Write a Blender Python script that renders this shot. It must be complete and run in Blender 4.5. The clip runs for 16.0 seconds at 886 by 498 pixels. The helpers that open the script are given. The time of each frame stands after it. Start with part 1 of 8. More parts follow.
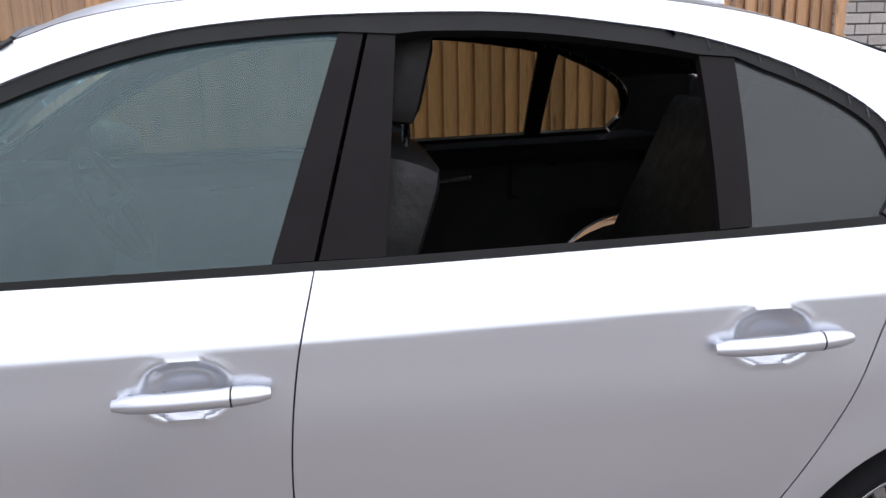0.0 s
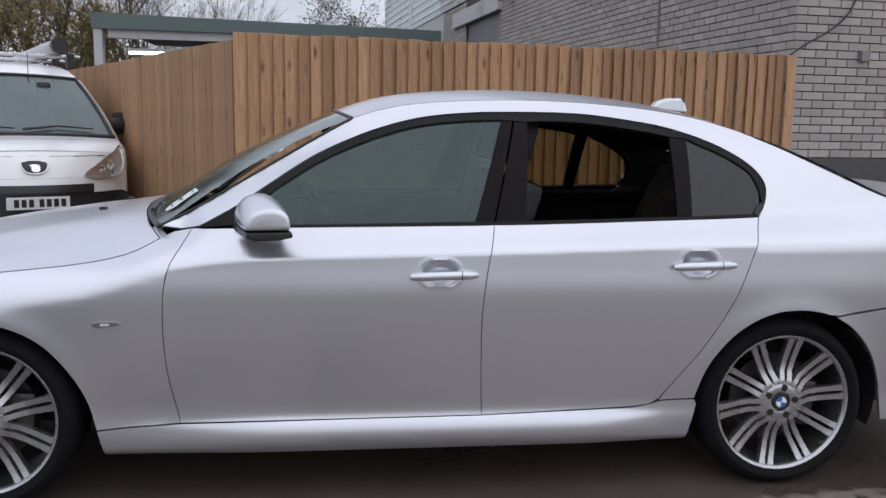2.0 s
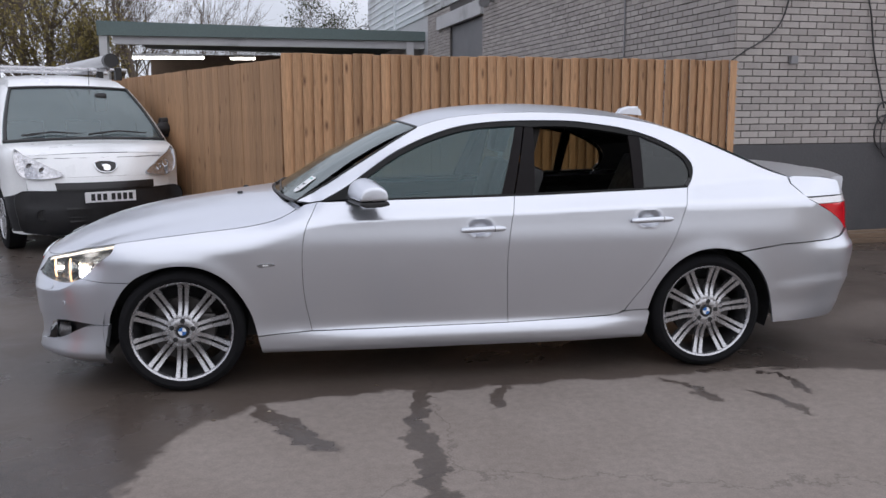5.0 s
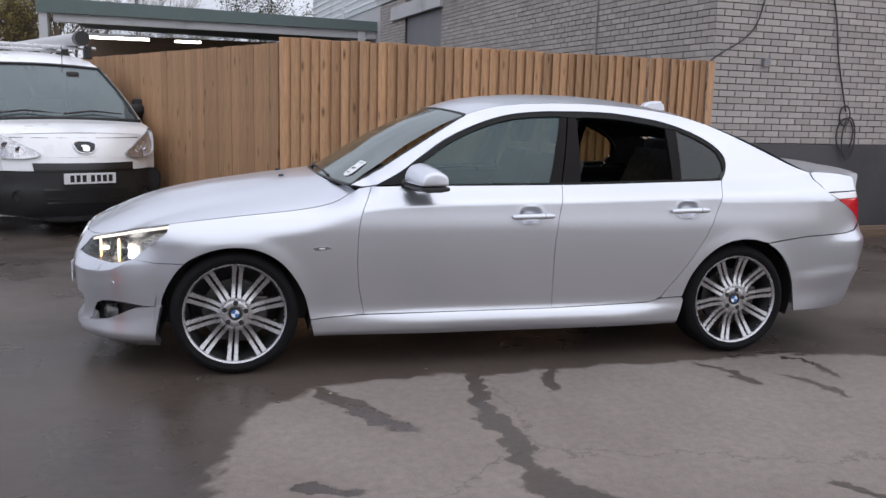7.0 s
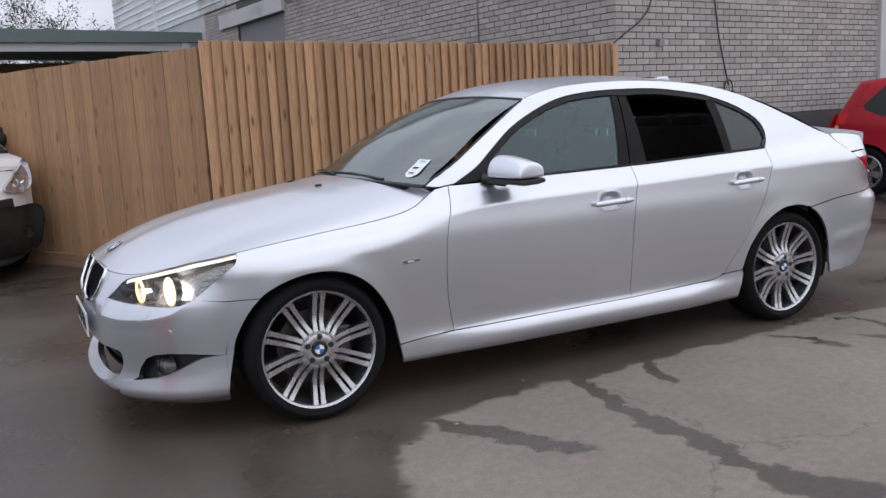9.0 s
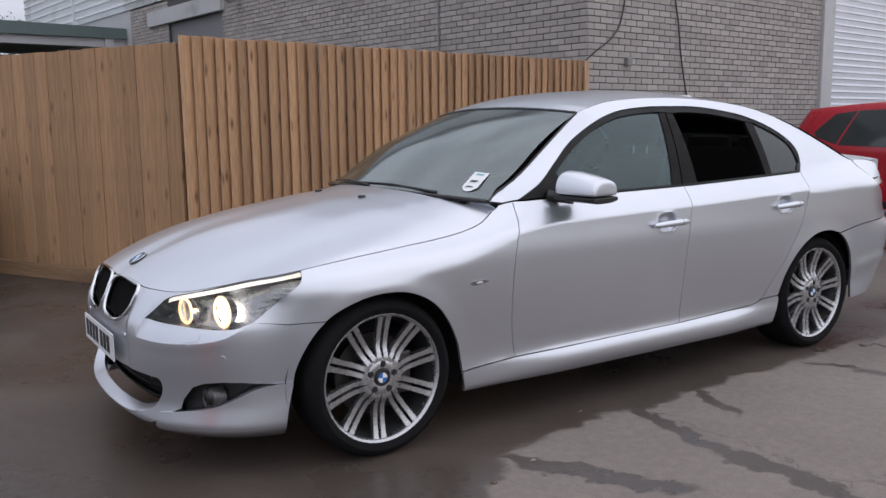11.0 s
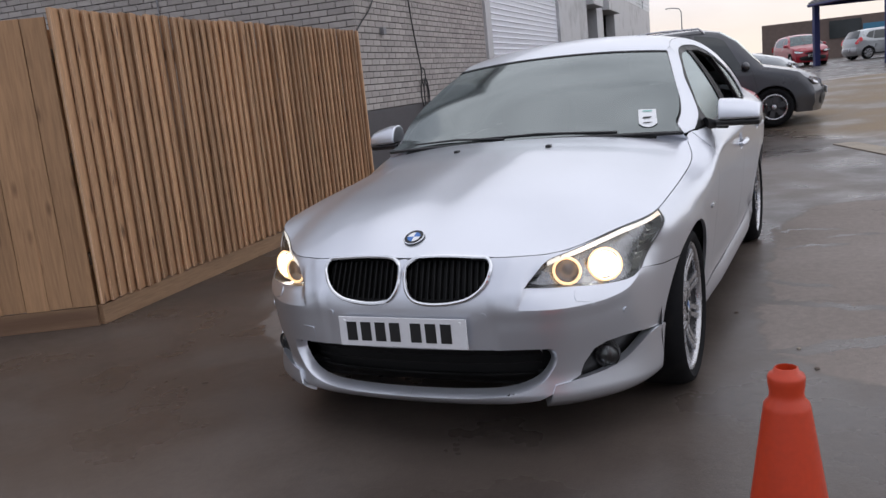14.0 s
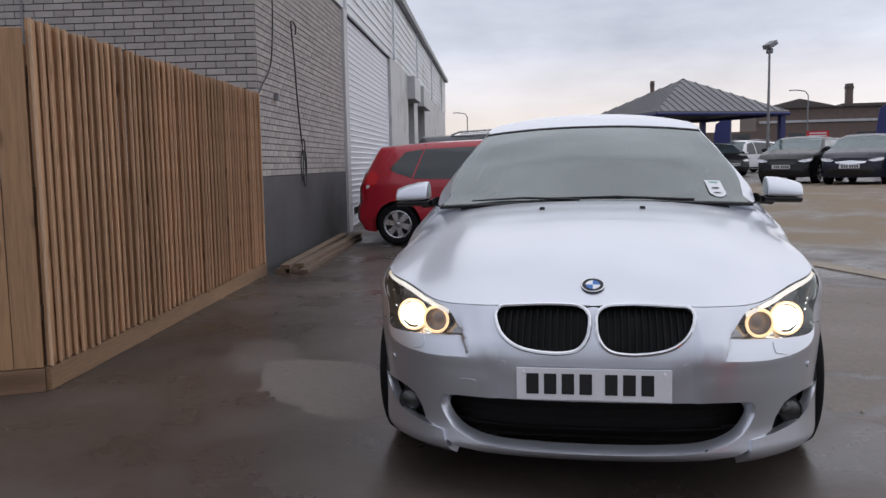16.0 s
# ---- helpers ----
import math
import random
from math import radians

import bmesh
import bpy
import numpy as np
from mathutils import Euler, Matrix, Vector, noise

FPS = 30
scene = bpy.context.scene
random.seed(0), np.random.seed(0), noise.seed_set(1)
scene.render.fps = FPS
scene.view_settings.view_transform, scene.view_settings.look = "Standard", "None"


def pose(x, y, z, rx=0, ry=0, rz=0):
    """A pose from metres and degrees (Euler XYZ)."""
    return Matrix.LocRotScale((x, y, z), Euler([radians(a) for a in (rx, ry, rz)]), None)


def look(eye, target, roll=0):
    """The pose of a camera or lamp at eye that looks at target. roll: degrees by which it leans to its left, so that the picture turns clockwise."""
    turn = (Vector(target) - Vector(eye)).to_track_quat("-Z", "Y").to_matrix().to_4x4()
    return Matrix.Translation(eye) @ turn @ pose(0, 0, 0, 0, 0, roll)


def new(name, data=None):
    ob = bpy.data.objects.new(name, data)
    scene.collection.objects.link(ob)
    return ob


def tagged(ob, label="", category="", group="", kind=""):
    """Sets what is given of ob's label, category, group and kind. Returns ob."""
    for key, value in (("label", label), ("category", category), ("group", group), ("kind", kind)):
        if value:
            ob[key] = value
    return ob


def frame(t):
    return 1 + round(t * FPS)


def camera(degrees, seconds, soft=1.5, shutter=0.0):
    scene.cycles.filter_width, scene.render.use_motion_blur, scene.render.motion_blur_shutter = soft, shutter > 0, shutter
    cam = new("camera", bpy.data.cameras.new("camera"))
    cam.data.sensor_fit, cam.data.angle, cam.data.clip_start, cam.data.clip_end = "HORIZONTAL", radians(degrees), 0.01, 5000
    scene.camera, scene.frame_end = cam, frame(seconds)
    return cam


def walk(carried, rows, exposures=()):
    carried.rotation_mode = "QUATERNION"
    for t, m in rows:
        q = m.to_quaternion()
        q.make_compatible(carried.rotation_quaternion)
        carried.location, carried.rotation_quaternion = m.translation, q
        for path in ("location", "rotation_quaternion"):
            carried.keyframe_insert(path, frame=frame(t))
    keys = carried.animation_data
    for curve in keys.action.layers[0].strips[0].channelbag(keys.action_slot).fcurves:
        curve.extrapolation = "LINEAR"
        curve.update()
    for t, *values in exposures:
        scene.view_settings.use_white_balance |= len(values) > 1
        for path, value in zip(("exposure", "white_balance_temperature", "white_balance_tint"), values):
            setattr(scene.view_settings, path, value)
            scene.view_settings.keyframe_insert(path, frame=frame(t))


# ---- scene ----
cam = camera(55.0, 16.0)
PATH = [
    (0, (1.833, -2.176, 1.349), (2.041, -0.244, 0.874), -1.3),
    (0.5, (1.708, -2.657, 1.294), (1.844, -0.694, 0.934), -0.8),
    (1, (1.559, -3.088, 1.328), (1.705, -1.121, 1.0), -0.1),
    (1.5, (1.369, -3.465, 1.33), (1.583, -1.499, 1.029), 0.5),
    (2, (1.225, -3.812, 1.346), (1.463, -1.848, 1.058), 0.9),
    (2.5, (1.111, -4.139, 1.342), (1.385, -2.174, 1.086), 0.8),
    (3, (0.968, -4.429, 1.333), (1.325, -2.476, 1.094), -1.7),
    (3.5, (0.895, -4.679, 1.335), (1.267, -2.728, 1.1), 0.2),
    (4, (0.802, -4.97, 1.355), (1.132, -3.006, 1.167), 0.6),
    (4.5, (0.714, -5.249, 1.392), (1.032, -3.287, 1.164), -0.4),
    (4.7, (0.713, -5.318, 1.421), (1.0, -3.362, 1.12), -0.4),
    (6.8, (0.158, -5.349, 1.404), (0.583, -3.42, 1.093), 2.2),
    (7, (0.015, -5.271, 1.385), (0.485, -3.353, 1.064), 1.5),
    (7.5, (-0.32, -5.025, 1.333), (0.257, -3.138, 1.007), 1.4),
    (8, (-0.735, -4.784, 1.325), (0.008, -2.951, 1.03), -1.3),
    (8.5, (-1.0, -4.523, 1.315), (-0.171, -2.729, 1.009), -2.8),
    (10.8, (-1.527, -3.855, 1.301), (-0.432, -2.205, 1.022), -0.9),
    (11, (-1.611, -3.734, 1.319), (-0.515, -2.086, 1.029), -0.7),
    (11.5, (-1.877, -3.376, 1.298), (-0.71, -1.78, 1.001), -0.7),
    (12, (-2.155, -3.057, 1.323), (-0.848, -1.576, 1.007), -0.8),
    (12.5, (-2.438, -2.623, 1.314), (-1.128, -1.147, 0.989), -1.8),
    (13, (-2.807, -2.287, 1.316), (-1.356, -0.95, 0.988), -1.6),
    (13.5, (-3.164, -1.899, 1.29), (-1.495, -0.874, 0.887), -3.2),
    (14, (-3.471, -1.463, 1.313), (-1.706, -0.603, 0.936), -5.9),
    (14.5, (-3.745, -1.0, 1.317), (-1.873, -0.369, 1.008), -5.8),
    (15, (-3.862, -0.511, 1.282), (-1.928, -0.091, 0.994), -4.7),
    (15.5, (-3.846, -0.134, 1.244), (-1.889, 0.24, 1.072), -1.0),
    (16, (-3.749, 0.012, 1.209), (-1.788, 0.351, 1.009), -1.1),
]
EXPOSURES = [(0.0, 0.9), (0.25, 0.62), (0.5, 0.3), (1.0, 0.18), (1.5, 0.15), (3.0, 0.2), (4.5, 0.24), (7.5, 0.38), (9.0, 0.34), (11.5, 0.18), (14.0, 0.1), (16.0, -0.08)]
walk(cam, [(t, look(eye, target, roll)) for t, eye, target, roll in PATH], EXPOSURES)

# ---- light: a bright overcast late afternoon, low glow past the far car park ----
SUN_AZ, SUN_EL = radians(-50.0), radians(42.0)  # azimuth from +x towards +y
world = bpy.data.worlds.new("overcast_sky")
scene.world = world
world.use_nodes = True
wn, wl = world.node_tree.nodes, world.node_tree.links
wn.clear()


def wnode(kind, **sets):
    n = wn.new(kind)
    for k, v in sets.items():
        if k in n.inputs:
            n.inputs[k].default_value = v
    return n


sky = wn.new("ShaderNodeTexSky")
sky.sky_type, sky.sun_disc = "NISHITA", False
sky.sun_elevation, sky.sun_rotation = SUN_EL, radians(90.0) - SUN_AZ
sky_bg = wnode("ShaderNodeBackground", Strength=0.08)
wl.new(sky.outputs[0], sky_bg.inputs[0])
tc = wn.new("ShaderNodeTexCoord")
sep = wn.new("ShaderNodeSeparateXYZ")
wl.new(tc.outputs["Generated"], sep.inputs[0])
# cloud deck: soft streaks, wider overhead than at the horizon
mp = wn.new("ShaderNodeMapping")
mp.inputs["Scale"].default_value = (1.6, 1.6, 5.0)
wl.new(tc.outputs["Generated"], mp.inputs["Vector"])
cn = wnode("ShaderNodeTexNoise", Scale=1.7, Detail=6.0, Roughness=0.55)
wl.new(mp.outputs[0], cn.inputs["Vector"])
cr = wn.new("ShaderNodeValToRGB")
cr.color_ramp.elements[0].position, cr.color_ramp.elements[0].color = 0.3, (0.535, 0.56, 0.66, 1)
cr.color_ramp.elements[1].position, cr.color_ramp.elements[1].color = 0.68, (0.93, 0.955, 1.085, 1)
wl.new(cn.outputs["Fac"], cr.inputs[0])
# warm band low in the sky on the sunset side
up = wn.new("ShaderNodeMapRange")
up.inputs["From Min"].default_value, up.inputs["From Max"].default_value = 0.0, 0.13
up.inputs["To Min"].default_value, up.inputs["To Max"].default_value = 0.75, 0.0
wl.new(sep.outputs["Z"], up.inputs["Value"])
side = wn.new("ShaderNodeMapRange")
side.inputs["From Min"].default_value, side.inputs["From Max"].default_value = 0.6, 1.0
wl.new(sep.outputs["X"], side.inputs["Value"])
warm = wn.new("ShaderNodeMath")
warm.operation = "MULTIPLY"
wl.new(up.outputs[0], warm.inputs[0])
wl.new(side.outputs[0], warm.inputs[1])
mx = wn.new("ShaderNodeMix")
mx.data_type = "RGBA"
wl.new(warm.outputs[0], mx.inputs["Factor"])
wl.new(cr.outputs[0], mx.inputs["A"])
mx.inputs["B"].default_value = (1.08, 0.88, 0.70, 1)
# an overcast sky is brightest overhead
zen = wn.new("ShaderNodeMapRange")
zen.interpolation_type = "SMOOTHSTEP"
zen.inputs["From Min"].default_value, zen.inputs["From Max"].default_value = 0.05, 0.85
zen.inputs["To Min"].default_value, zen.inputs["To Max"].default_value = 0.88, 1.24
wl.new(sep.outputs["Z"], zen.inputs["Value"])
cloud_bg = wn.new("ShaderNodeBackground")
wl.new(mx.outputs["Result"], cloud_bg.inputs[0])
# and brighter towards the hidden sun's side
glow_side = wn.new("ShaderNodeMapRange")
glow_side.interpolation_type = "SMOOTHSTEP"
glow_side.inputs["From Min"].default_value, glow_side.inputs["From Max"].default_value = 0.1, 1.0
glow_side.inputs["To Min"].default_value, glow_side.inputs["To Max"].default_value = 0.0, 0.27
wl.new(sep.outputs["X"], glow_side.inputs["Value"])
level = wn.new("ShaderNodeMath")
level.operation = "MULTIPLY"
wl.new(zen.outputs[0], level.inputs[0])
glow_low = wn.new("ShaderNodeMapRange")
glow_low.interpolation_type = "SMOOTHSTEP"
glow_low.inputs["From Min"].default_value, glow_low.inputs["From Max"].default_value = 0.14, 0.5
glow_low.inputs["To Min"].default_value, glow_low.inputs["To Max"].default_value = 1.0, 0.15
wl.new(sep.outputs["Z"], glow_low.inputs["Value"])
lift = wn.new("ShaderNodeMath")
lift.operation = "MULTIPLY_ADD"
wl.new(glow_side.outputs[0], lift.inputs[0])
wl.new(glow_low.outputs[0], lift.inputs[1])
lift.inputs[2].default_value = 0.98
wl.new(lift.outputs[0], level.inputs[1])
wl.new(level.outputs[0], cloud_bg.inputs[1])
both = wn.new("ShaderNodeMixShader")
both.inputs[0].default_value = 0.88
wl.new(sky_bg.outputs[0], both.inputs[1])
wl.new(cloud_bg.outputs[0], both.inputs[2])
wo = wn.new("ShaderNodeOutputWorld")
wl.new(both.outputs[0], wo.inputs[0])

sun_lamp = new("sun", bpy.data.lights.new("sun", "SUN"))
sun_lamp.data.energy, sun_lamp.data.angle, sun_lamp.data.color = 0.8, radians(140.0), (1.0, 0.96, 0.92)
sun_lamp.matrix_world = look((0, 0, 10), (-math.cos(SUN_AZ) * 10 * math.cos(SUN_EL), -math.sin(SUN_AZ) * 10 * math.cos(SUN_EL), 10 - 10 * math.sin(SUN_EL)))

# ---- materials ----
def mat(name, base, rough=0.5, metal=0.0, vary=0.15, scale=6.0, fine=60.0, bump=0.0, bump_scale=None, coat=0.0, island=0.0, stretch=(1, 1, 1), spec=0.5, random_ob=0.0, dark=None, dark_at=(0.55, 0.75), rough_vary=0.1, knots=0.0):
    """A surface with colour variation at two scales, bump and an optional second, darker stain colour."""
    m = bpy.data.materials.new(name)
    m.use_nodes = True
    n, l = m.node_tree.nodes, m.node_tree.links
    b = n["Principled BSDF"]
    b.inputs["Metallic"].default_value = metal
    b.inputs["Roughness"].default_value = rough
    b.inputs["Specular IOR Level"].default_value = spec
    b.inputs["Coat Weight"].default_value = coat
    b.inputs["Coat Roughness"].default_value = 0.06
    co = n.new("ShaderNodeTexCoord")
    ma = n.new("ShaderNodeMapping")
    ma.inputs["Scale"].default_value = stretch
    l.new(co.outputs["Object"], ma.inputs["Vector"])
    big = n.new("ShaderNodeTexNoise")
    big.inputs["Scale"].default_value, big.inputs["Detail"].default_value = scale, 5
    l.new(ma.outputs[0], big.inputs["Vector"])
    small = n.new("ShaderNodeTexNoise")
    small.inputs["Scale"].default_value, small.inputs["Detail"].default_value = fine, 3
    l.new(ma.outputs[0], small.inputs["Vector"])
    add = n.new("ShaderNodeMath")
    add.operation = "ADD"
    l.new(big.outputs["Fac"], add.inputs[0])
    l.new(small.outputs["Fac"], add.inputs[1])
    rng = n.new("ShaderNodeMapRange")
    rng.inputs["From Min"].default_value, rng.inputs["From Max"].default_value = 0.6, 1.4
    rng.inputs["To Min"].default_value, rng.inputs["To Max"].default_value = 1 - vary, 1 + vary
    l.new(add.outputs[0], rng.inputs["Value"])
    value = rng.outputs[0]
    for amount, src in ((island, "geo"), (random_ob, "ob")):
        if amount:
            g = n.new("ShaderNodeNewGeometry" if src == "geo" else "ShaderNodeObjectInfo")
            r2 = n.new("ShaderNodeMapRange")
            r2.inputs["To Min"].default_value, r2.inputs["To Max"].default_value = 1 - amount, 1 + amount
            l.new(g.outputs["Random Per Island" if src == "geo" else "Random"], r2.inputs["Value"])
            mu = n.new("ShaderNodeMath")
            mu.operation = "MULTIPLY"
            l.new(value, mu.inputs[0])
            l.new(r2.outputs[0], mu.inputs[1])
            value = mu.outputs[0]
    colour = n.new("ShaderNodeVectorMath")
    colour.operation = "SCALE"
    colour.inputs[0].default_value = base[:3]
    l.new(value, colour.inputs["Scale"])
    out = colour.outputs[0]
    if dark:
        st = n.new("ShaderNodeTexNoise")
        st.inputs["Scale"].default_value, st.inputs["Detail"].default_value = scale * 0.6, 6
        l.new(ma.outputs[0], st.inputs["Vector"])
        sr = n.new("ShaderNodeMapRange")
        sr.inputs["From Min"].default_value, sr.inputs["From Max"].default_value = dark_at
        l.new(st.outputs["Fac"], sr.inputs["Value"])
        mi = n.new("ShaderNodeMix")
        mi.data_type = "RGBA"
        l.new(sr.outputs[0], mi.inputs["Factor"])
        l.new(out, mi.inputs["A"])
        mi.inputs["B"].default_value = (*dark, 1)
        out = mi.outputs["Result"]
    if knots:
        km = n.new("ShaderNodeMapping")
        km.inputs["Scale"].default_value = (9.0, 9.0, 3.2)
        l.new(co.outputs["Object"], km.inputs["Vector"])
        oi = n.new("ShaderNodeObjectInfo")
        ko = n.new("ShaderNodeVectorMath")
        ko.operation = "ADD"
        kc = n.new("ShaderNodeVectorMath")
        kc.operation = "SCALE"
        kc.inputs[0].default_value = (37.0, 11.0, 53.0)
        l.new(oi.outputs["Random"], kc.inputs["Scale"])
        l.new(km.outputs[0], ko.inputs[0])
        l.new(kc.outputs[0], ko.inputs[1])
        vo = n.new("ShaderNodeTexVoronoi")
        vo.inputs["Scale"].default_value = 1.0
        l.new(ko.outputs[0], vo.inputs["Vector"])
        kr = n.new("ShaderNodeMapRange")
        kr.inputs["From Min"].default_value, kr.inputs["From Max"].default_value = 0.04, 0.22
        kr.inputs["To Min"].default_value, kr.inputs["To Max"].default_value = knots, 0.0
        l.new(vo.outputs["Distance"], kr.inputs["Value"])
        ki = n.new("ShaderNodeMix")
        ki.data_type = "RGBA"
        l.new(kr.outputs[0], ki.inputs["Factor"])
        l.new(out, ki.inputs["A"])
        ki.inputs["B"].default_value = (base[0] * 0.28, base[1] * 0.22, base[2] * 0.2, 1)
        out = ki.outputs["Result"]
    l.new(out, b.inputs["Base Color"])
    if rough_vary:
        rr = n.new("ShaderNodeMapRange")
        rr.inputs["From Min"].default_value, rr.inputs["From Max"].default_value = 0.3, 0.7
        rr.inputs["To Min"].default_value, rr.inputs["To Max"].default_value = max(rough - rough_vary, 0.02), min(rough + rough_vary, 1)
        l.new(big.outputs["Fac"], rr.inputs["Value"])
        l.new(rr.outputs[0], b.inputs["Roughness"])
    if bump:
        bu = n.new("ShaderNodeBump")
        bu.inputs["Strength"].default_value, bu.inputs["Distance"].default_value = bump, 0.01
        src = small
        if bump_scale:
            src = n.new("ShaderNodeTexNoise")
            src.inputs["Scale"].default_value, src.inputs["Detail"].default_value = bump_scale, 4
            l.new(ma.outputs[0], src.inputs["Vector"])
        l.new(src.outputs["Fac"], bu.inputs["Height"])
        l.new(bu.outputs[0], b.inputs["Normal"])
    return m


def glow(name, colour, strength):
    m = bpy.data.materials.new(name)
    m.use_nodes = True
    b = m.node_tree.nodes["Principled BSDF"]
    b.inputs["Base Color"].default_value = (*colour, 1)
    b.inputs["Emission Color"].default_value, b.inputs["Emission Strength"].default_value = (*colour, 1), strength
    return m


def glass(name, tint, clear=0.8, rough=0.02, ior=1.5, film=0.0, film_colour=(0.2, 0.2, 0.2)):
    """Thin pane: lets light straight through, tinted, with Fresnel gloss and a diffuse film for dust and painted sky
    haze.
    """
    m = bpy.data.materials.new(name)
    m.use_nodes = True
    n, l = m.node_tree.nodes, m.node_tree.links
    n.clear()
    tr = n.new("ShaderNodeBsdfTransparent")
    tr.inputs[0].default_value = (*[c * clear for c in tint], 1)
    gl = n.new("ShaderNodeBsdfGlossy")
    gl.inputs["Roughness"].default_value = rough
    gl.inputs["Color"].default_value = (0.93, 1.0, 0.98, 1)
    fr = n.new("ShaderNodeFresnel")
    fr.inputs["IOR"].default_value = ior
    base = tr.outputs[0]
    # film colour holds dust and a painted veil of reflected sky
    if film:
        df = n.new("ShaderNodeBsdfDiffuse")
        df.inputs[0].default_value = (*film_colour, 1)
        co = n.new("ShaderNodeTexCoord")
        no = n.new("ShaderNodeTexNoise")
        no.inputs["Scale"].default_value, no.inputs["Detail"].default_value = 5.0, 5
        l.new(co.outputs["Object"], no.inputs["Vector"])
        ra = n.new("ShaderNodeMapRange")
        ra.inputs["From Min"].default_value, ra.inputs["From Max"].default_value = 0.3, 0.7
        ra.inputs["To Min"].default_value, ra.inputs["To Max"].default_value = film * 0.92, film * 1.1
        l.new(no.outputs["Fac"], ra.inputs["Value"])
        fm = n.new("ShaderNodeMixShader")
        l.new(ra.outputs[0], fm.inputs[0])
        l.new(tr.outputs[0], fm.inputs[1])
        l.new(df.outputs[0], fm.inputs[2])
        base = fm.outputs[0]
    mix = n.new("ShaderNodeMixShader")
    l.new(fr.outputs[0], mix.inputs[0])
    l.new(base, mix.inputs[1])
    l.new(gl.outputs[0], mix.inputs[2])
    o = n.new("ShaderNodeOutputMaterial")
    l.new(mix.outputs[0], o.inputs[0])
    return m


WOOD = mat("fence_timber", (0.425, 0.246, 0.130), 0.75, vary=0.30, scale=2.6, fine=26, bump=0.3, bump_scale=30, stretch=(3.0, 3.0, 0.3), random_ob=0.24, dark=(0.19, 0.088, 0.046), dark_at=(0.52, 0.82), knots=1.0)
# paler than the board faces; goes on their thick edges only
WOOD_EDGE = mat("pale_board_edge", (0.56, 0.37, 0.235), 0.8, vary=0.3, scale=2.6, fine=26, bump=0.2, stretch=(3.0, 3.0, 0.3), random_ob=0.2)
WOOD_FLAT = mat("gate_timber", (0.362, 0.210, 0.110), 0.75, vary=0.34, scale=2.2, fine=26, bump=0.35, bump_scale=26, stretch=(2.8, 2.8, 0.18), random_ob=0.12, dark=(0.20, 0.105, 0.055), dark_at=(0.54, 0.76), knots=0.7)
WOOD_PALE = mat("sawn_timber", (0.165, 0.115, 0.078), 0.8, vary=0.3, scale=1.5, fine=20, bump=0.3, stretch=(0.3, 3, 3), random_ob=0.2)
WOOD_GRAVEL = mat("gravel_board_timber", (0.30, 0.185, 0.105), 0.78, vary=0.3, scale=2.0, fine=24, bump=0.3, stretch=(0.25, 3, 3), dark=(0.15, 0.085, 0.05), dark_at=(0.52, 0.72))
BRICK = mat("painted_brick", (0.375, 0.345, 0.325), 0.8, vary=0.14, scale=9, fine=70, bump=0.5, random_ob=0.13, rough_vary=0.08)
BRICK_REST = mat("painted_brick_joined", (0.375, 0.345, 0.325), 0.8, vary=0.14, scale=9, fine=70, bump=0.5, island=0.13, rough_vary=0.08)
MORTAR = mat("dark_mortar", (0.085, 0.08, 0.078), 0.95, vary=0.25, scale=12, fine=90, bump=0.6)
PLINTH = mat("grey_painted_render", (0.075, 0.075, 0.079), 0.6, vary=0.12, scale=1.4, fine=40, bump=0.25, dark=(0.05, 0.05, 0.053))
CLAD = mat("cladding_white", (0.74, 0.77, 0.79), 0.45, vary=0.1, scale=1.0, fine=12, dark=(0.42, 0.43, 0.43))
SHUTTER = mat("white_shutter", (0.74, 0.75, 0.80), 0.45, vary=0.06, scale=0.8, fine=10)
STEEL_GREY = mat("grey_steel", (0.22, 0.22, 0.23), 0.5, metal=0.2, vary=0.12, scale=2.0)
LIGHT_GREY = mat("light_grey_paint", (0.5, 0.5, 0.51), 0.5, vary=0.12, scale=2.0, dark=(0.3, 0.3, 0.3))
GREEN_GREY = mat("green_grey_sheet", (0.105, 0.145, 0.14), 0.5, vary=0.15, scale=1.5, fine=20)
BLACK = mat("black_rubber", (0.018, 0.018, 0.019), 0.55, vary=0.3, scale=15)
BLACK_TRIM = mat("black_trim", (0.012, 0.012, 0.013), 0.4, vary=0.15, scale=10)
DARK_VOID = mat("dark_interior", (0.02, 0.02, 0.021), 0.9)
CABLE = mat("cable", (0.04, 0.04, 0.041), 0.6)
TUBE = glow("tube_light", (1.0, 0.95, 0.85), 6.0)
BLUE_STEEL = mat("blue_paint", (0.022, 0.028, 0.13), 0.45, vary=0.15, scale=3)
ROOF_SHEET = mat("roof_sheet", (0.16, 0.16, 0.165), 0.45, metal=0.3, vary=0.15, scale=0.8)
BARK = mat("bark", (0.115, 0.09, 0.07), 0.9, vary=0.35, scale=8, bump=0.4)
LEAF = mat("sparse_leaf", (0.20, 0.16, 0.05), 0.7, vary=0.4, scale=3)
EVERGREEN = mat("evergreen_leaf", (0.035, 0.05, 0.018), 0.7, vary=0.4, scale=3)
BRICK_FAR = mat("far_brick", (0.155, 0.115, 0.098), 0.85, vary=0.2, scale=0.5, fine=4)
FAR_ROOF = mat("far_roof", (0.10, 0.085, 0.08), 0.8, vary=0.2, scale=0.4)
ORANGE = mat("cone_orange", (0.50, 0.042, 0.010), 0.45, vary=0.12, scale=14, fine=80)
CONCRETE = mat("kerb_concrete", (0.30, 0.255, 0.20), 0.8, vary=0.35, scale=3, fine=40, bump=0.4, dark=(0.2, 0.18, 0.16))


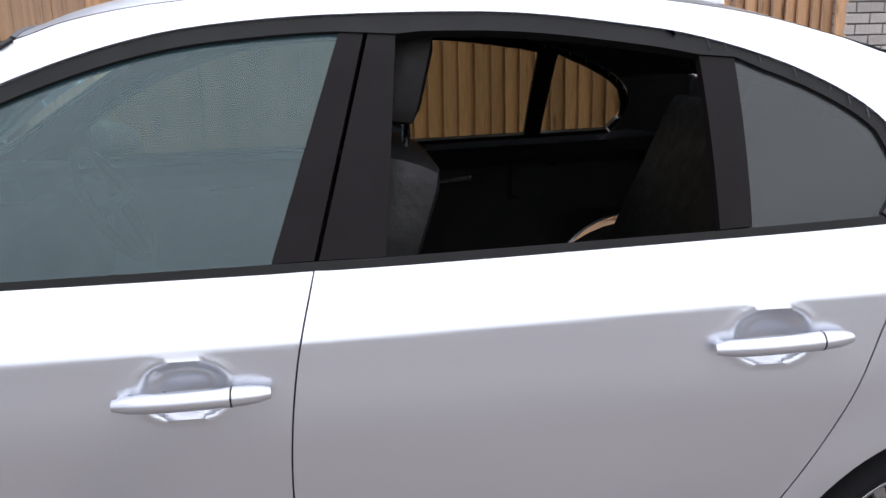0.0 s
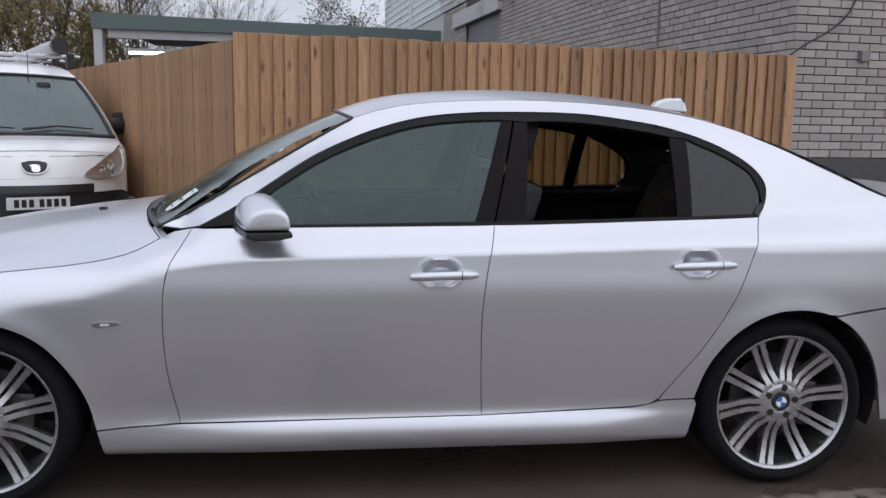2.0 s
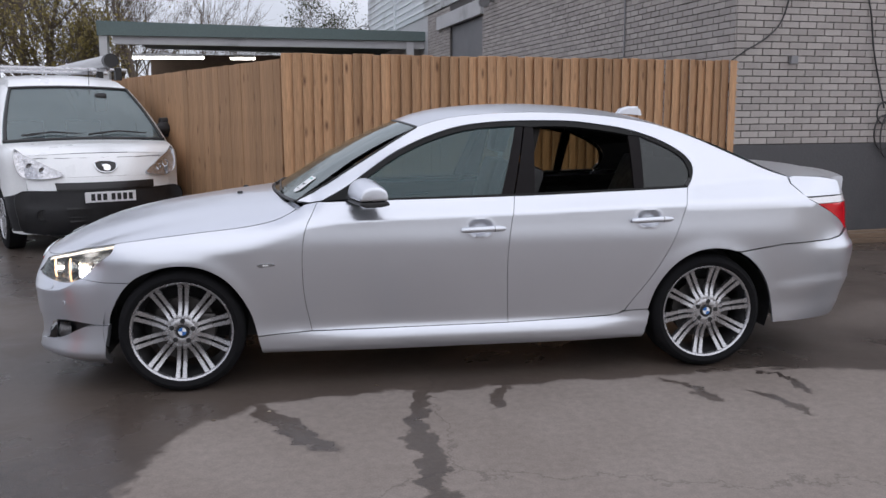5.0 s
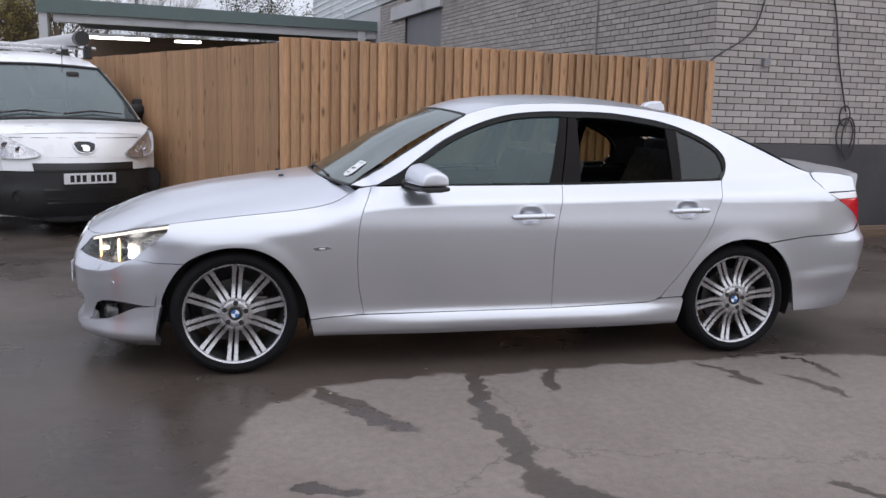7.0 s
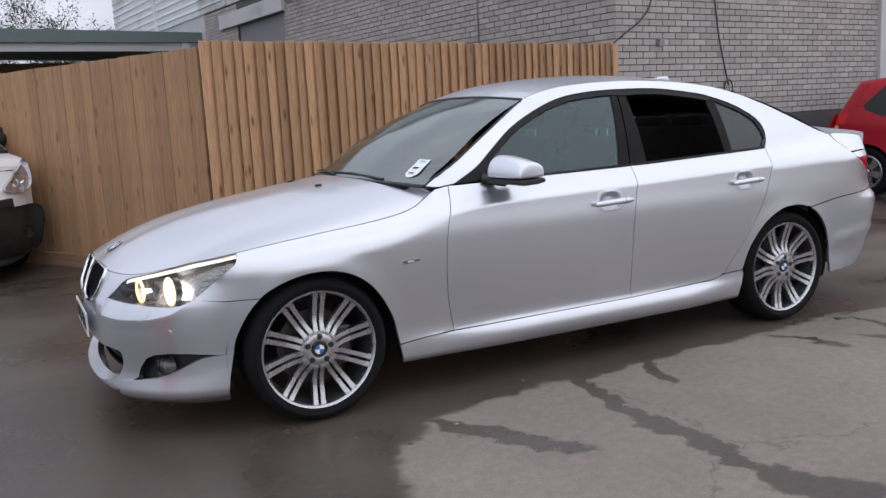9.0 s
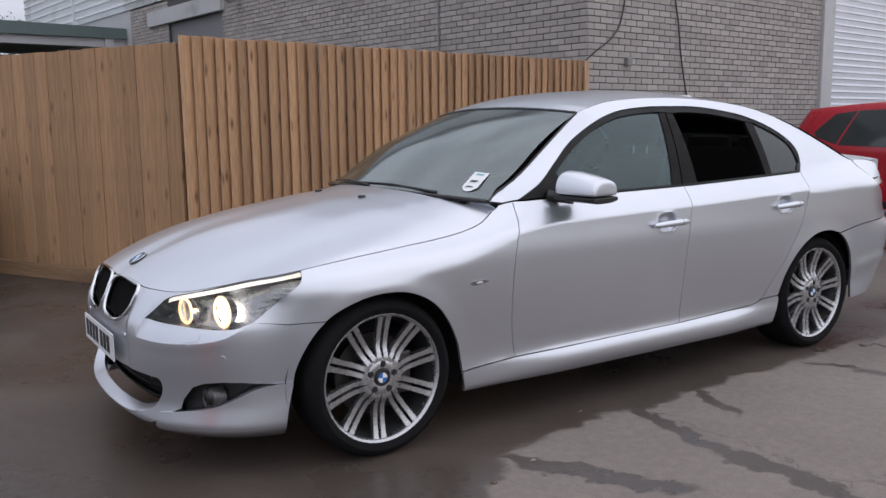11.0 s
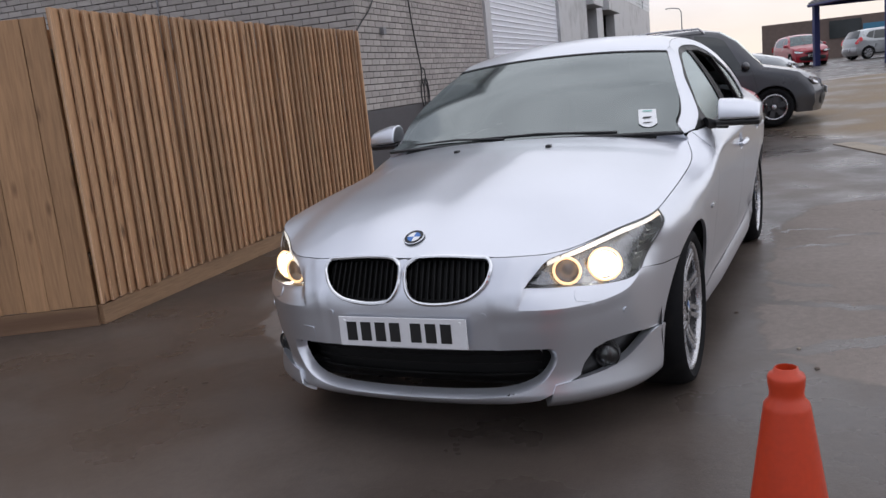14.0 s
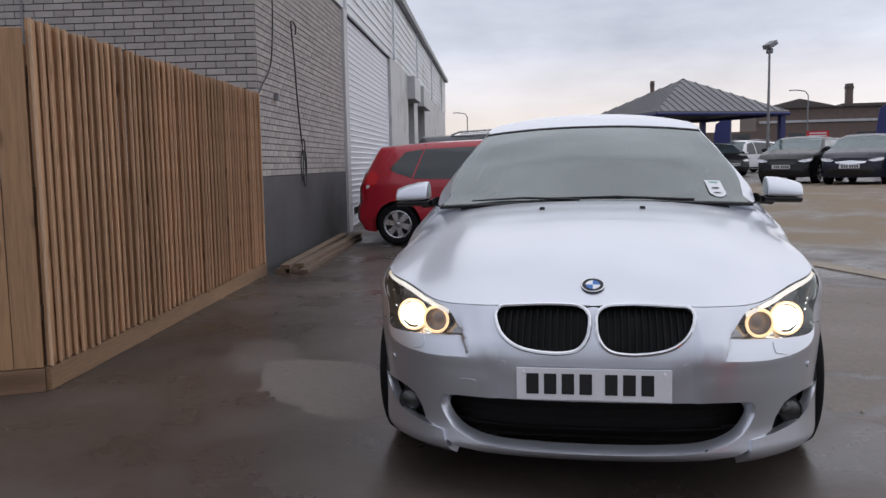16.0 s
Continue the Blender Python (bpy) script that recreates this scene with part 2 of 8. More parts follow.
def ground_material():
    """Old concrete: brown-grey, mostly wet; dry lighter islands, dark runs of water, cracks."""
    m = bpy.data.materials.new("yard_concrete")
    m.use_nodes = True
    n, l = m.node_tree.nodes, m.node_tree.links
    b = n["Principled BSDF"]
    b.inputs["Specular IOR Level"].default_value = 0.28
    co = n.new("ShaderNodeTexCoord")

    def noise_tex(scale, detail=5, rough=0.55, vec=None, dist=0.0):
        t = n.new("ShaderNodeTexNoise")
        t.inputs["Scale"].default_value, t.inputs["Detail"].default_value, t.inputs["Roughness"].default_value = scale, detail, rough
        t.inputs["Distortion"].default_value = dist
        l.new(vec or co.outputs["Object"], t.inputs["Vector"])
        return t

    def math(op, a, c=None, clamp=False):
        t = n.new("ShaderNodeMath")
        t.operation, t.use_clamp = op, clamp
        for i, v in enumerate((a, c)):
            if v is None:
                continue
            if isinstance(v, (int, float)):
                t.inputs[i].default_value = v
            else:
                l.new(v, t.inputs[i])
        return t.outputs[0]

    def ramp(v, lo, hi, to0=0.0, to1=1.0):
        t = n.new("ShaderNodeMapRange")
        t.interpolation_type = "SMOOTHSTEP"
        t.inputs["From Min"].default_value, t.inputs["From Max"].default_value = lo, hi
        t.inputs["To Min"].default_value, t.inputs["To Max"].default_value = to0, to1
        l.new(v, t.inputs["Value"])
        return t.outputs[0]

    # warped coordinates give ragged edges
    w1 = noise_tex(2.6, 7, 0.62)
    warp = n.new("ShaderNodeVectorMath")
    warp.operation = "SUBTRACT"
    l.new(w1.outputs["Color"], warp.inputs[0])
    warp.inputs[1].default_value = (0.5, 0.5, 0.5)
    sc = n.new("ShaderNodeVectorMath")
    sc.operation = "SCALE"
    sc.inputs["Scale"].default_value = 0.42
    l.new(warp.outputs[0], sc.inputs[0])
    w2 = noise_tex(13.0, 4, 0.6)
    fw = n.new("ShaderNodeVectorMath")
    fw.operation = "SCALE"
    fw.inputs["Scale"].default_value = 0.11
    l.new(w2.outputs["Color"], fw.inputs[0])
    both_w = n.new("ShaderNodeVectorMath")
    l.new(sc.outputs[0], both_w.inputs[0])
    l.new(fw.outputs[0], both_w.inputs[1])
    off = n.new("ShaderNodeVectorMath")
    off.operation = "SUBTRACT"
    off.inputs[1].default_value = (0.055, 0.055, 0.055)
    l.new(both_w.outputs[0], off.inputs[0])
    wc = n.new("ShaderNodeVectorMath")
    l.new(co.outputs["Object"], wc.inputs[0])
    l.new(off.outputs[0], wc.inputs[1])
    sp = n.new("ShaderNodeSeparateXYZ")
    l.new(wc.outputs[0], sp.inputs[0])

    def blob(cx, cy, rx, ry, turn=0.0, soft=0.06, square=False):
        c, s = np.cos(np.radians(turn)), np.sin(np.radians(turn))
        dx, dy = math("SUBTRACT", sp.outputs["X"], cx), math("SUBTRACT", sp.outputs["Y"], cy)
        u = math("DIVIDE", math("ADD", math("MULTIPLY", dx, float(c)), math("MULTIPLY", dy, float(s))), rx)
        v = math("DIVIDE", math("SUBTRACT", math("MULTIPLY", dy, float(c)), math("MULTIPLY", dx, float(s))), ry)
        if square:
            d = math("POWER", math("ADD", math("POWER", math("ABSOLUTE", u), 5.0), math("POWER", math("ABSOLUTE", v), 5.0)), 0.2)
        else:
            d = math("SQRT", math("ADD", math("MULTIPLY", u, u), math("MULTIPLY", v, v)))
        return ramp(d, 1.0 - soft, 1.0 + soft, 1.0, 0.0)

    dry = None
    for strength, args in DRY:
        k = math("MULTIPLY", blob(*args), strength)
        dry = k if dry is None else math("MAXIMUM", dry, k)
    for args in RUNS:
        dry = math("MULTIPLY", dry, math("SUBTRACT", 1.0, blob(*args, soft=0.12)))
    mid = noise_tex(0.55, 6, 0.6)
    fine = noise_tex(22, 5, 0.65)
    speck = noise_tex(120, 3, 0.6)
    wetcol = n.new("ShaderNodeValToRGB")
    wetcol.color_ramp.elements[0].position, wetcol.color_ramp.elements[0].color = 0.35, (0.047, 0.037, 0.032, 1)
    wetcol.color_ramp.elements[1].position, wetcol.color_ramp.elements[1].color = 0.68, (0.102, 0.082, 0.069, 1)
    l.new(mid.outputs["Fac"], wetcol.inputs[0])
    drycol = n.new("ShaderNodeValToRGB")
    drycol.color_ramp.elements[0].position, drycol.color_ramp.elements[0].color = 0.3, (0.160, 0.133, 0.115, 1)
    drycol.color_ramp.elements[1].position, drycol.color_ramp.elements[1].color = 0.7, (0.240, 0.208, 0.187, 1)
    l.new(mid.outputs["Fac"], drycol.inputs[0])
    mixc = n.new("ShaderNodeMix")
    mixc.data_type = "RGBA"
    l.new(dry, mixc.inputs["Factor"])
    l.new(wetcol.outputs[0], mixc.inputs["A"])
    l.new(drycol.outputs[0], mixc.inputs["B"])
    # worn tan surface beyond the edging strip
    tan = n.new("ShaderNodeMix")
    tan.data_type = "RGBA"
    worn = math("MULTIPLY", blob(16.0, -5.5, 8.6, 5.6, 0, 0.12), ramp(noise_tex(0.8, 6).outputs["Fac"], 0.3, 0.65, 0.35, 0.85))
    l.new(worn, tan.inputs["Factor"])
    l.new(mixc.outputs["Result"], tan.inputs["A"])
    tan.inputs["B"].default_value = (0.27, 0.205, 0.135, 1)
    grain = ramp(math("ADD", fine.outputs["Fac"], speck.outputs["Fac"]), 0.6, 1.4, 0.82, 1.18)
    tint = n.new("ShaderNodeVectorMath")
    tint.operation = "SCALE"
    l.new(tan.outputs["Result"], tint.inputs[0])
    l.new(grain, tint.inputs["Scale"])
    # cracks
    vor = n.new("ShaderNodeTexVoronoi")
    vor.feature = "DISTANCE_TO_EDGE"
    vor.inputs["Scale"].default_value = 0.16
    l.new(wc.outputs[0], vor.inputs["Vector"])
    crack = ramp(vor.outputs["Distance"], 0.0005, 0.0014, 0.75, 1.0)
    t2 = n.new("ShaderNodeVectorMath")
    t2.operation = "SCALE"
    l.new(tint.outputs[0], t2.inputs[0])
    l.new(crack, t2.inputs["Scale"])
    l.new(t2.outputs[0], b.inputs["Base Color"])
    wet_r = ramp(noise_tex(1.1, 5).outputs["Fac"], 0.35, 0.7, 0.24, 0.52)
    rmix = n.new("ShaderNodeMix")
    l.new(dry, rmix.inputs["Factor"])
    l.new(wet_r, rmix.inputs["A"])
    rmix.inputs["B"].default_value = 0.8
    l.new(math("MAXIMUM", rmix.outputs["Result"], worn), b.inputs["Roughness"])
    bu = n.new("ShaderNodeBump")
    bu.inputs["Strength"].default_value, bu.inputs["Distance"].default_value = 0.25, 0.01
    hh = math("ADD", math("MULTIPLY", fine.outputs["Fac"], 0.5), math("MULTIPLY", speck.outputs["Fac"], 0.35))
    l.new(math("MULTIPLY", hh, crack), bu.inputs["Height"])
    l.new(bu.outputs[0], b.inputs["Normal"])
    return m


# dry islands and wet runs: centre x, y, radii, turn
DRY = [(1.0, (2.25, -3.01, 2.3, 1.98, 0, 0.014, True)), (0.6, (0.72, 1.45, 0.72, 0.34, 35, 0.04)), (0.30, (1.4, 2.1, 0.5, 0.22, 20, 0.25)), (0.22, (-1.6, -3.9, 0.9, 0.35, 30, 0.3)), (0.35, (5.6, 0.2, 1.6, 0.5, 14, 0.3)), (0.3, (6.4, -1.0, 1.2, 0.25, 18, 0.35))]
RUNS = [(0.54, -1.5, 0.40, 0.075, -62), (1.2, -1.30, 0.36, 0.055, -105), (1.13, -1.75, 0.17, 0.07, -85), (1.14, -2.07, 0.24, 0.07, -98), (1.23, -2.47, 0.22, 0.11, -55), (1.62, -1.19, 0.17, 0.035, -98), (2.63, -1.25, 0.21, 0.03, -65), (3.21, -1.25, 0.17, 0.03, -70), (3.0, -1.48, 0.2, 0.035, -77), (2.31, -2.67, 0.12, 0.05, -70), (0.3, -2.35, 0.12, 0.05, 0)]
GROUND = ground_material()

# ---- builders ----
def to_mesh(name, bm, material, smooth=False, sharp=35.0):
    me = bpy.data.meshes.new(name)
    if smooth:
        bm.normal_update()
        lim = radians(sharp)
        for f in bm.faces:
            f.smooth = True
        for e in bm.edges:
            if len(e.link_faces) == 2 and e.calc_face_angle(0) > lim:
                e.smooth = False
    bm.to_mesh(me)
    bm.free()
    me.materials.append(material)
    return me


def part(name, bm, material, parent, label="", smooth=False, sharp=35.0):
    ob = new(name, to_mesh(name, bm, material, smooth, sharp))
    ob.parent = parent
    return tagged(ob, label) if label else ob


def thing(name, label, category, m=None, group="", kind=""):
    ob = new(name)
    if m is not None:
        ob.matrix_world = m
    return tagged(ob, label, category, group, kind)


def solo(name, bm, material, label, category="", kind="", group="", smooth=False, sharp=35.0):
    return tagged(new(name, to_mesh(name, bm, material, smooth, sharp)), label, category, group, kind)


def box(bm, x0, x1, y0, y1, z0, z1, m=None, bevel=0.0):
    r = bmesh.ops.create_cube(bm, size=1.0)
    vs = r["verts"]
    for v in vs:
        v.co = Vector((x0 + (v.co.x + 0.5) * (x1 - x0), y0 + (v.co.y + 0.5) * (y1 - y0), z0 + (v.co.z + 0.5) * (z1 - z0)))
        if m is not None:
            v.co = m @ v.co
    if bevel:
        es = list({e for v in vs for e in v.link_edges})
        bmesh.ops.bevel(bm, geom=es, offset=bevel, segments=2, profile=0.6, affect="EDGES")
    return bm


def tube(bm, path, radius, sides=8, closed=False, cap=True):
    """A round tube along points; radius may be a list."""
    pts = [Vector(p) for p in path]
    n = len(pts)
    rings = []
    prev = None
    for i, p in enumerate(pts):
        a, b = pts[(i - 1) % n if closed else max(i - 1, 0)], pts[(i + 1) % n if closed else min(i + 1, n - 1)]
        d = (b - a).normalized()
        u = prev - d * prev.dot(d) if prev is not None else d.orthogonal()
        u.normalize()
        prev = u
        w = d.cross(u)
        r = radius[i] if isinstance(radius, (list, tuple)) else radius
        rings.append([bm.verts.new(p + (u * math.cos(k * 2 * math.pi / sides) + w * math.sin(k * 2 * math.pi / sides)) * r) for k in range(sides)])
    for i in range(n if closed else n - 1):
        a, b = rings[i], rings[(i + 1) % n]
        for k in range(sides):
            bm.faces.new((a[k], a[(k + 1) % sides], b[(k + 1) % sides], b[k]))
    if cap and not closed:
        bm.faces.new(rings[0][::-1])
        bm.faces.new(rings[-1])
    return bm


def lathe(bm, profile, sides=32, axis="z", centre=(0, 0, 0)):
    """Turns (radius, height) points round an axis."""
    c = Vector(centre)
    rings = []
    for r, h in profile:
        ring = []
        for k in range(sides):
            a = 2 * math.pi * k / sides
            u, w = r * math.cos(a), r * math.sin(a)
            ring.append(bm.verts.new(c + Vector({"z": (u, w, h), "y": (u, h, w), "x": (h, u, w)}[axis])))
        rings.append(ring)
    for a, b in zip(rings, rings[1:]):
        for k in range(sides):
            bm.faces.new((a[k], a[(k + 1) % sides], b[(k + 1) % sides], b[k]))
    bmesh.ops.remove_doubles(bm, verts=[v for r in rings for v in r], dist=1e-6)
    bmesh.ops.recalc_face_normals(bm, faces=bm.faces)
    return bm


def prism(bm, outline, d0, d1, axis="y", m=None):
    """Extrudes a flat outline of (a, b) pairs: axis y takes (x, z), x takes (y, z), z takes (x, y)."""
    def at(a, b, d):
        p = Vector({"y": (a, d, b), "x": (d, a, b), "z": (a, b, d)}[axis])
        return m @ p if m is not None else p
    lo, hi = [bm.verts.new(at(a, b, d0)) for a, b in outline], [bm.verts.new(at(a, b, d1)) for a, b in outline]
    k = len(outline)
    fs = [bm.faces.new(lo), bm.faces.new(hi[::-1])]
    for i in range(k):
        fs.append(bm.faces.new((lo[i], hi[i], hi[(i + 1) % k], lo[(i + 1) % k])))
    bmesh.ops.recalc_face_normals(bm, faces=fs)
    return bm


def spline(pts, x):
    """Smooth curve through sorted (x, value) points (monotone cubic)."""
    xs, ys = SPL.setdefault(id(pts), ([p[0] for p in pts], [p[1] for p in pts]))
    if x <= xs[0]:
        return ys[0]
    if x >= xs[-1]:
        return ys[-1]
    i = next(k for k in range(len(xs) - 1) if x <= xs[k + 1])

    def slope(k):
        if k == 0 or k == len(xs) - 1:
            j = min(max(k, 1), len(xs) - 1)
            return (ys[j] - ys[j - 1]) / (xs[j] - xs[j - 1])
        a, b = (ys[k] - ys[k - 1]) / (xs[k] - xs[k - 1]), (ys[k + 1] - ys[k]) / (xs[k + 1] - xs[k])
        return 0.0 if a * b <= 0 else 2 * a * b / (a + b)
    h = xs[i + 1] - xs[i]
    t = (x - xs[i]) / h
    m0, m1 = slope(i) * h, slope(i + 1) * h
    return (2 * t**3 - 3 * t**2 + 1) * ys[i] + (t**3 - 2 * t**2 + t) * m0 + (3 * t**2 - 2 * t**3) * ys[i + 1] + (t**3 - t**2) * m1


SPL = {}


def empty_bm():
    return bmesh.new()

# ---- the yard ----
def ground_z(x):
    """The yard is level round the car and climbs gently towards the far car park."""
    t = min(max((x - 9.0) / 11.0, 0.0), 1.0)
    return 0.42 * t * t * (3 - 2 * t)


def build_ground():
    bm = bmesh.new()
    xs = [-900, -300, -100, -40, -20, -10, 0, 4, 9] + [9 + 1.5 * k for k in range(1, 25)] + [60, 100, 200, 400, 900]
    ys = [-900, -300, -100, -40, -20, -10, -5, 0, 5, 10, 20, 40, 100, 300, 900]
    grid = [[bm.verts.new((x, y, ground_z(x))) for y in ys] for x in xs]
    for i in range(len(xs) - 1):
        for j in range(len(ys) - 1):
            bm.faces.new((grid[i][j], grid[i + 1][j], grid[i + 1][j + 1], grid[i][j + 1]))
    solo("ground", bm, GROUND, "wet brown-grey concrete yard with dry patches and cracks", "ground", "structure", smooth=True)
    # low concrete edging between the two surfaces of the yard
    bm = bmesh.new()
    m = pose(7.0, -2.25, 0, 0, 0, 21)
    box(bm, -2.9, 2.3, -0.15, 0.15, -0.05, 0.014, m, 0.006)
    solo("edging", bm, CONCRETE, "low worn concrete edging strip across the yard", "edging", "structure")


build_ground()

# ---- brick unit with cladding, beside the fence ----
BANG = radians(6.4)
B = Matrix.Translation((5.288, 3.622, 0)) @ Matrix.Rotation(BANG, 4, "Z")  # x along the front wall, y along the side wall
BRICK_L, BRICK_H, JOINT = 0.215, 0.065, 0.010


def brick_mesh(length, name):
    bm = bmesh.new()
    box(bm, 0, length, -0.012, 0.03, 0, BRICK_H)
    es = [e for e in bm.edges if all(v.co.y < 0 for v in e.verts)]
    bmesh.ops.bevel(bm, geom=es, offset=0.003, segments=1, affect="EDGES")
    return to_mesh(name, bm, BRICK)


def brick_rows(length, z0, z1):
    """(x, z, length) of each brick in stretcher bond."""
    r, z = 0, z0
    while z + BRICK_H <= z1:
        x = 0.0 if r % 2 == 0 else -0.1125
        while x < length - 0.02:
            a, b = max(x, 0.0), min(x + BRICK_L, length)
            if b - a > 0.03:
                yield a, z, b - a
            x += BRICK_L + JOINT
        z += BRICK_H + JOINT
        r += 1


def joined_bricks(spans, m, parent, name="bricks"):
    """Many bricks as one part, with bevelled faces, made from plain lists."""
    vs, fs = [], []
    for x, z, ln in spans:
        k, c = len(vs), 0.003
        f, p = -0.012 + random.uniform(-0.0015, 0.0015), -0.009
        vs += [(x + c, f, z + c), (x + ln - c, f, z + c), (x + ln - c, f, z + BRICK_H - c), (x + c, f, z + BRICK_H - c)]
        vs += [(x, p, z), (x + ln, p, z), (x + ln, p, z + BRICK_H), (x, p, z + BRICK_H)]
        vs += [(x, 0.01, z), (x + ln, 0.01, z), (x + ln, 0.01, z + BRICK_H), (x, 0.01, z + BRICK_H)]
        fs += [(k, k + 1, k + 2, k + 3)]
        for o in (0, 4):
            for q in range(4):
                a, b = k + o + q, k + o + (q + 1) % 4
                fs.append((a, a + 4, b + 4, b))
    me = bpy.data.meshes.new(name)
    me.from_pydata([m @ Vector(v) for v in vs], [], fs)
    me.materials.append(BRICK_REST)
    ob = new(name, me)
    ob.parent = parent
    return tagged(ob, "courses of grey-beige painted bricks", kind="stuff")


def wall_piece(name, bm, material, label):
    bm.transform(B)
    return solo(name, bm, material, label, "wall", "structure")


def ribbed(bm, x0, x1, z0, z1, y, pitch, depth, m=None):
    """A sheet with horizontal ribs, thickness behind it."""
    rows, z = [], z0
    while z < z1 - 1e-6:
        for dz, dy in ((0.0, 0.0), (0.62, -depth * 0.35), (0.70, -depth), (0.95, -depth * 0.7)):
            if z + dz * pitch <= z1:
                rows.append((z + dz * pitch, y + dy))
        z += pitch
    rows.append((z1, y))
    prof = [(yy, zz) for zz, yy in rows] + [(y + 0.05, z1), (y + 0.05, z0)]
    return prism(bm, prof, x0, x1, "x", m)


def build_unit():
    # backing walls (mortar behind the bricks)
    bm = bmesh.new()
    box(bm, 0.0, 5.47, 0.0, 0.25, 1.10, 3.92)
    front = wall_piece("wall_front", bm, MORTAR, "grey-beige painted brick front wall with dark joints")
    bm = bmesh.new()
    box(bm, -0.012, 5.47, -0.012, 0.25, -0.1, 1.097)
    wall_piece("wall_plinth", bm, PLINTH, "dark grey painted render plinth below brick wall")
    bm = bmesh.new()
    box(bm, 0.0, 0.25, 0.252, 9.15, 1.10, 4.06)
    box(bm, 0.0, 0.25, 11.72, 13.9, 1.10, 4.06)
    box(bm, 0.0, 0.25, 9.152, 11.718, 3.54, 4.06)
    side = wall_piece("wall_side", bm, MORTAR, "grey-beige painted brick side wall behind the fence")
    bm = bmesh.new()
    box(bm, 0.0, 0.25, 0.25, 9.15, -0.1, 1.097)
    box(bm, 0.0, 0.25, 11.72, 22.6, -0.1, 1.097)
    wall_piece("wall_side_plinth", bm, PLINTH, "dark grey painted plinth of side wall")
    bm = bmesh.new()
    box(bm, 0.0, 0.25, 13.9, 22.6, 1.1, 4.06)
    wall_piece("wall_side_rear", bm, LIGHT_GREY, "grey rear part of the side wall")
    # loading opening in the side wall
    bm = bmesh.new()
    box(bm, 2.2, 2.3, 8.5, 12.5, -0.1, 4.0)
    wall_piece("wall_inner", bm, STEEL_GREY, "grey inner wall seen through loading opening")
    bm = bmesh.new()
    box(bm, 0.05, 0.12, 9.15, 11.72, 1.3, 3.535)
    d = solo("door_1", bm, STEEL_GREY, "grey closed loading shutter below pale lintel", "door", "structure")
    d.matrix_world = B
    bm = bmesh.new()
    box(bm, -0.09, 0.25, 9.05, 12.7, 3.54, 3.86, bevel=0.01)
    wall_piece("lintel", bm, LIGHT_GREY, "pale grey steel lintel over loading opening")
    # cladding, horizontal ribs
    bm = bmesh.new()
    ribbed(bm, -0.05, 38.0, 3.92, 5.62, -0.03, 0.20, 0.035)
    wall_piece("wall_cladding_front", bm, CLAD, "white ribbed metal cladding of the unit's front")
    bm = bmesh.new()
    ribbed(bm, -22.6, 0.06, 4.06, 6.3, -0.03, 0.20, 0.035, Matrix.Rotation(radians(-90), 4, "Z"))
    wall_piece("wall_cladding_side", bm, CLAD, "white ribbed metal cladding of the unit's side")
    for y in (6.2, 12.2, 17.8):
        bm = bmesh.new()
        box(bm, -0.10, -0.02, y, y + 0.09, 4.06, 6.3)
        wall_piece("trim", bm, CLAD, "white cladding joint strip")
    bm = bmesh.new()
    for x in (5.6, 13.0, 20.0, 27.0, 34.0):
        box(bm, x, x + 0.12, -0.09, -0.02, 3.92, 5.62)
    wall_piece("trim", bm, CLAD, "vertical joint strips of the cladding")
    bm = bmesh.new()
    box(bm, -0.2, 38.1, -0.2, 0.0, 5.62, 5.80, bevel=0.01)
    wall_piece("gutter", bm, STEEL_GREY, "dark grey gutter along the eaves")
    bm = bmesh.new()
    prism(bm, [(-0.15, 5.8), (38.1, 5.8), (38.1, 6.0), (-0.15, 6.35)], 0.0, 22.6, "y")
    wall_piece("roof", bm, STEEL_GREY, "grey sheet roof of the unit")
    # pilaster and big white shutter
    bm = bmesh.new()
    box(bm, 5.472, 5.82, -0.06, 0.3, -0.1, 3.918, bevel=0.012)
    wall_piece("pilaster", bm, LIGHT_GREY, "pale grey steel column beside shutter")
    bm = bmesh.new()
    ribbed(bm, 5.825, 12.55, -0.1, 3.9, 0.06, 0.105, 0.02)
    d = solo("door_2", bm, SHUTTER, "white ribbed roller shutter, closed", "door", "structure")
    d.matrix_world = B
    bm = bmesh.new()
    box(bm, 12.56, 17.0, -0.02, 0.3, -0.1, 3.918)
    box(bm, 19.0, 20.4, -0.02, 0.3, -0.1, 3.918)
    box(bm, 23.4, 38.0, -0.02, 0.3, -0.1, 3.918)
    wall_piece("wall_far_bays", bm, LIGHT_GREY, "grey wall bays farther along the unit")
    bm = bmesh.new()
    box(bm, 17.0, 19.0, -0.25, 0.3, 3.2, 3.9, bevel=0.02)
    box(bm, 20.4, 23.4, -0.25, 0.3, 3.2, 3.9, bevel=0.02)
    wall_piece("lintel", bm, LIGHT_GREY, "pale box lintels over far openings")
    bm = bmesh.new()
    box(bm, 17.0, 23.4, 1.2, 1.3, -0.1, 3.9)
    wall_piece("wall_recess", bm, DARK_VOID, "dark recess of far openings")
    bm = bmesh.new()
    box(bm, 37.9, 38.2, 0.3, 22.0, -0.1, 5.7)
    box(bm, 0.3, 38.0, 22.4, 22.6, -0.1, 5.7)
    wall_piece("wall_back", bm, LIGHT_GREY, "plain rear walls of the unit")
    # side downpipe, socket box, floodlight, cables
    pipe = thing("downpipe", "thin dark grey downpipe on brick side wall", "pipe")
    bm = bmesh.new()
    tube(bm, [B @ Vector((-0.03, 2.6, 1.2)), B @ Vector((-0.03, 2.6, 4.05))], 0.012)
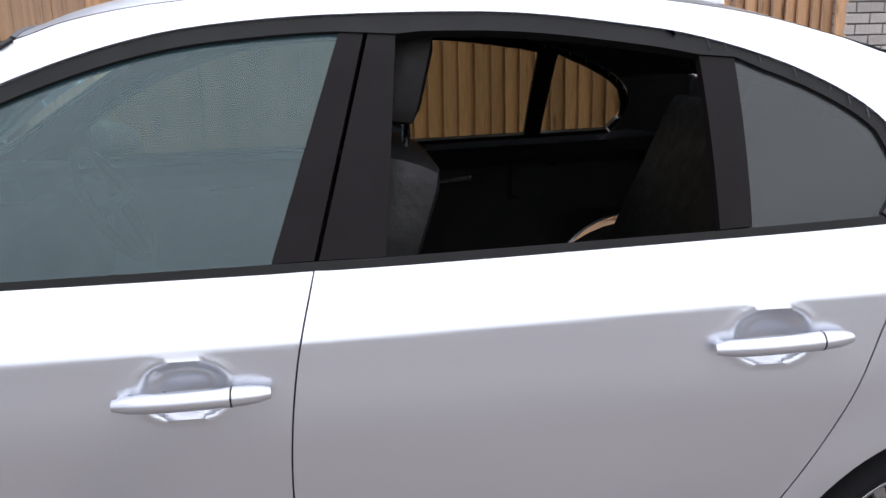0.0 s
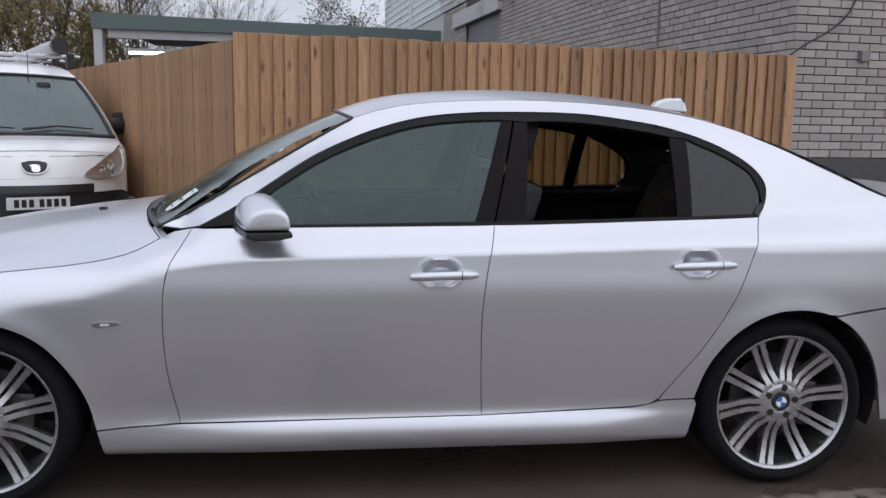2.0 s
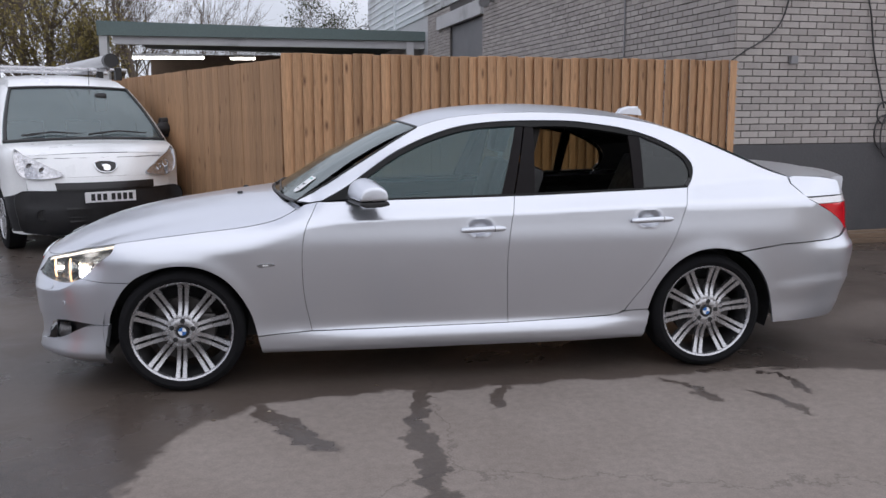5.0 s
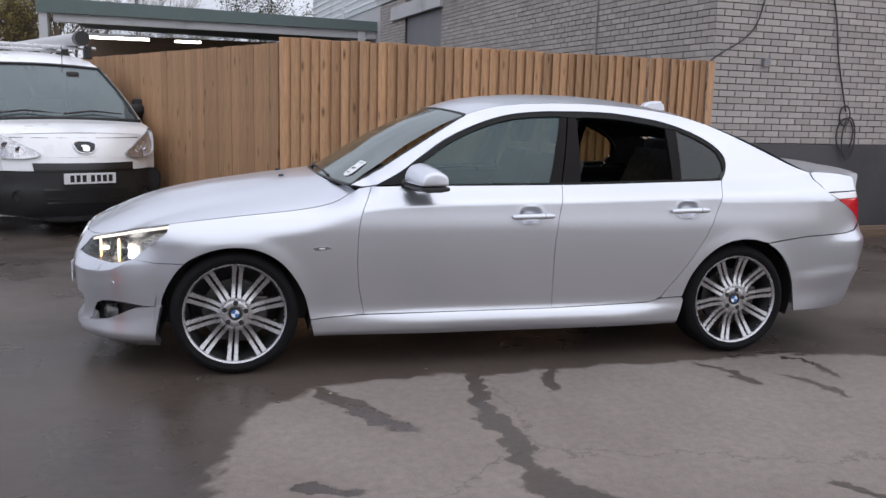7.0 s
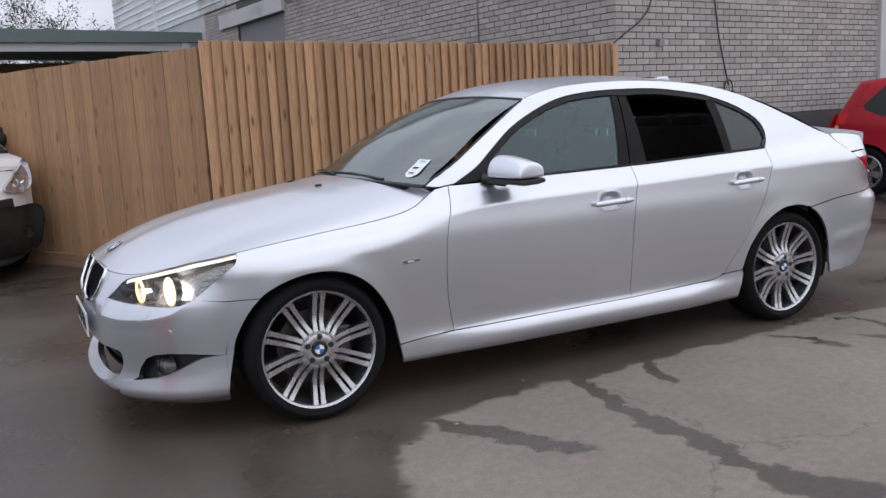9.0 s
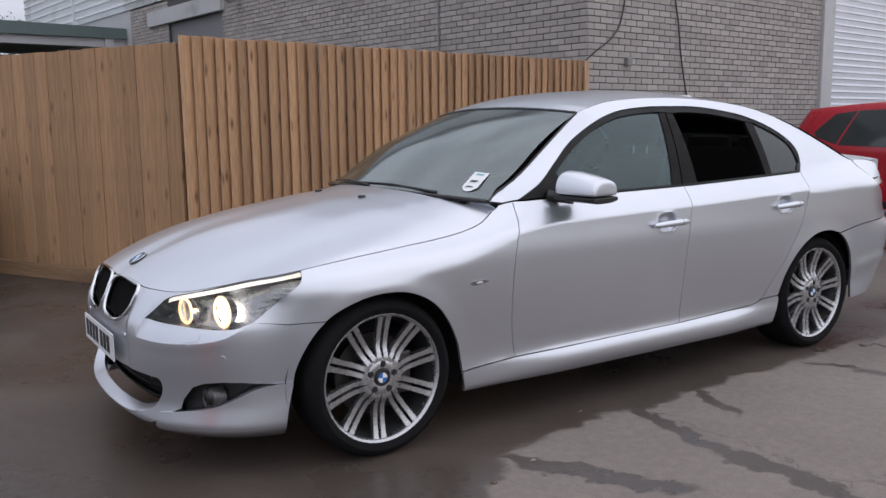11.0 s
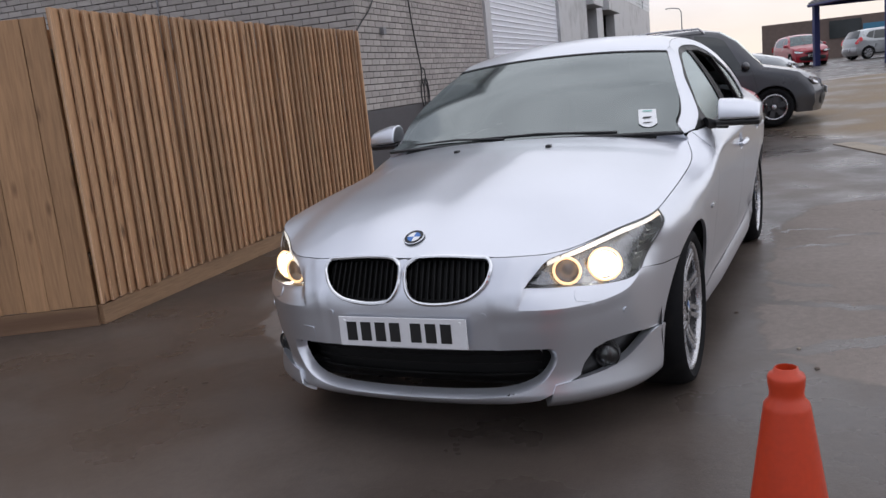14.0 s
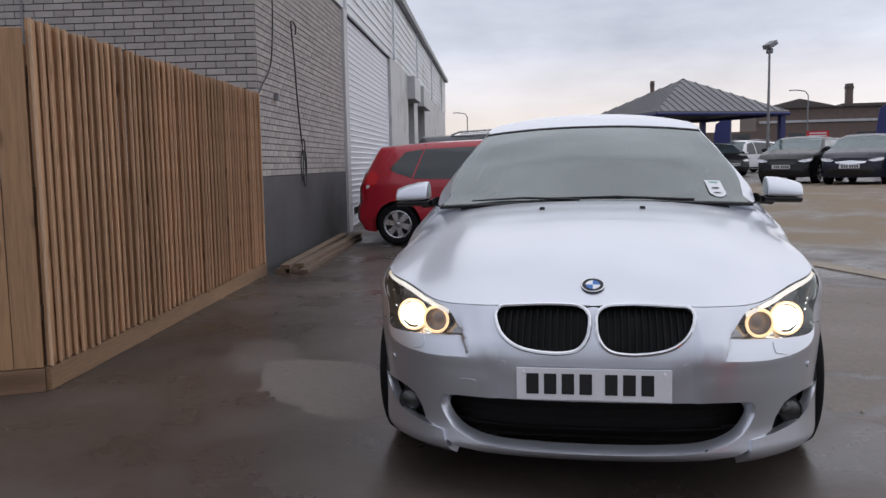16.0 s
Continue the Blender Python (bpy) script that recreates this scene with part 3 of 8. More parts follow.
    part("pipe", bm, STEEL_GREY, pipe, smooth=True)
    return front, side


FRONT_WALL, SIDE_WALL = build_unit()


# ---- closeboard fence ----
FA, FB = Vector((0.43, 2.975, 0)), Vector((5.35, 3.64, 0))
FDIR = (FB - FA).normalized()
FM = Matrix.Translation(FA) @ Matrix.Rotation(math.atan2(FDIR.y, FDIR.x), 4, "Z")


def board_mesh(width, height, thick, name, material, taper=True):
    """A feather-edged board, thick edge at low x, lifted clear of the board that it laps."""
    bm = bmesh.new()
    t0, t1 = (thick, thick * 0.22) if taper else (thick, thick)
    lap = [(0.021, 0), (0.021, -t0 * 0.60), (0.001, -t0 * 0.58)] if taper else [(0, 0)]
    prism(bm, [(0, -t0), (width * 0.5, -(t0 + t1) * 0.5 - 0.001), (width, -t1), (width, 0)] + lap, 0.0, height, "z")
    es = [e for e in bm.edges if all(v.co.y < -0.001 for v in e.verts)]
    bmesh.ops.bevel(bm, geom=es, offset=0.002, segments=1, affect="EDGES")
    me = to_mesh(name, bm, material)
    if taper:
        me.materials.append(WOOD_EDGE)
        for p in me.polygons:
            p.material_index = int(p.normal.x < -0.6 and p.center.x < 0.01)
    return me


def build_fence():
    f = thing("fence", "new brown closeboard timber fence with gravel board", "fence", FM, kind="structure")
    meshes = [board_mesh(0.120 + 0.003 * k, 1.88, 0.040 + 0.004 * k, "board", WOOD) for k in range(4)]
    rnd = random.Random(4)
    x, length = -0.014, (FB - FA).length
    while x < length - 0.05:
        b = new("board", meshes[rnd.randrange(4)])
        b.parent = f
        b.matrix_basis = pose(x, -0.004 + rnd.uniform(-0.004, 0.002), 0.135 + rnd.uniform(-0.008, 0.008), rnd.uniform(-0.15, 0.15), rnd.uniform(-0.25, 0.25), 3.5 + rnd.uniform(-2.6, 2.6))
        x += 0.098 + rnd.uniform(-0.008, 0.01)
    bm = bmesh.new()
    box(bm, 0.0, length, -0.03, 0.02, 0.0, 0.13, bevel=0.004)
    part("gravel_board", bm, WOOD_GRAVEL, f, "horizontal timber gravel board")
    for z in (0.4, 1.05, 1.7):
        bm = bmesh.new()
        box(bm, 0.0, length, 0.005, 0.06, z, z + 0.075)
        part("rail", bm, WOOD_PALE, f)
    bm = bmesh.new()
    box(bm, 0.03, 0.13, 0.062, 0.16, 0.0, 1.9, bevel=0.004)
    part("post", bm, WOOD, f)
    return f


FENCE = build_fence()
GA, GB = Vector((0.423, 2.976, 0)), Vector((-2.3, 8.0, 0))
GDIR = (GA - GB).normalized()
GM = Matrix.Translation(GB) @ Matrix.Rotation(math.atan2(GDIR.y, GDIR.x), 4, "Z")


def build_gate():
    """Flush-boarded run beyond the corner post."""
    length = (GA - GB).length
    f = thing("fence_return", "flush-boarded brown timber fence return behind parked van", "fence", GM, kind="structure")
    ms = [board_mesh(0.147, 1.83, 0.02 + 0.002 * k, "board", WOOD_FLAT, taper=False) for k in range(3)]
    rnd = random.Random(9)
    x = length % 0.150 - 0.150
    while x < length - 0.1:
        b = new("board", ms[rnd.randrange(3)])
        b.parent = f
        b.matrix_basis = pose(x, rnd.uniform(-0.003, 0.003), 0.135 + rnd.uniform(-0.004, 0.004), 0, rnd.uniform(-0.1, 0.1), 0)
        x += 0.150
    bm = bmesh.new()
    box(bm, 0.0, length, -0.03, 0.02, 0.0, 0.13, bevel=0.004)
    part("gravel_board", bm, WOOD_GRAVEL, f, "horizontal timber gravel board")
    bm = bmesh.new()
    for z in (0.4, 1.05, 1.7):
        box(bm, 0.0, length, 0.005, 0.06, z, z + 0.075)
    part("rail", bm, WOOD_PALE, f)
    return f


build_gate()

# ---- the silver saloon: its surfaces ----
# x runs from the front axle (0) to the back, a is the distance from the centre plane, z is up.
PLAN = [(-0.862, 0.0), (-0.859, 0.12), (-0.846, 0.28), (-0.815, 0.44), (-0.762, 0.56), (-0.698, 0.645), (-0.618, 0.725), (-0.53, 0.790), (-0.42, 0.846), (-0.3, 0.882), (-0.1, 0.908), (0.15, 0.918), (0.45, 0.921), (1.0, 0.923), (1.8, 0.925), (2.5, 0.924), (2.9, 0.920), (3.2, 0.909), (3.45, 0.888), (3.65, 0.848), (3.78, 0.788), (3.87, 0.70), (3.94, 0.5), (3.97, 0.25), (3.98, 0.0)]


def rounded(pts, steps=12, closed=False):
    """A smooth line through points (Catmull-Rom with chord-length ease)."""
    out, n = [], len(pts)
    for i in range(n if closed else n - 1):
        p0, p1, p2, p3 = (pts[(i + k) % n] if closed else pts[min(max(i + k, 0), n - 1)] for k in (-1, 0, 1, 2))
        if not closed and i == 0:
            p0 = [2 * a - b for a, b in zip(p1, p2)]
        if not closed and i == n - 2:
            p3 = [2 * a - b for a, b in zip(p2, p1)]
        d = [max(math.dist(u, v), 1e-6) ** 0.5 for u, v in ((p0, p1), (p1, p2), (p2, p3))]
        for k in range(steps):
            t = k / steps
            m1 = [d[1] * ((b - a) / d[0] - (c - a) / (d[0] + d[1]) + (c - b) / d[1]) for a, b, c in zip(p0, p1, p2)]
            m2 = [d[1] * ((b - a) / d[1] - (c - a) / (d[1] + d[2]) + (c - b) / d[2]) for a, b, c in zip(p1, p2, p3)]
            h = (2 * t**3 - 3 * t**2 + 1, t**3 - 2 * t**2 + t, 3 * t**2 - 2 * t**3, t**3 - t**2)
            out.append(tuple(h[0] * b + h[1] * u + h[2] * c + h[3] * v for b, c, u, v in zip(p1, p2, m1, m2)))
    if not closed:
        out.append(tuple(pts[-1]))
    return out


def tab(pts):
    xs, ys = zip(*pts)

    def f(v):
        if v <= xs[0]:
            return ys[0]
        for i in range(len(xs) - 1):
            if v <= xs[i + 1]:
                h = xs[i + 1] - xs[i]
                t = (v - xs[i]) / h
                sl = []
                for k in (i, i + 1):
                    if k in (0, len(xs) - 1):
                        j = max(k, 1)
                        sl.append((ys[j] - ys[j - 1]) / (xs[j] - xs[j - 1]))
                    else:
                        p, q = (ys[k] - ys[k - 1]) / (xs[k] - xs[k - 1]), (ys[k + 1] - ys[k]) / (xs[k + 1] - xs[k])
                        sl.append(0.0 if p * q <= 0 else 2 * p * q / (p + q))
                return (2 * t**3 - 3 * t**2 + 1) * ys[i] + (t**3 - 2 * t**2 + t) * sl[0] * h + (3 * t**2 - 2 * t**3) * ys[i + 1] + (t**3 - t**2) * sl[1] * h
        return ys[-1]
    return f


def ease(v, a, b):
    t = min(max((v - a) / (b - a), 0.0), 1.0)
    return t * t * (3 - 2 * t)


PLAN_PTS = rounded(PLAN, 24)
PLAN_S = [0.0]
for (xa, aa), (xb, ab) in zip(PLAN_PTS, PLAN_PTS[1:]):
    PLAN_S.append(PLAN_S[-1] + math.hypot(xb - xa, ab - aa))
S_ZERO = next(s + (0 - p[0]) for s, p, q in zip(PLAN_S, PLAN_PTS, PLAN_PTS[1:]) if p[0] <= 0 < q[0])
PLAN_S = [s - S_ZERO for s in PLAN_S]
S_NOSE, S_TAIL = -1.425, PLAN_S[-1]
NOSE_K = -PLAN_S[0] / 1.425


def plan_at(s):
    s = s * NOSE_K if s < 0 else s
    lo, hi = 0, len(PLAN_S) - 2
    while lo < hi:
        k = (lo + hi + 1) // 2
        lo, hi = (k, hi) if PLAN_S[k] <= s else (lo, k - 1)
    (x0, a0), (x1, a1) = PLAN_PTS[lo], PLAN_PTS[lo + 1]
    h = PLAN_S[lo + 1] - PLAN_S[lo]
    t = (s - PLAN_S[lo]) / h
    pa, pb = PLAN_PTS[max(lo - 1, 0)], PLAN_PTS[min(lo + 2, len(PLAN_PTS) - 1)]
    d0, d1 = (x1 - pa[0], a1 - pa[1]), (pb[0] - x0, pb[1] - a0)
    dx, da = d0[0] + (d1[0] - d0[0]) * t, d0[1] + (d1[1] - d0[1]) * t
    k = math.hypot(dx, da)
    return x0 + (x1 - x0) * t, a0 + (a1 - a0) * t, -da / k, dx / k


def s_at_a(a, tail=False):
    """Place along the plan line of a point at distance a from the centre plane, on the nose (or the tail)."""
    seq = [(s / NOSE_K if s < 0 else s, p) for s, p in zip(PLAN_S, PLAN_PTS)]
    if tail:
        seq = seq[::-1]
    for (s0, p0), (s1, p1) in zip(seq, seq[1:]):
        if p0[1] <= a <= p1[1]:
            return s0 + (s1 - s0) * (a - p0[1]) / max(p1[1] - p0[1], 1e-9)
    return seq[0][0]


TUCK = tab([(0.14, -0.10), (0.165, -0.075), (0.19, -0.052), (0.215, -0.038), (0.245, -0.031), (0.275, -0.035), (0.295, -0.042), (0.307, -0.050), (0.33, -0.053), (0.42, -0.041), (0.55, -0.020), (0.68, -0.004), (0.78, 0.003), (0.86, 0.0), (1.2, -0.01)])
NOSE = tab([(0.13, -0.12), (0.165, -0.04), (0.185, -0.004), (0.205, 0.010), (0.235, 0.006), (0.29, 0.0), (0.45, 0.002), (0.52, 0.0), (0.57, -0.006), (0.62, -0.024), (0.68, -0.050), (0.72, -0.075), (0.80, -0.15)])
TAIL = tab([(0.18, -0.14), (0.23, -0.09), (0.30, -0.06), (0.40, -0.035), (0.50, -0.010), (0.60, 0.008), (0.645, 0.012), (0.675, 0.004), (0.70, -0.014), (0.78, -0.035), (0.90, -0.045), (0.96, -0.062), (1.05, -0.10)])
Z_SHOULDER = tab([(-0.6, 0.65), (-0.315, 0.690), (0.0, 0.712), (0.35, 0.755), (0.62, 0.845), (0.9, 0.884), (1.8, 0.906), (2.7, 0.932), (3.2, 0.94), (3.5, 0.925), (3.85, 0.87)])
Z_EDGE = tab([(-0.6, 0.735), (-0.315, 0.786), (-0.15, 0.808), (0.05, 0.830), (0.35, 0.862), (0.5, 0.893), (0.58, 0.93), (0.66, 0.972), (0.88, 0.985), (1.2, 0.989), (1.8, 0.997), (2.4, 1.014), (2.77, 1.026), (3.1, 1.05), (3.42, 1.074), (3.6, 1.066), (3.8, 1.036), (3.9, 1.01)])
A_EDGE = tab([(-0.6, 0.68), (-0.315, 0.828), (-0.15, 0.838), (0.05, 0.842), (0.35, 0.838), (0.5, 0.826), (0.58, 0.80), (0.66, 0.775), (0.75, 0.816), (0.88, 0.842), (1.8, 0.845), (2.4, 0.838), (2.77, 0.826), (3.1, 0.790), (3.42, 0.735), (3.6, 0.715), (3.8, 0.69), (3.9, 0.66)])
SCREEN_X = tab([(0.985, 0.60), (1.045, 0.72), (1.147, 0.89), (1.212, 1.0), (1.295, 1.14), (1.368, 1.27), (1.40, 1.34)])
PILLAR_IN = tab([(0.97, 0.0), (0.99, 0.010), (1.045, 0.034), (1.10, 0.046), (1.147, 0.050), (1.212, 0.048), (1.295, 0.036), (1.368, 0.022), (1.40, 0.0)])
LEDGE = tab([(-1.0, 0.530), (-0.85, 0.524), (-0.72, 0.530), (-0.62, 0.548), (-0.515, 0.604)])


def side(s, z):
    """The outer skin as seen from the side, from the bumper round to the tail: (x, a, z)."""
    x, a, nx, na = plan_at(s)
    wf, wr = 1 - ease(x, -0.66, -0.22), ease(x, 3.35, 3.8)
    zs, ze = Z_SHOULDER(x), Z_EDGE(x)
    tuck = TUCK(min(z, zs))
    if z < 0.33 and x > -0.64:
        # the skirt's flare dies away towards the arches
        flat = -0.053 - 0.10 * (0.33 - z) - 1.2 * max(0.2 - z, 0.0)
        k = (0.25 + 0.75 * ease(x, 0.40, 1.05)) * (1 - 0.8 * ease(x, 2.1, 2.55))
        tuck = flat + (tuck - flat) * k
    d = tuck * (1 - wf) * (1 - wr) + NOSE(z) * wf + TAIL(z) * wr
    # sill skirt stands proud between the arches; wheel arch lips swell
    for cx in (0.0, 2.888):
        r = math.hypot(x - cx, z - 0.332)
        d += 0.008 * math.exp(-((r - 0.355) / 0.045) ** 2) * (1 if z > 0.25 else 0.6)
    # scooped cups behind the door handles
    for cs, cz in ((1.567, 0.838), (2.507, 0.868)):
        if abs(s - cs) < 0.075 and abs(z - cz) < 0.06:
            k = (abs(s - cs) / 0.066) ** 2.6 + (abs(z - cz) / 0.046) ** 2.6
            d -= 0.025 * (1 - ease(k, 0.08, 1.0)) - 0.0025 * math.exp(-(((k - 1.15) / 0.22) ** 2))
    # ledge under the headlamp
    if a > 0.34 and x < -0.2:
        h = z - LEDGE(s)
        b = -1.0 + 0.45 * (z - 0.53)
        if h < 0:
            fade = 0.8 * ease(h, -0.26, 0.0) + 0.2 * ease(h, -0.05, 0.0)
        else:
            inner = 1 - ease(s, b - 0.010, b + 0.008)
            fade = inner * (1 - ease(h, 0.0, 0.17)) + (1 - inner) * max(1 - h / 0.062, 0.0)
        d += 0.022 * ease(s, -1.28, -0.90) * (1 - ease(s, -0.62, -0.44)) * fade
    # flanks of the grille's frame run down into the bumper
    if x < -0.7:
        w = a - (0.315 + 0.42 * (z - 0.48))
        d += 0.006 * ease(z, 0.42, 0.54) * (1 - ease(z, 0.69, 0.75)) * (ease(w, -0.17, -0.02) if w < 0 else 1 - ease(w, 0.0, 0.055))
    # crease low on the rear bumper
    if x > 3.2:
        h = z - (0.455 + 0.05 * (x - 3.3))
        d += 0.010 * ease(x, 3.24, 3.4) * (ease(h, -0.14, 0.0) if h < 0 else 1 - ease(h, 0.0, 0.022))
    if z > zs:
        base = TUCK(zs)
        low = a + na * (base * (1 - wf) * (1 - wr) + NOSE(zs) * wf + TAIL(zs) * wr)
        if x > -0.66 and x < 3.85:
            ae = A_EDGE(x)
            if z <= ze:
                t = (z - zs) / (ze - zs)
                p = 2.0 - 0.75 * ease(x, 0.45, 0.85)
                up = ae + (low - ae) * (1 - t**p)
            else:
                h = z - ze
                up = ae - 0.42 * h - 0.47 * h * h
                if x < 1.34 and z < 1.40:
                    # the screen pillar turns in towards the glass
                    xs = SCREEN_X(z)
                    k = (1 - ease(x, xs, xs + 0.13)) * ease(x, 0.58, 0.68)
                    up -= k * PILLAR_IN(z)
            k = ease(x, -0.62, -0.34) * (1 - ease(x, 3.72, 3.84))
            return x + nx * d * (1 - k), up * k + (a + na * d) * (1 - k), z
    return x + nx * d, a + na * d, z


def clip_half(poly, axis, lim, keep_low):
    out = []
    for i, q in enumerate(poly):
        p = poly[i - 1]
        pin, qin = (p[axis] <= lim) == keep_low or p[axis] == lim, (q[axis] <= lim) == keep_low or q[axis] == lim
        if pin != qin:
            t = (lim - p[axis]) / (q[axis] - p[axis])
            c = [p[0] + (q[0] - p[0]) * t, p[1] + (q[1] - p[1]) * t]
            c[axis] = lim
            out.append(tuple(c))
        if qin:
            out.append(q)
    return out


def area2(poly):
    return sum(p[0] * q[1] - q[0] * p[1] for p, q in zip(poly, poly[1:] + poly[:1]))


def fill(bm, poly, f, du, dv, flip=False):
    """Covers a flat outline with a net of small faces and bends it by f(u, v) -> place."""
    poly = [tuple(p) for p in poly]
    if area2(poly) < 0:
        poly = poly[::-1]
    us, vs = [p[0] for p in poly], [p[1] for p in poly]
    made = {}

    def vert(p):
        k = (round(p[0], 5), round(p[1], 5))
        if k not in made:
            made[k] = bm.verts.new(f(*p))
        return made[k]

    for i in range(math.floor(min(us) / du), math.ceil(max(us) / du)):
        strip = clip_half(clip_half(poly, 0, i * du, False), 0, (i + 1) * du, True)
        if len(strip) < 3:
            continue
        lo, hi = min(p[1] for p in strip), max(p[1] for p in strip)
        for j in range(math.floor(lo / dv), math.ceil(hi / dv)):
            cell = clip_half(clip_half(strip, 1, j * dv, False), 1, (j + 1) * dv, True)
            if len(cell) < 3 or abs(area2(cell)) < 1e-7:
                continue
            ring = []
            for p in cell:
                v = vert(p)
                if v not in ring:
                    ring.append(v)
            if len(ring) > 2:
                try:
                    bm.faces.new(ring[::-1] if flip else ring)
                except ValueError:
                    pass
    return bm


def inset(poly, g):
    if area2(poly) < 0:
        poly = poly[::-1]
    out = []
    n = len(poly)
    for i, p in enumerate(poly):
        a, b = poly[i - 1], poly[(i + 1) % n]
        d1, d2 = (p[0] - a[0], p[1] - a[1]), (b[0] - p[0], b[1] - p[1])
        l1, l2 = math.hypot(*d1) or 1e-9, math.hypot(*d2) or 1e-9
        nx, ny = -d1[1] / l1 - d2[1] / l2, d1[0] / l1 + d2[0] / l2
        k = math.hypot(nx, ny) or 1e-9
        out.append((p[0] + nx / k * g, p[1] + ny / k * g))
    return out


def rim(bm, depth):
    """Gives a sheet its edge thickness: the border is turned inwards."""
    bm.normal_update()
    border = [e for e in bm.edges if len(e.link_faces) == 1]
    norms = {v: v.normal.copy() for e in border for v in e.verts}
    ring = {}
    for e in border:
        e.smooth = False
        for p, q in (e.verts, reversed(e.verts)):
            ring.setdefault(p, []).append(q)
    for _ in range(4):
        norms = {v: (n * 0.5 + sum((norms[q] for q in ring[v]), Vector())).normalized() for v, n in norms.items()}
    ex = bmesh.ops.extrude_edge_only(bm, edges=border)
    new_v = [g for g in ex["geom"] if isinstance(g, bmesh.types.BMVert)]
    pos = {tuple(round(c, 6) for c in v.co): n for v, n in norms.items()}
    for v in new_v:
        n = pos.get(tuple(round(c, 6) for c in v.co))
        if n is not None:
            v.co -= n * depth
    return bm


def skin(sgn, off=0.0):
    """side() for one flank: sgn -1 is the car's left, +1 its right; off moves it outwards."""
    def f(s, z):
        x, a, zz = side(s, z)
        if off:
            e = 0.004
            p, q, r, t = (Vector(side(s + e, z)), Vector(side(s - e, z)), Vector(side(s, z + e)), Vector(side(s, z - e)))
            n = (p - q).cross(r - t)
            n.normalize()
            if n.y < 0 and abs(n.y) > 0.3 or (abs(n.y) <= 0.3 and (n.x > 0) == (x < 1.5)):
                n = -n
            x, a, zz = x + n.x * off, a + n.y * off, zz + n.z * off
        return (x, sgn * a, zz)
    return f


def panel_bm(poly, sgn, du=0.03, dv=0.025, gap=0.0015, depth=0.014, off=0.0, bm=None):
    own = bm or bmesh.new()
    fill(own, inset(poly, gap) if gap else poly, skin(sgn, off), du, dv, flip=sgn > 0)
    if depth and bm is None:
        bmesh.ops.remove_doubles(own, verts=own.verts, dist=2e-5)
        rim(own, depth)
    return own


def metallic_paint(name, base, rough=0.34):
    """Metallic car paint: fine flake, clear coat, a film of dust."""
    m = mat(name, base, rough, metal=0.84, vary=0.035, scale=2.5, fine=900, coat=0.5, rough_vary=0.0)
    return m


PAINT = metallic_paint("silver_paint", (0.632, 0.652, 0.70), 0.30)
CHROME = mat("chrome", (0.75, 0.76, 0.78), 0.12, metal=1.0, vary=0.04)
ALLOY = mat("alloy", (0.47, 0.47, 0.485), 0.27, metal=0.9, vary=0.1, scale=12, dark=(0.3, 0.3, 0.3), dark_at=(0.6, 0.8))
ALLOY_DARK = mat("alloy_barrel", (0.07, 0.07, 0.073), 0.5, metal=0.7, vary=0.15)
TYRE = mat("tyre", (0.008, 0.008, 0.009), 0.85, vary=0.2, scale=12, dark=(0.02, 0.018, 0.016), dark_at=(0.6, 0.85), spec=0.15)
DISC = mat("brake_disc", (0.06, 0.056, 0.054), 0.45, metal=0.8, vary=0.2)
SEAT = mat("black_leather", (0.006, 0.006, 0.0065), 0.55, vary=0.2, scale=20, bump=0.15)
CABIN = mat("dark_cabin_trim", (0.007, 0.007, 0.0075), 0.7, vary=0.2, scale=10)
WINDOW_TRIM = mat("window_trim", (0.006, 0.006, 0.006), 0.5, vary=0.15, scale=12, spec=0.22)
TRIM_GREY = mat("pillar_trim", (0.007, 0.0055, 0.006), 0.55, spec=0.12, vary=0.12, scale=12)
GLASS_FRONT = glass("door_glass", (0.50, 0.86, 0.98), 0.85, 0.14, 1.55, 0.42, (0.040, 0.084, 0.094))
GLASS_SCREEN = glass("screen_glass", (0.72, 0.90, 0.88), 0.16, 0.09, 2.5, 0.5, (0.070, 0.083, 0.081))
GLASS_FAR = glass("olive_glass", (0.78, 0.74, 0.52), 0.38, 0.0, 1.5, 0.10, (0.03, 0.03, 0.03))
GLASS_REAR = glass("tinted_glass", (0.5, 0.52, 0.54), 0.30, 0.22, 1.5, 0.45, (0.034, 0.034, 0.037))
GLASS_LENS = glass("clear_lens", (1.0, 1.0, 1.0), 0.93, 0.02, 1.45)
RED_LENS = mat("red_lens", (0.62, 0.012, 0.02), 0.12, vary=0.1, scale=40, coat=0.6)
WHITE_LENS = mat("white_lens", (0.72, 0.72, 0.73), 0.12, vary=0.08, scale=40, coat=0.6)
LENS_GREY = mat("grey_lens", (0.20, 0.195, 0.20), 0.12, metal=0.4, vary=0.2, scale=40, coat=0.6)
AMBER = mat("amber_lens", (0.8, 0.42, 0.12), 0.2, vary=0.1)
PLATE_WHITE = mat("plate_white", (0.72, 0.72, 0.74), 0.4, vary=0.04, scale=8)
PLATE_BLACK = mat("plate_black", (0.012, 0.012, 0.012), 0.5)
BLUE = mat("badge_blue", (0.03, 0.14, 0.42), 0.3)
WHITE = mat("badge_white", (0.78, 0.79, 0.8), 0.3, vary=0.03)
STICKER_GREEN = mat("sticker_green", (0.25, 0.5, 0.45), 0.6)
RING_GLOW = glow("ring_glow", (1.0, 0.66, 0.36), 1.3)
AMBER_GLOW = glow("amber_glow", (1.0, 0.86, 0.70), 0.5)
PROJECTOR = mat("projector_lens", (0.30, 0.27, 0.27), 0.15, metal=0.3, vary=0.2, scale=40)
BEAM_GLOW = glow("beam_glow", (1.0, 0.965, 0.91), 14.0)
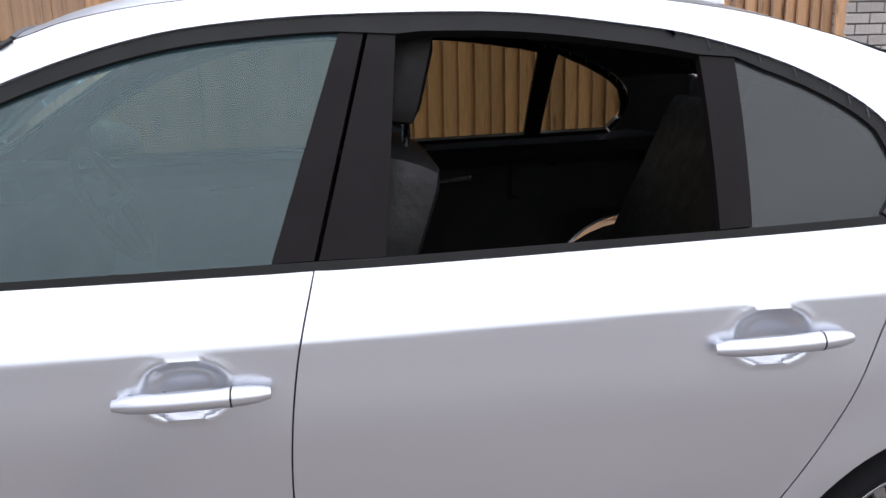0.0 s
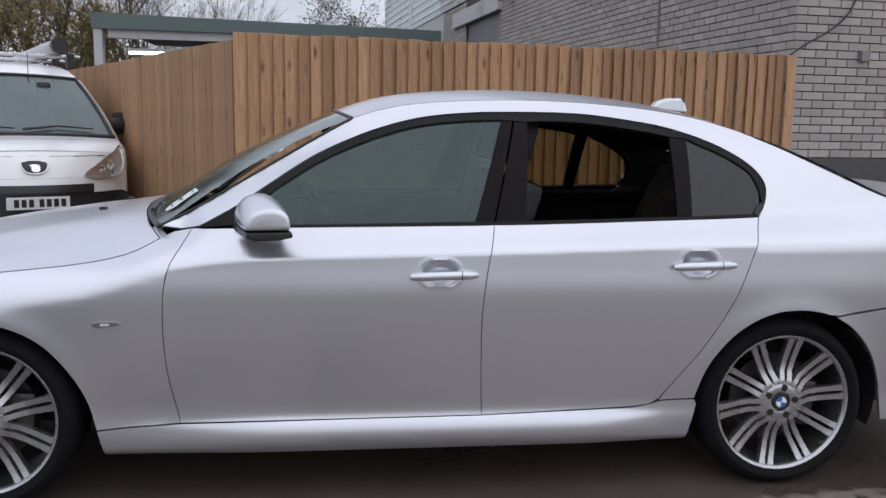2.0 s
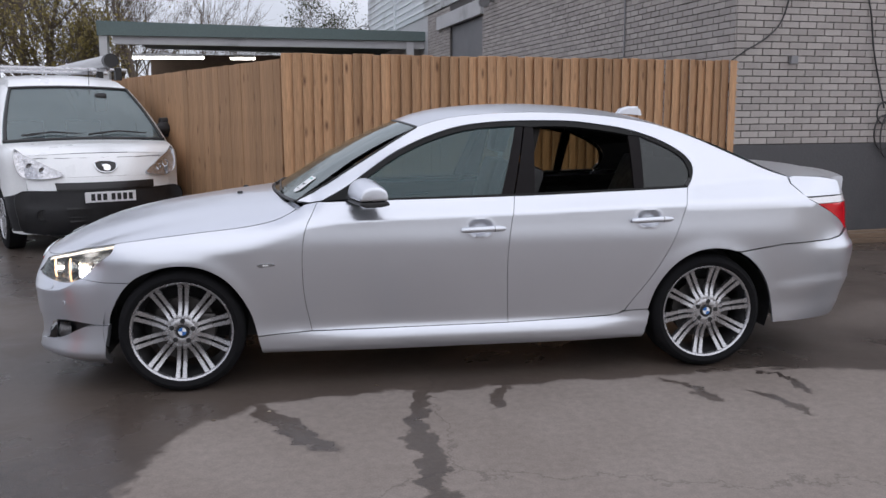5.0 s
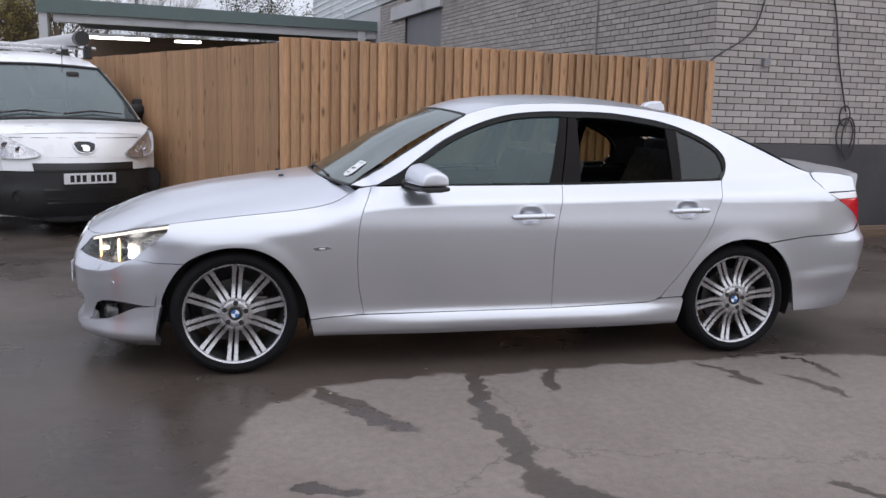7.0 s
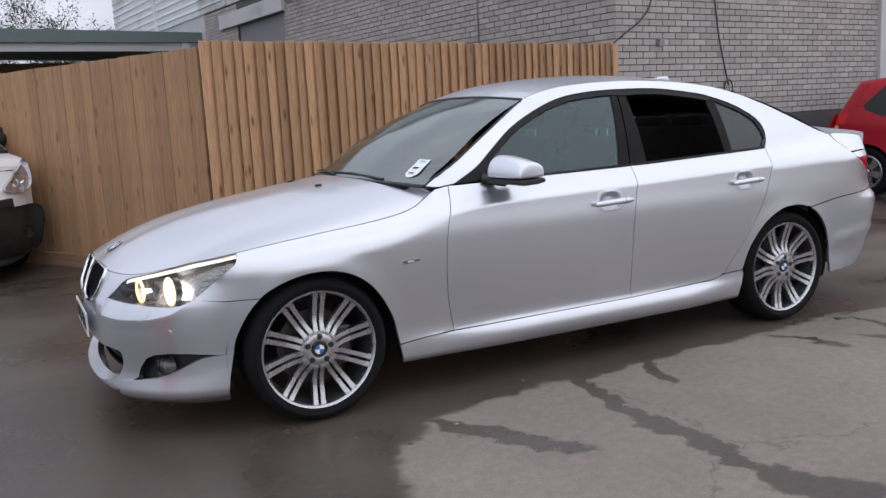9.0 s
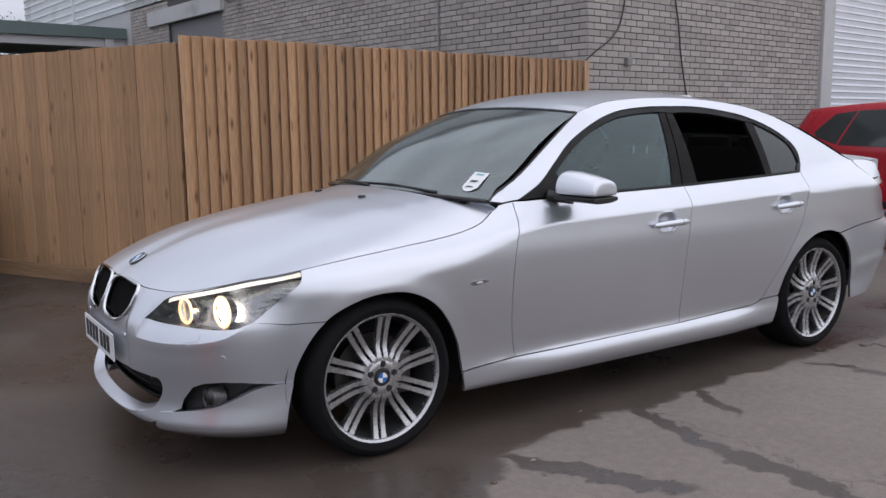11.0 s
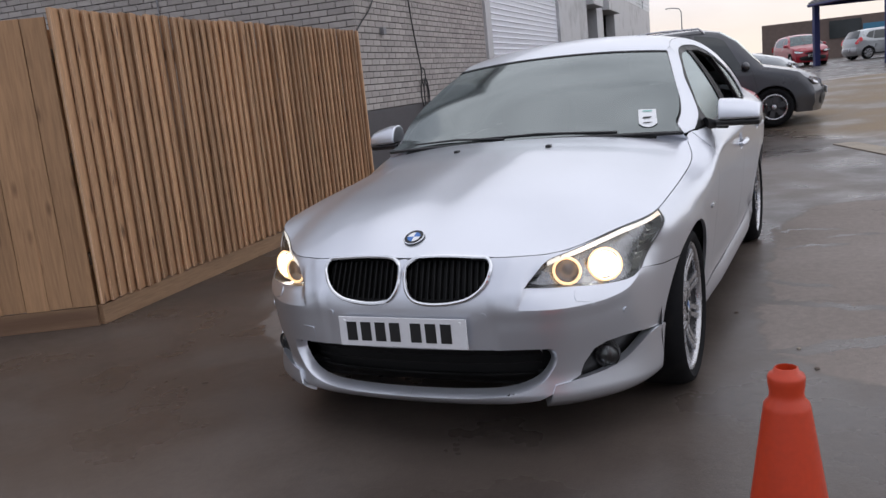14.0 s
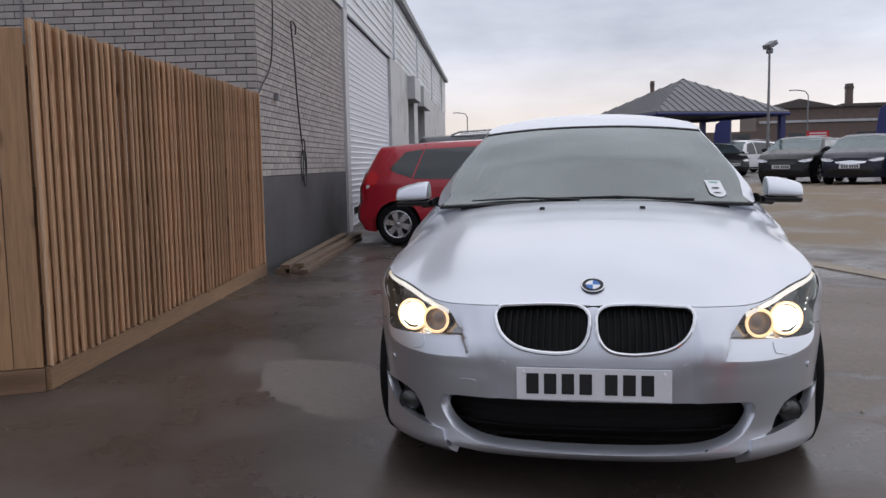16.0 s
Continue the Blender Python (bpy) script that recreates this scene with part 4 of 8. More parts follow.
LAMP_BOWL = mat("lamp_bowl", (0.36, 0.36, 0.37), 0.28, metal=0.85, vary=0.15, scale=30)
BROW_GLOW = glow("brow_glow", (1.0, 0.93, 0.84), 0.55)
HEADLAMP_DARK = mat("lamp_bezel", (0.085, 0.083, 0.085), 0.3, metal=0.5, vary=0.1)

ARCH_F = rounded([(-0.415, 0.150), (-0.392, 0.28), (-0.355, 0.43), (-0.25, 0.585), (-0.125, 0.652), (0.0, 0.674), (0.125, 0.656), (0.24, 0.587), (0.345, 0.43), (0.383, 0.285), (0.398, 0.17)], 5)
ARCH_R = rounded([(2.503, 0.17), (2.530, 0.33), (2.580, 0.49), (2.675, 0.61), (2.785, 0.673), (2.885, 0.690), (3.0, 0.678), (3.115, 0.625), (3.22, 0.515), (3.283, 0.38), (3.315, 0.24)], 5)
HL_TOP = rounded([(-0.315, 0.784), (-0.43, 0.764), (-0.543, 0.746), (-0.66, 0.725), (-0.79, 0.701), (-0.87, 0.685), (-0.908, 0.665)], 4)
HL_IN = [(-0.922, 0.650), (-0.972, 0.602)]
HL_BOTTOM = rounded([(-0.972, 0.600), (-0.925, 0.596), (-0.82, 0.589), (-0.69, 0.580), (-0.58, 0.583), (-0.515, 0.604)], 4)
HL_BACK = rounded([(-0.515, 0.604), (-0.447, 0.658), (-0.369, 0.712), (-0.325, 0.748), (-0.315, 0.784)], 4)
DOOR_F = rounded([(0.712, 0.978), (0.682, 0.92), (0.652, 0.862), (0.630, 0.75), (0.632, 0.5), (0.668, 0.302)], 5)
DOOR_B = rounded([(1.768, 0.997), (1.738, 0.868), (1.719, 0.69), (1.721, 0.52), (1.732, 0.306)], 5)
DOOR_R = rounded([(2.766, 1.026), (2.740, 0.98), (2.708, 0.89), (2.648, 0.73), (2.543, 0.545), (2.40, 0.352)], 5)
DLO_TOP = rounded([(0.738, 0.987), (0.865, 1.058), (0.98, 1.136), (1.14, 1.237), (1.335, 1.322), (1.515, 1.372), (1.70, 1.393), (1.87, 1.399), (2.13, 1.396), (2.31, 1.376), (2.48, 1.345), (2.66, 1.280), (2.775, 1.205), (2.812, 1.145), (2.80, 1.08), (2.768, 1.028)], 5)
SCREEN_EDGE = rounded([(0.60, 0.985), (0.72, 1.045), (0.89, 1.147), (1.0, 1.212), (1.14, 1.295), (1.27, 1.368)], 4)
ROOF_EDGE = rounded([(1.27, 1.368), (1.36, 1.397), (1.5, 1.424), (1.8, 1.444), (2.1, 1.442), (2.4, 1.418), (2.6, 1.384), (2.75, 1.340)], 5)
BACK_EDGE = rounded([(2.75, 1.340), (2.9, 1.280), (3.1, 1.190), (3.3, 1.105), (3.41, 1.072)], 4)
KIDNEY = rounded([(-1.413, 0.642), (-1.410, 0.682), (-1.385, 0.704), (-1.305, 0.712), (-1.15, 0.706), (-1.098, 0.700), (-1.086, 0.678), (-1.098, 0.635), (-1.128, 0.597), (-1.185, 0.566), (-1.305, 0.552), (-1.375, 0.566), (-1.404, 0.600)], 5, closed=True)
SN, ST = S_NOSE + 1e-6, S_TAIL - 1e-6
LEDGE_LINE = [(-0.972, 0.600)] + [(s, LEDGE(s)) for s in (-0.996, -0.97, -0.93, -0.9, -0.87, -0.84, -0.81, -0.78, -0.75, -0.72, -0.69, -0.66, -0.63, -0.605, -0.58, -0.56, -0.54)] + [(-0.515, 0.604)]
INTAKE = rounded([(SN, 0.204), (-1.2, 0.207), (-1.083, 0.215), (-0.985, 0.236), (-0.917, 0.276), (-0.880, 0.342), (-0.890, 0.376), (-0.94, 0.384), (-1.1, 0.386), (SN, 0.387)], 14)
INTAKE_IN = rounded([(SN, 0.226), (-1.2, 0.229), (-1.083, 0.236), (-1.000, 0.256), (-0.945, 0.288), (-0.915, 0.342), (-0.93, 0.370), (-0.96, 0.380), (-1.1, 0.383), (SN, 0.384)], 14)
LOWER_EDGE = [(-0.86, 0.236), (-0.90, 0.220), (-0.95, 0.196), (-1.05, 0.182), (-1.2, 0.174), (SN, 0.171)]


def edge_line(s0, s1, n, dz=0.0):
    return [(s, Z_EDGE(plan_at(s)[0]) + dz) for s in (s0 + (s1 - s0) * k / n for k in range(n + 1))]


def between(line, lo, hi, axis=0):
    return [p for p in line if lo <= p[axis] <= hi]


def lerp3(p, q, t):
    return tuple(a + (b - a) * t for a, b in zip(p, q))


def sampled(pts, t):
    k = t * (len(pts) - 1)
    i = min(int(k), len(pts) - 2)
    return lerp3(pts[i], pts[i + 1], k - i)


def coons(e0, e1, sl, sr, bulge, nu, nv):
    """A sheet from its front, back and side edges (functions of 0..1), with bulge(u, v) added to z."""
    bm = bmesh.new()
    c00, c10, c01, c11 = e0(0), e0(1), e1(0), e1(1)
    rows = []
    for j in range(nv + 1):
        v = j / nv
        row = []
        for i in range(nu + 1):
            u = i / nu
            a, b, c, d = e0(u), e1(u), sl(v), sr(v)
            p = [a[k] * (1 - v) + b[k] * v + c[k] * (1 - u) + d[k] * u - (c00[k] * (1 - u) * (1 - v) + c10[k] * u * (1 - v) + c01[k] * (1 - u) * v + c11[k] * u * v) for k in range(3)]
            off = bulge(u, v)
            p = [p[k] + off[k] for k in range(3)]
            row.append(bm.verts.new(p))
        rows.append(row)
    for j in range(nv):
        for i in range(nu):
            bm.faces.new((rows[j][i], rows[j + 1][i], rows[j + 1][i + 1], rows[j][i + 1]))
    bm.normal_update()
    if sum(f.normal.z * f.calc_area() for f in bm.faces) < 0:
        bmesh.ops.reverse_faces(bm, faces=bm.faces)
    return bm


def both_sides(edge, off=0.0):
    """Left and right copies of a line on the flank as functions of 0..1."""
    left, right = [skin(-1, off)(*p) for p in edge], [skin(1, off)(*p) for p in edge]
    return (lambda t: sampled(left, t)), (lambda t: sampled(right, t))


def arc_between(l, r, forward, up, power=2.0):
    """A cross line from l to r that bows by forward (in x) and up at its middle."""
    def f(u):
        p, k = lerp3(l, r, u), 1 - abs(2 * u - 1) ** power
        return (p[0] + forward * k, p[1], p[2] + up * k)
    return f


def roundel(name, parent, m, r):
    """Round badge: dark ring, blue and white quarters."""
    bm = bmesh.new()
    lathe(bm, [(0.0, 0.0), (r, 0.0), (r, 0.003), (r * 0.93, 0.005), (r * 0.66, 0.005), (r * 0.64, 0.004), (0, 0.004)], 28)
    bm.transform(m)
    b = part(name, bm, PLATE_BLACK, parent, "round badge with blue and white quarters", smooth=True)
    for k in range(4):
        bm = bmesh.new()
        pts = [(0, 0)] + [(r * 0.62 * math.cos(radians(90 * k + 15 * j)), r * 0.62 * math.sin(radians(90 * k + 15 * j))) for j in range(7)]
        prism(bm, pts, 0.003, 0.0055, "z", m)
        part("quarter", bm, BLUE if k % 2 else WHITE, b)
    bm = bmesh.new()
    tube(bm, [m @ Vector((r * 0.96 * math.cos(radians(12 * j)), r * 0.96 * math.sin(radians(12 * j)), 0.004)) for j in range(30)], r * 0.05, 6, closed=True)
    part("ring", bm, CHROME, b, smooth=True)


def build_wheel_meshes():
    """One alloy wheel, outer face towards -y, round the y axis."""
    out = {}
    bm = bmesh.new()
    lathe(bm, [(0.262, -0.012), (0.272, -0.022), (0.288, -0.027), (0.306, -0.018), (0.319, 0.006), (0.3245, 0.03), (0.325, 0.12), (0.323, 0.19), (0.310, 0.215), (0.28, 0.225), (0.25, 0.21)], 64, "y")
    out["tyre"] = (bm, TYRE)
    bm = bmesh.new()
    lathe(bm, [(0.236, 0.010), (0.238, -0.004), (0.2425, -0.010), (0.249, -0.0125), (0.2535, -0.010), (0.2545, -0.003), (0.25, 0.006), (0.238, 0.022), (0.236, 0.010)], 72, "y")
    out["rim"] = (bm, ALLOY)
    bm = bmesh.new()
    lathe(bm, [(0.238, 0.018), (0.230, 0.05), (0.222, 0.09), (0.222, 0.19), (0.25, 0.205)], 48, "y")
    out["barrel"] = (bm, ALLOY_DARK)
    bm = bmesh.new()
    lathe(bm, [(0.0, 0.012), (0.033, 0.012), (0.036, 0.004), (0.058, 0.000), (0.075, 0.010), (0.082, 0.03), (0.08, 0.07), (0.0, 0.07)], 40, "y")
    out["hub"] = (bm, ALLOY)
    bm = bmesh.new()
    lathe(bm, [(0.05, 0.085), (0.168, 0.085), (0.168, 0.11), (0.05, 0.11)], 48, "y")
    out["brake_disc"] = (bm, DISC)
    return out


def spoke_mesh():
    """One of a pair of slim spokes: rises at the hub, dips and runs out to the rim."""
    bm = bmesh.new()
    prof = [(0.056, 0.006, 0.0095), (0.074, 0.003, 0.0092), (0.090, 0.009, 0.0078), (0.115, 0.021, 0.0074), (0.16, 0.018, 0.0077), (0.21, 0.007, 0.0084), (0.232, 0.000, 0.0092), (0.241, -0.004, 0.0105)]
    rows = []
    for r, y, w in prof:
        rows.append([bm.verts.new((r, y + 0.028, -w * 0.9)), bm.verts.new((r, y + 0.004, -w)), bm.verts.new((r, y, -w * 0.86)), bm.verts.new((r, y, w * 0.86)), bm.verts.new((r, y + 0.004, w)), bm.verts.new((r, y + 0.028, w * 0.9))])
    for a, b in zip(rows, rows[1:]):
        for k in range(6):
            bm.faces.new((a[k], a[(k + 1) % 6], b[(k + 1) % 6], b[k]))
    bm.faces.new(rows[0])
    bm.faces.new(rows[-1][::-1])
    bmesh.ops.recalc_face_normals(bm, faces=bm.faces)
    return bm


def build_wheels(car):
    wide = Matrix.Diagonal((1.05, 1.0, 1.05, 1.0))
    meshes = {}
    for k, (bm, m) in build_wheel_meshes().items():
        if k in ("rim", "barrel", "hub"):
            bm.transform(wide)
        meshes[k] = to_mesh(k, bm, m, True, 40)
    bm = spoke_mesh()
    bm.transform(Matrix.Diagonal((1.05, 1.0, 1.42, 1.0)))
    spoke = to_mesh("spoke", bm, ALLOY, True, 40)
    bm = bmesh.new()
    lathe(bm, [(0, 0.004), (0.0095, 0.004), (0.0095, 0.016), (0.0, 0.016)], 10, "y")
    bolt = to_mesh("bolt", bm, ALLOY_DARK)
    bm = bmesh.new()
    lathe(bm, [(0, -0.002), (0.013, -0.001), (0.015, 0.01)], 12, "y")
    socket = to_mesh("bolt_hole", bm, BLACK_TRIM)
    bm = bmesh.new()
    box(bm, 0.055, 0.165, 0.05, 0.13, -0.09, 0.09, bevel=0.015)
    caliper = to_mesh("caliper", bm, DISC)
    for x, spin in ((0.0, 4.0), (2.888, 10.0)):
        for sgn in (-1, 1):
            w = new("wheel")
            w.parent = car
            # outer face 0.885 from the centre plane; the far wheels are turned about
            w.matrix_basis = pose(x, sgn * 0.866, 0.323, 0, spin, 0 if sgn < 0 else 180)
            tagged(w, "ten double-spoke silver alloy wheel")
            for k, me in meshes.items():
                p = new(k, me)
                p.parent = w
            for k in range(10):
                for d in (-1, 1):
                    p = new("spoke", spoke)
                    p.parent = w
                    ang = 36 * k + 18
                    p.matrix_basis = pose(0, 0, 0, 0, ang, 0) @ pose(0, 0, d * 0.0136, 0, -d * 0.9, 0)
            for k in range(5):
                p = new("bolt", bolt)
                p.parent = w
                p.matrix_basis = pose(0.056 * math.cos(radians(72 * k + 18)), -0.002, 0.056 * math.sin(radians(72 * k + 18)))
                p = new("bolt_hole", socket)
                p.parent = w
                p.matrix_basis = pose(0.056 * math.cos(radians(72 * k + 18)), 0.001, 0.056 * math.sin(radians(72 * k + 18)))
            p = new("caliper", caliper)
            p.parent = w
            # centre cap, lying under the wheel as one part each
            for nm, r, d, mt in (("cap", 0.033, 0.004, PLATE_BLACK),):
                bm = bmesh.new()
                lathe(bm, [(0, 0.006), (r, 0.006), (r, d + 0.001), (r * 0.9, d - 0.003), (0, d - 0.003)], 24, "y")
                part(nm, bm, mt, w, smooth=True)
            for k in range(4):
                bm = bmesh.new()
                pts = [(0, 0)] + [(0.021 * math.cos(radians(90 * k + 18 * j)), 0.021 * math.sin(radians(90 * k + 18 * j))) for j in range(6)]
                prism(bm, pts, -0.0008, 0.002, "y")
                part("cap_quarter", bm, BLUE if k % 2 else WHITE, w)


def build_headlamp(car, sgn):
    outline = HL_TOP + HL_IN + HL_BOTTOM[1:] + HL_BACK[1:-1]
    bm = panel_bm(outline, sgn, 0.025, 0.02, 0.0025, 0.0, -0.001)
    lamp = part("headlamp", bm, GLASS_LENS, car, "clear headlamp lens over lit rings", smooth=True)
    lamp.visible_shadow = False
    # bowl: the lens outline carried inwards
    bm = bmesh.new()
    ring0 = [bm.verts.new(skin(sgn, -0.002)(*p)) for p in outline]
    inner = inset(outline, 0.012)
    if area2(outline) < 0:
        inner = inner[::-1]
    ring1 = [bm.verts.new(Vector(skin(sgn, -0.05)(*p)) + Vector((0.03, 0, 0))) for p in inner]
    for k in range(len(ring0)):
        bm.faces.new((ring0[k], ring0[(k + 1) % len(ring0)], ring1[(k + 1) % len(ring0)], ring1[k]))
    part("bezel", bm, HEADLAMP_DARK, lamp, smooth=True)
    bm = bmesh.new()
    fill(bm, inner, lambda s, z: Vector(skin(sgn, -0.05)(s, z)) + Vector((0.03, 0, 0)), 0.03, 0.02, flip=sgn > 0)
    part("reflector", bm, LAMP_BOWL, lamp, smooth=True)
    # pale brow along the top edge
    for line, mt, lb in ((HL_TOP[2:-3], BROW_GLOW, "pale lit brow strip"), (HL_TOP[:3], AMBER_GLOW, "amber outer end of brow strip")):
        band = line + [(s, z - 0.017) for s, z in line[::-1]]
        bm = panel_bm(inset(band, 0.001), sgn, 0.025, 0.02, 0.0, 0.0, -0.008)
        part("brow_light", bm, mt, lamp, lb, smooth=True)
    for s, r, lit in ((-0.800, 0.050, False), (-0.642, 0.061, True)):
        c = Vector(skin(sgn, -0.030)(s, 0.645))
        turn = Matrix.Translation(c) @ Matrix.Rotation(radians(180 if sgn < 0 else 180), 4, "Z") @ Matrix.Rotation(radians(sgn * -10), 4, "Z")
        bm = bmesh.new()
        lathe(bm, [(r * 0.98, 0.0), (r * 0.86, -0.012), (r * 0.80, -0.03), (r * 0.7, -0.04)], 28, "x")
        bm.transform(turn)
        part("projector", bm, CHROME, lamp, smooth=True)
        bm = bmesh.new()
        tube(bm, [turn @ Vector((0.002, r * 0.93 * math.cos(radians(12 * j)), r * 0.93 * math.sin(radians(12 * j)))) for j in range(30)], 0.0052, 8, closed=True)
        part("ring_light", bm, RING_GLOW, lamp, "warm glowing ring", smooth=True)
        bm = bmesh.new()
        lathe(bm, [(0.0, 0.001 if lit else -0.012), (r * 0.4, 0.0 if lit else -0.014), (r * 0.62, -0.004 if lit else -0.020), (r * (0.72 if lit else 0.86), -0.010 if lit else -0.026)], 24, "x")
        bm.transform(turn)
        part("bulb_lens", bm, BEAM_GLOW if lit else PROJECTOR, lamp, "bright dipped-beam lens" if lit else "", smooth=True)
    # ribbed side reflector by the indicator
    for k in range(6):
        bm = bmesh.new()
        z0 = 0.640 + k * 0.017
        pts = [skin(sgn, -0.02)(s, z0) for s in (-0.52 + k * 0.02, -0.47 + k * 0.02, -0.42 + k * 0.014)]
        tube(bm, pts, 0.002, 6)
        part("rib", bm, CHROME, lamp, smooth=True)


def handle(car, door, sgn, s0, s1, z):
    """Pull handle over the scoop pressed into the door."""
    f = skin(sgn)
    bm = bmesh.new()
    pts = []
    for k in range(13):
        t = k / 12
        s = s0 + (s1 - s0) * t
        bow = 0.016 + 0.012 * math.sin(math.pi * t)
        pts.append(Vector(f(s0, z)).lerp(Vector(f(s1, z)), t) + Vector((0, sgn * bow, 0.003 * math.sin(math.pi * t) + 0.006 * (t - 0.5))))
    tube(bm, pts, [0.009, 0.0135, 0.0150, 0.0155, 0.0158, 0.0158, 0.0158, 0.0158, 0.0158, 0.0158, 0.0152, 0.0138, 0.009], 12)
    h = part("handle", bm, PAINT, door, "body-coloured pull handle", smooth=True)
    bm = bmesh.new()
    a, b = pts[9], pts[9] + Vector((0.003, 0, 0))
    tube(bm, [a, b], 0.0161, 12)
    part("handle_joint", bm, BLACK_TRIM, h)
    for t in (0.05, 0.93):
        bm = bmesh.new()
        s = s0 + (s1 - s0) * t
        tube(bm, [Vector(f(s, z)), Vector(f(s, z)) + Vector((0, sgn * 0.018, 0))], 0.009, 8)
        part("mount", bm, PAINT, h, smooth=True)


def mirror(car, sgn):
    """Door mirror: silver shell over a black base, with a foot on the door's corner."""
    def block(outline, taper, y0, y1, bevel, material, name, parent, label=""):
        bm = bmesh.new()
        rows = []
        cx, cz = sum(p[0] for p in outline) / len(outline), sum(p[1] for p in outline) / len(outline)
        for t in (0.0, 0.35, 0.75, 1.0):
            k = 1 - taper * abs(t - 0.4) ** 2.0
            rows.append([bm.verts.new((cx + (x - cx) * k + 0.055 * t, sgn * (y0 + (y1 - y0) * t), cz + (z - cz) * k - (0.028 * t * t * max((z - 0.995) / 0.1, 0.0)) + 0.008 * (1 - t))) for x, z in outline])
        n = len(outline)
        for a, b in zip(rows, rows[1:]):
            for i in range(n):
                bm.faces.new((a[i], a[(i + 1) % n], b[(i + 1) % n], b[i]))
        bm.faces.new(rows[0])
        bm.faces.new(rows[-1][::-1])
        bmesh.ops.recalc_face_normals(bm, faces=bm.faces)
        bmesh.ops.bevel(bm, geom=[e for e in bm.edges if e.calc_face_angle(0) > 0.8], offset=bevel, segments=4, profile=0.6, affect="EDGES")
        return part(name, bm, material, parent, label, smooth=True, sharp=50)
    shell = rounded([(0.866, 1.002), (0.868, 1.040), (0.890, 1.082), (0.930, 1.102), (0.975, 1.100), (1.008, 1.074), (1.016, 1.006)], 3)
    mir = block(shell, 0.12, 0.895, 1.085, 0.014, PAINT, "door_mirror", car, "silver door mirror on black foot")
    block([(0.868, 0.998), (1.018, 1.003), (1.022, 0.982), (0.975, 0.972), (0.90, 0.970), (0.870, 0.980)], 0.10, 0.885, 1.082, 0.006, BLACK_TRIM, "mirror_base", mir)
    bm = bmesh.new()
    tube(bm, [(0.945, sgn * 0.93, 0.990), (0.915, sgn * 0.87, 0.990), (0.88, sgn * 0.835, 0.998)], [0.028, 0.022, 0.03], 10)
    part("mirror_foot", bm, BLACK_TRIM, mir, smooth=True)


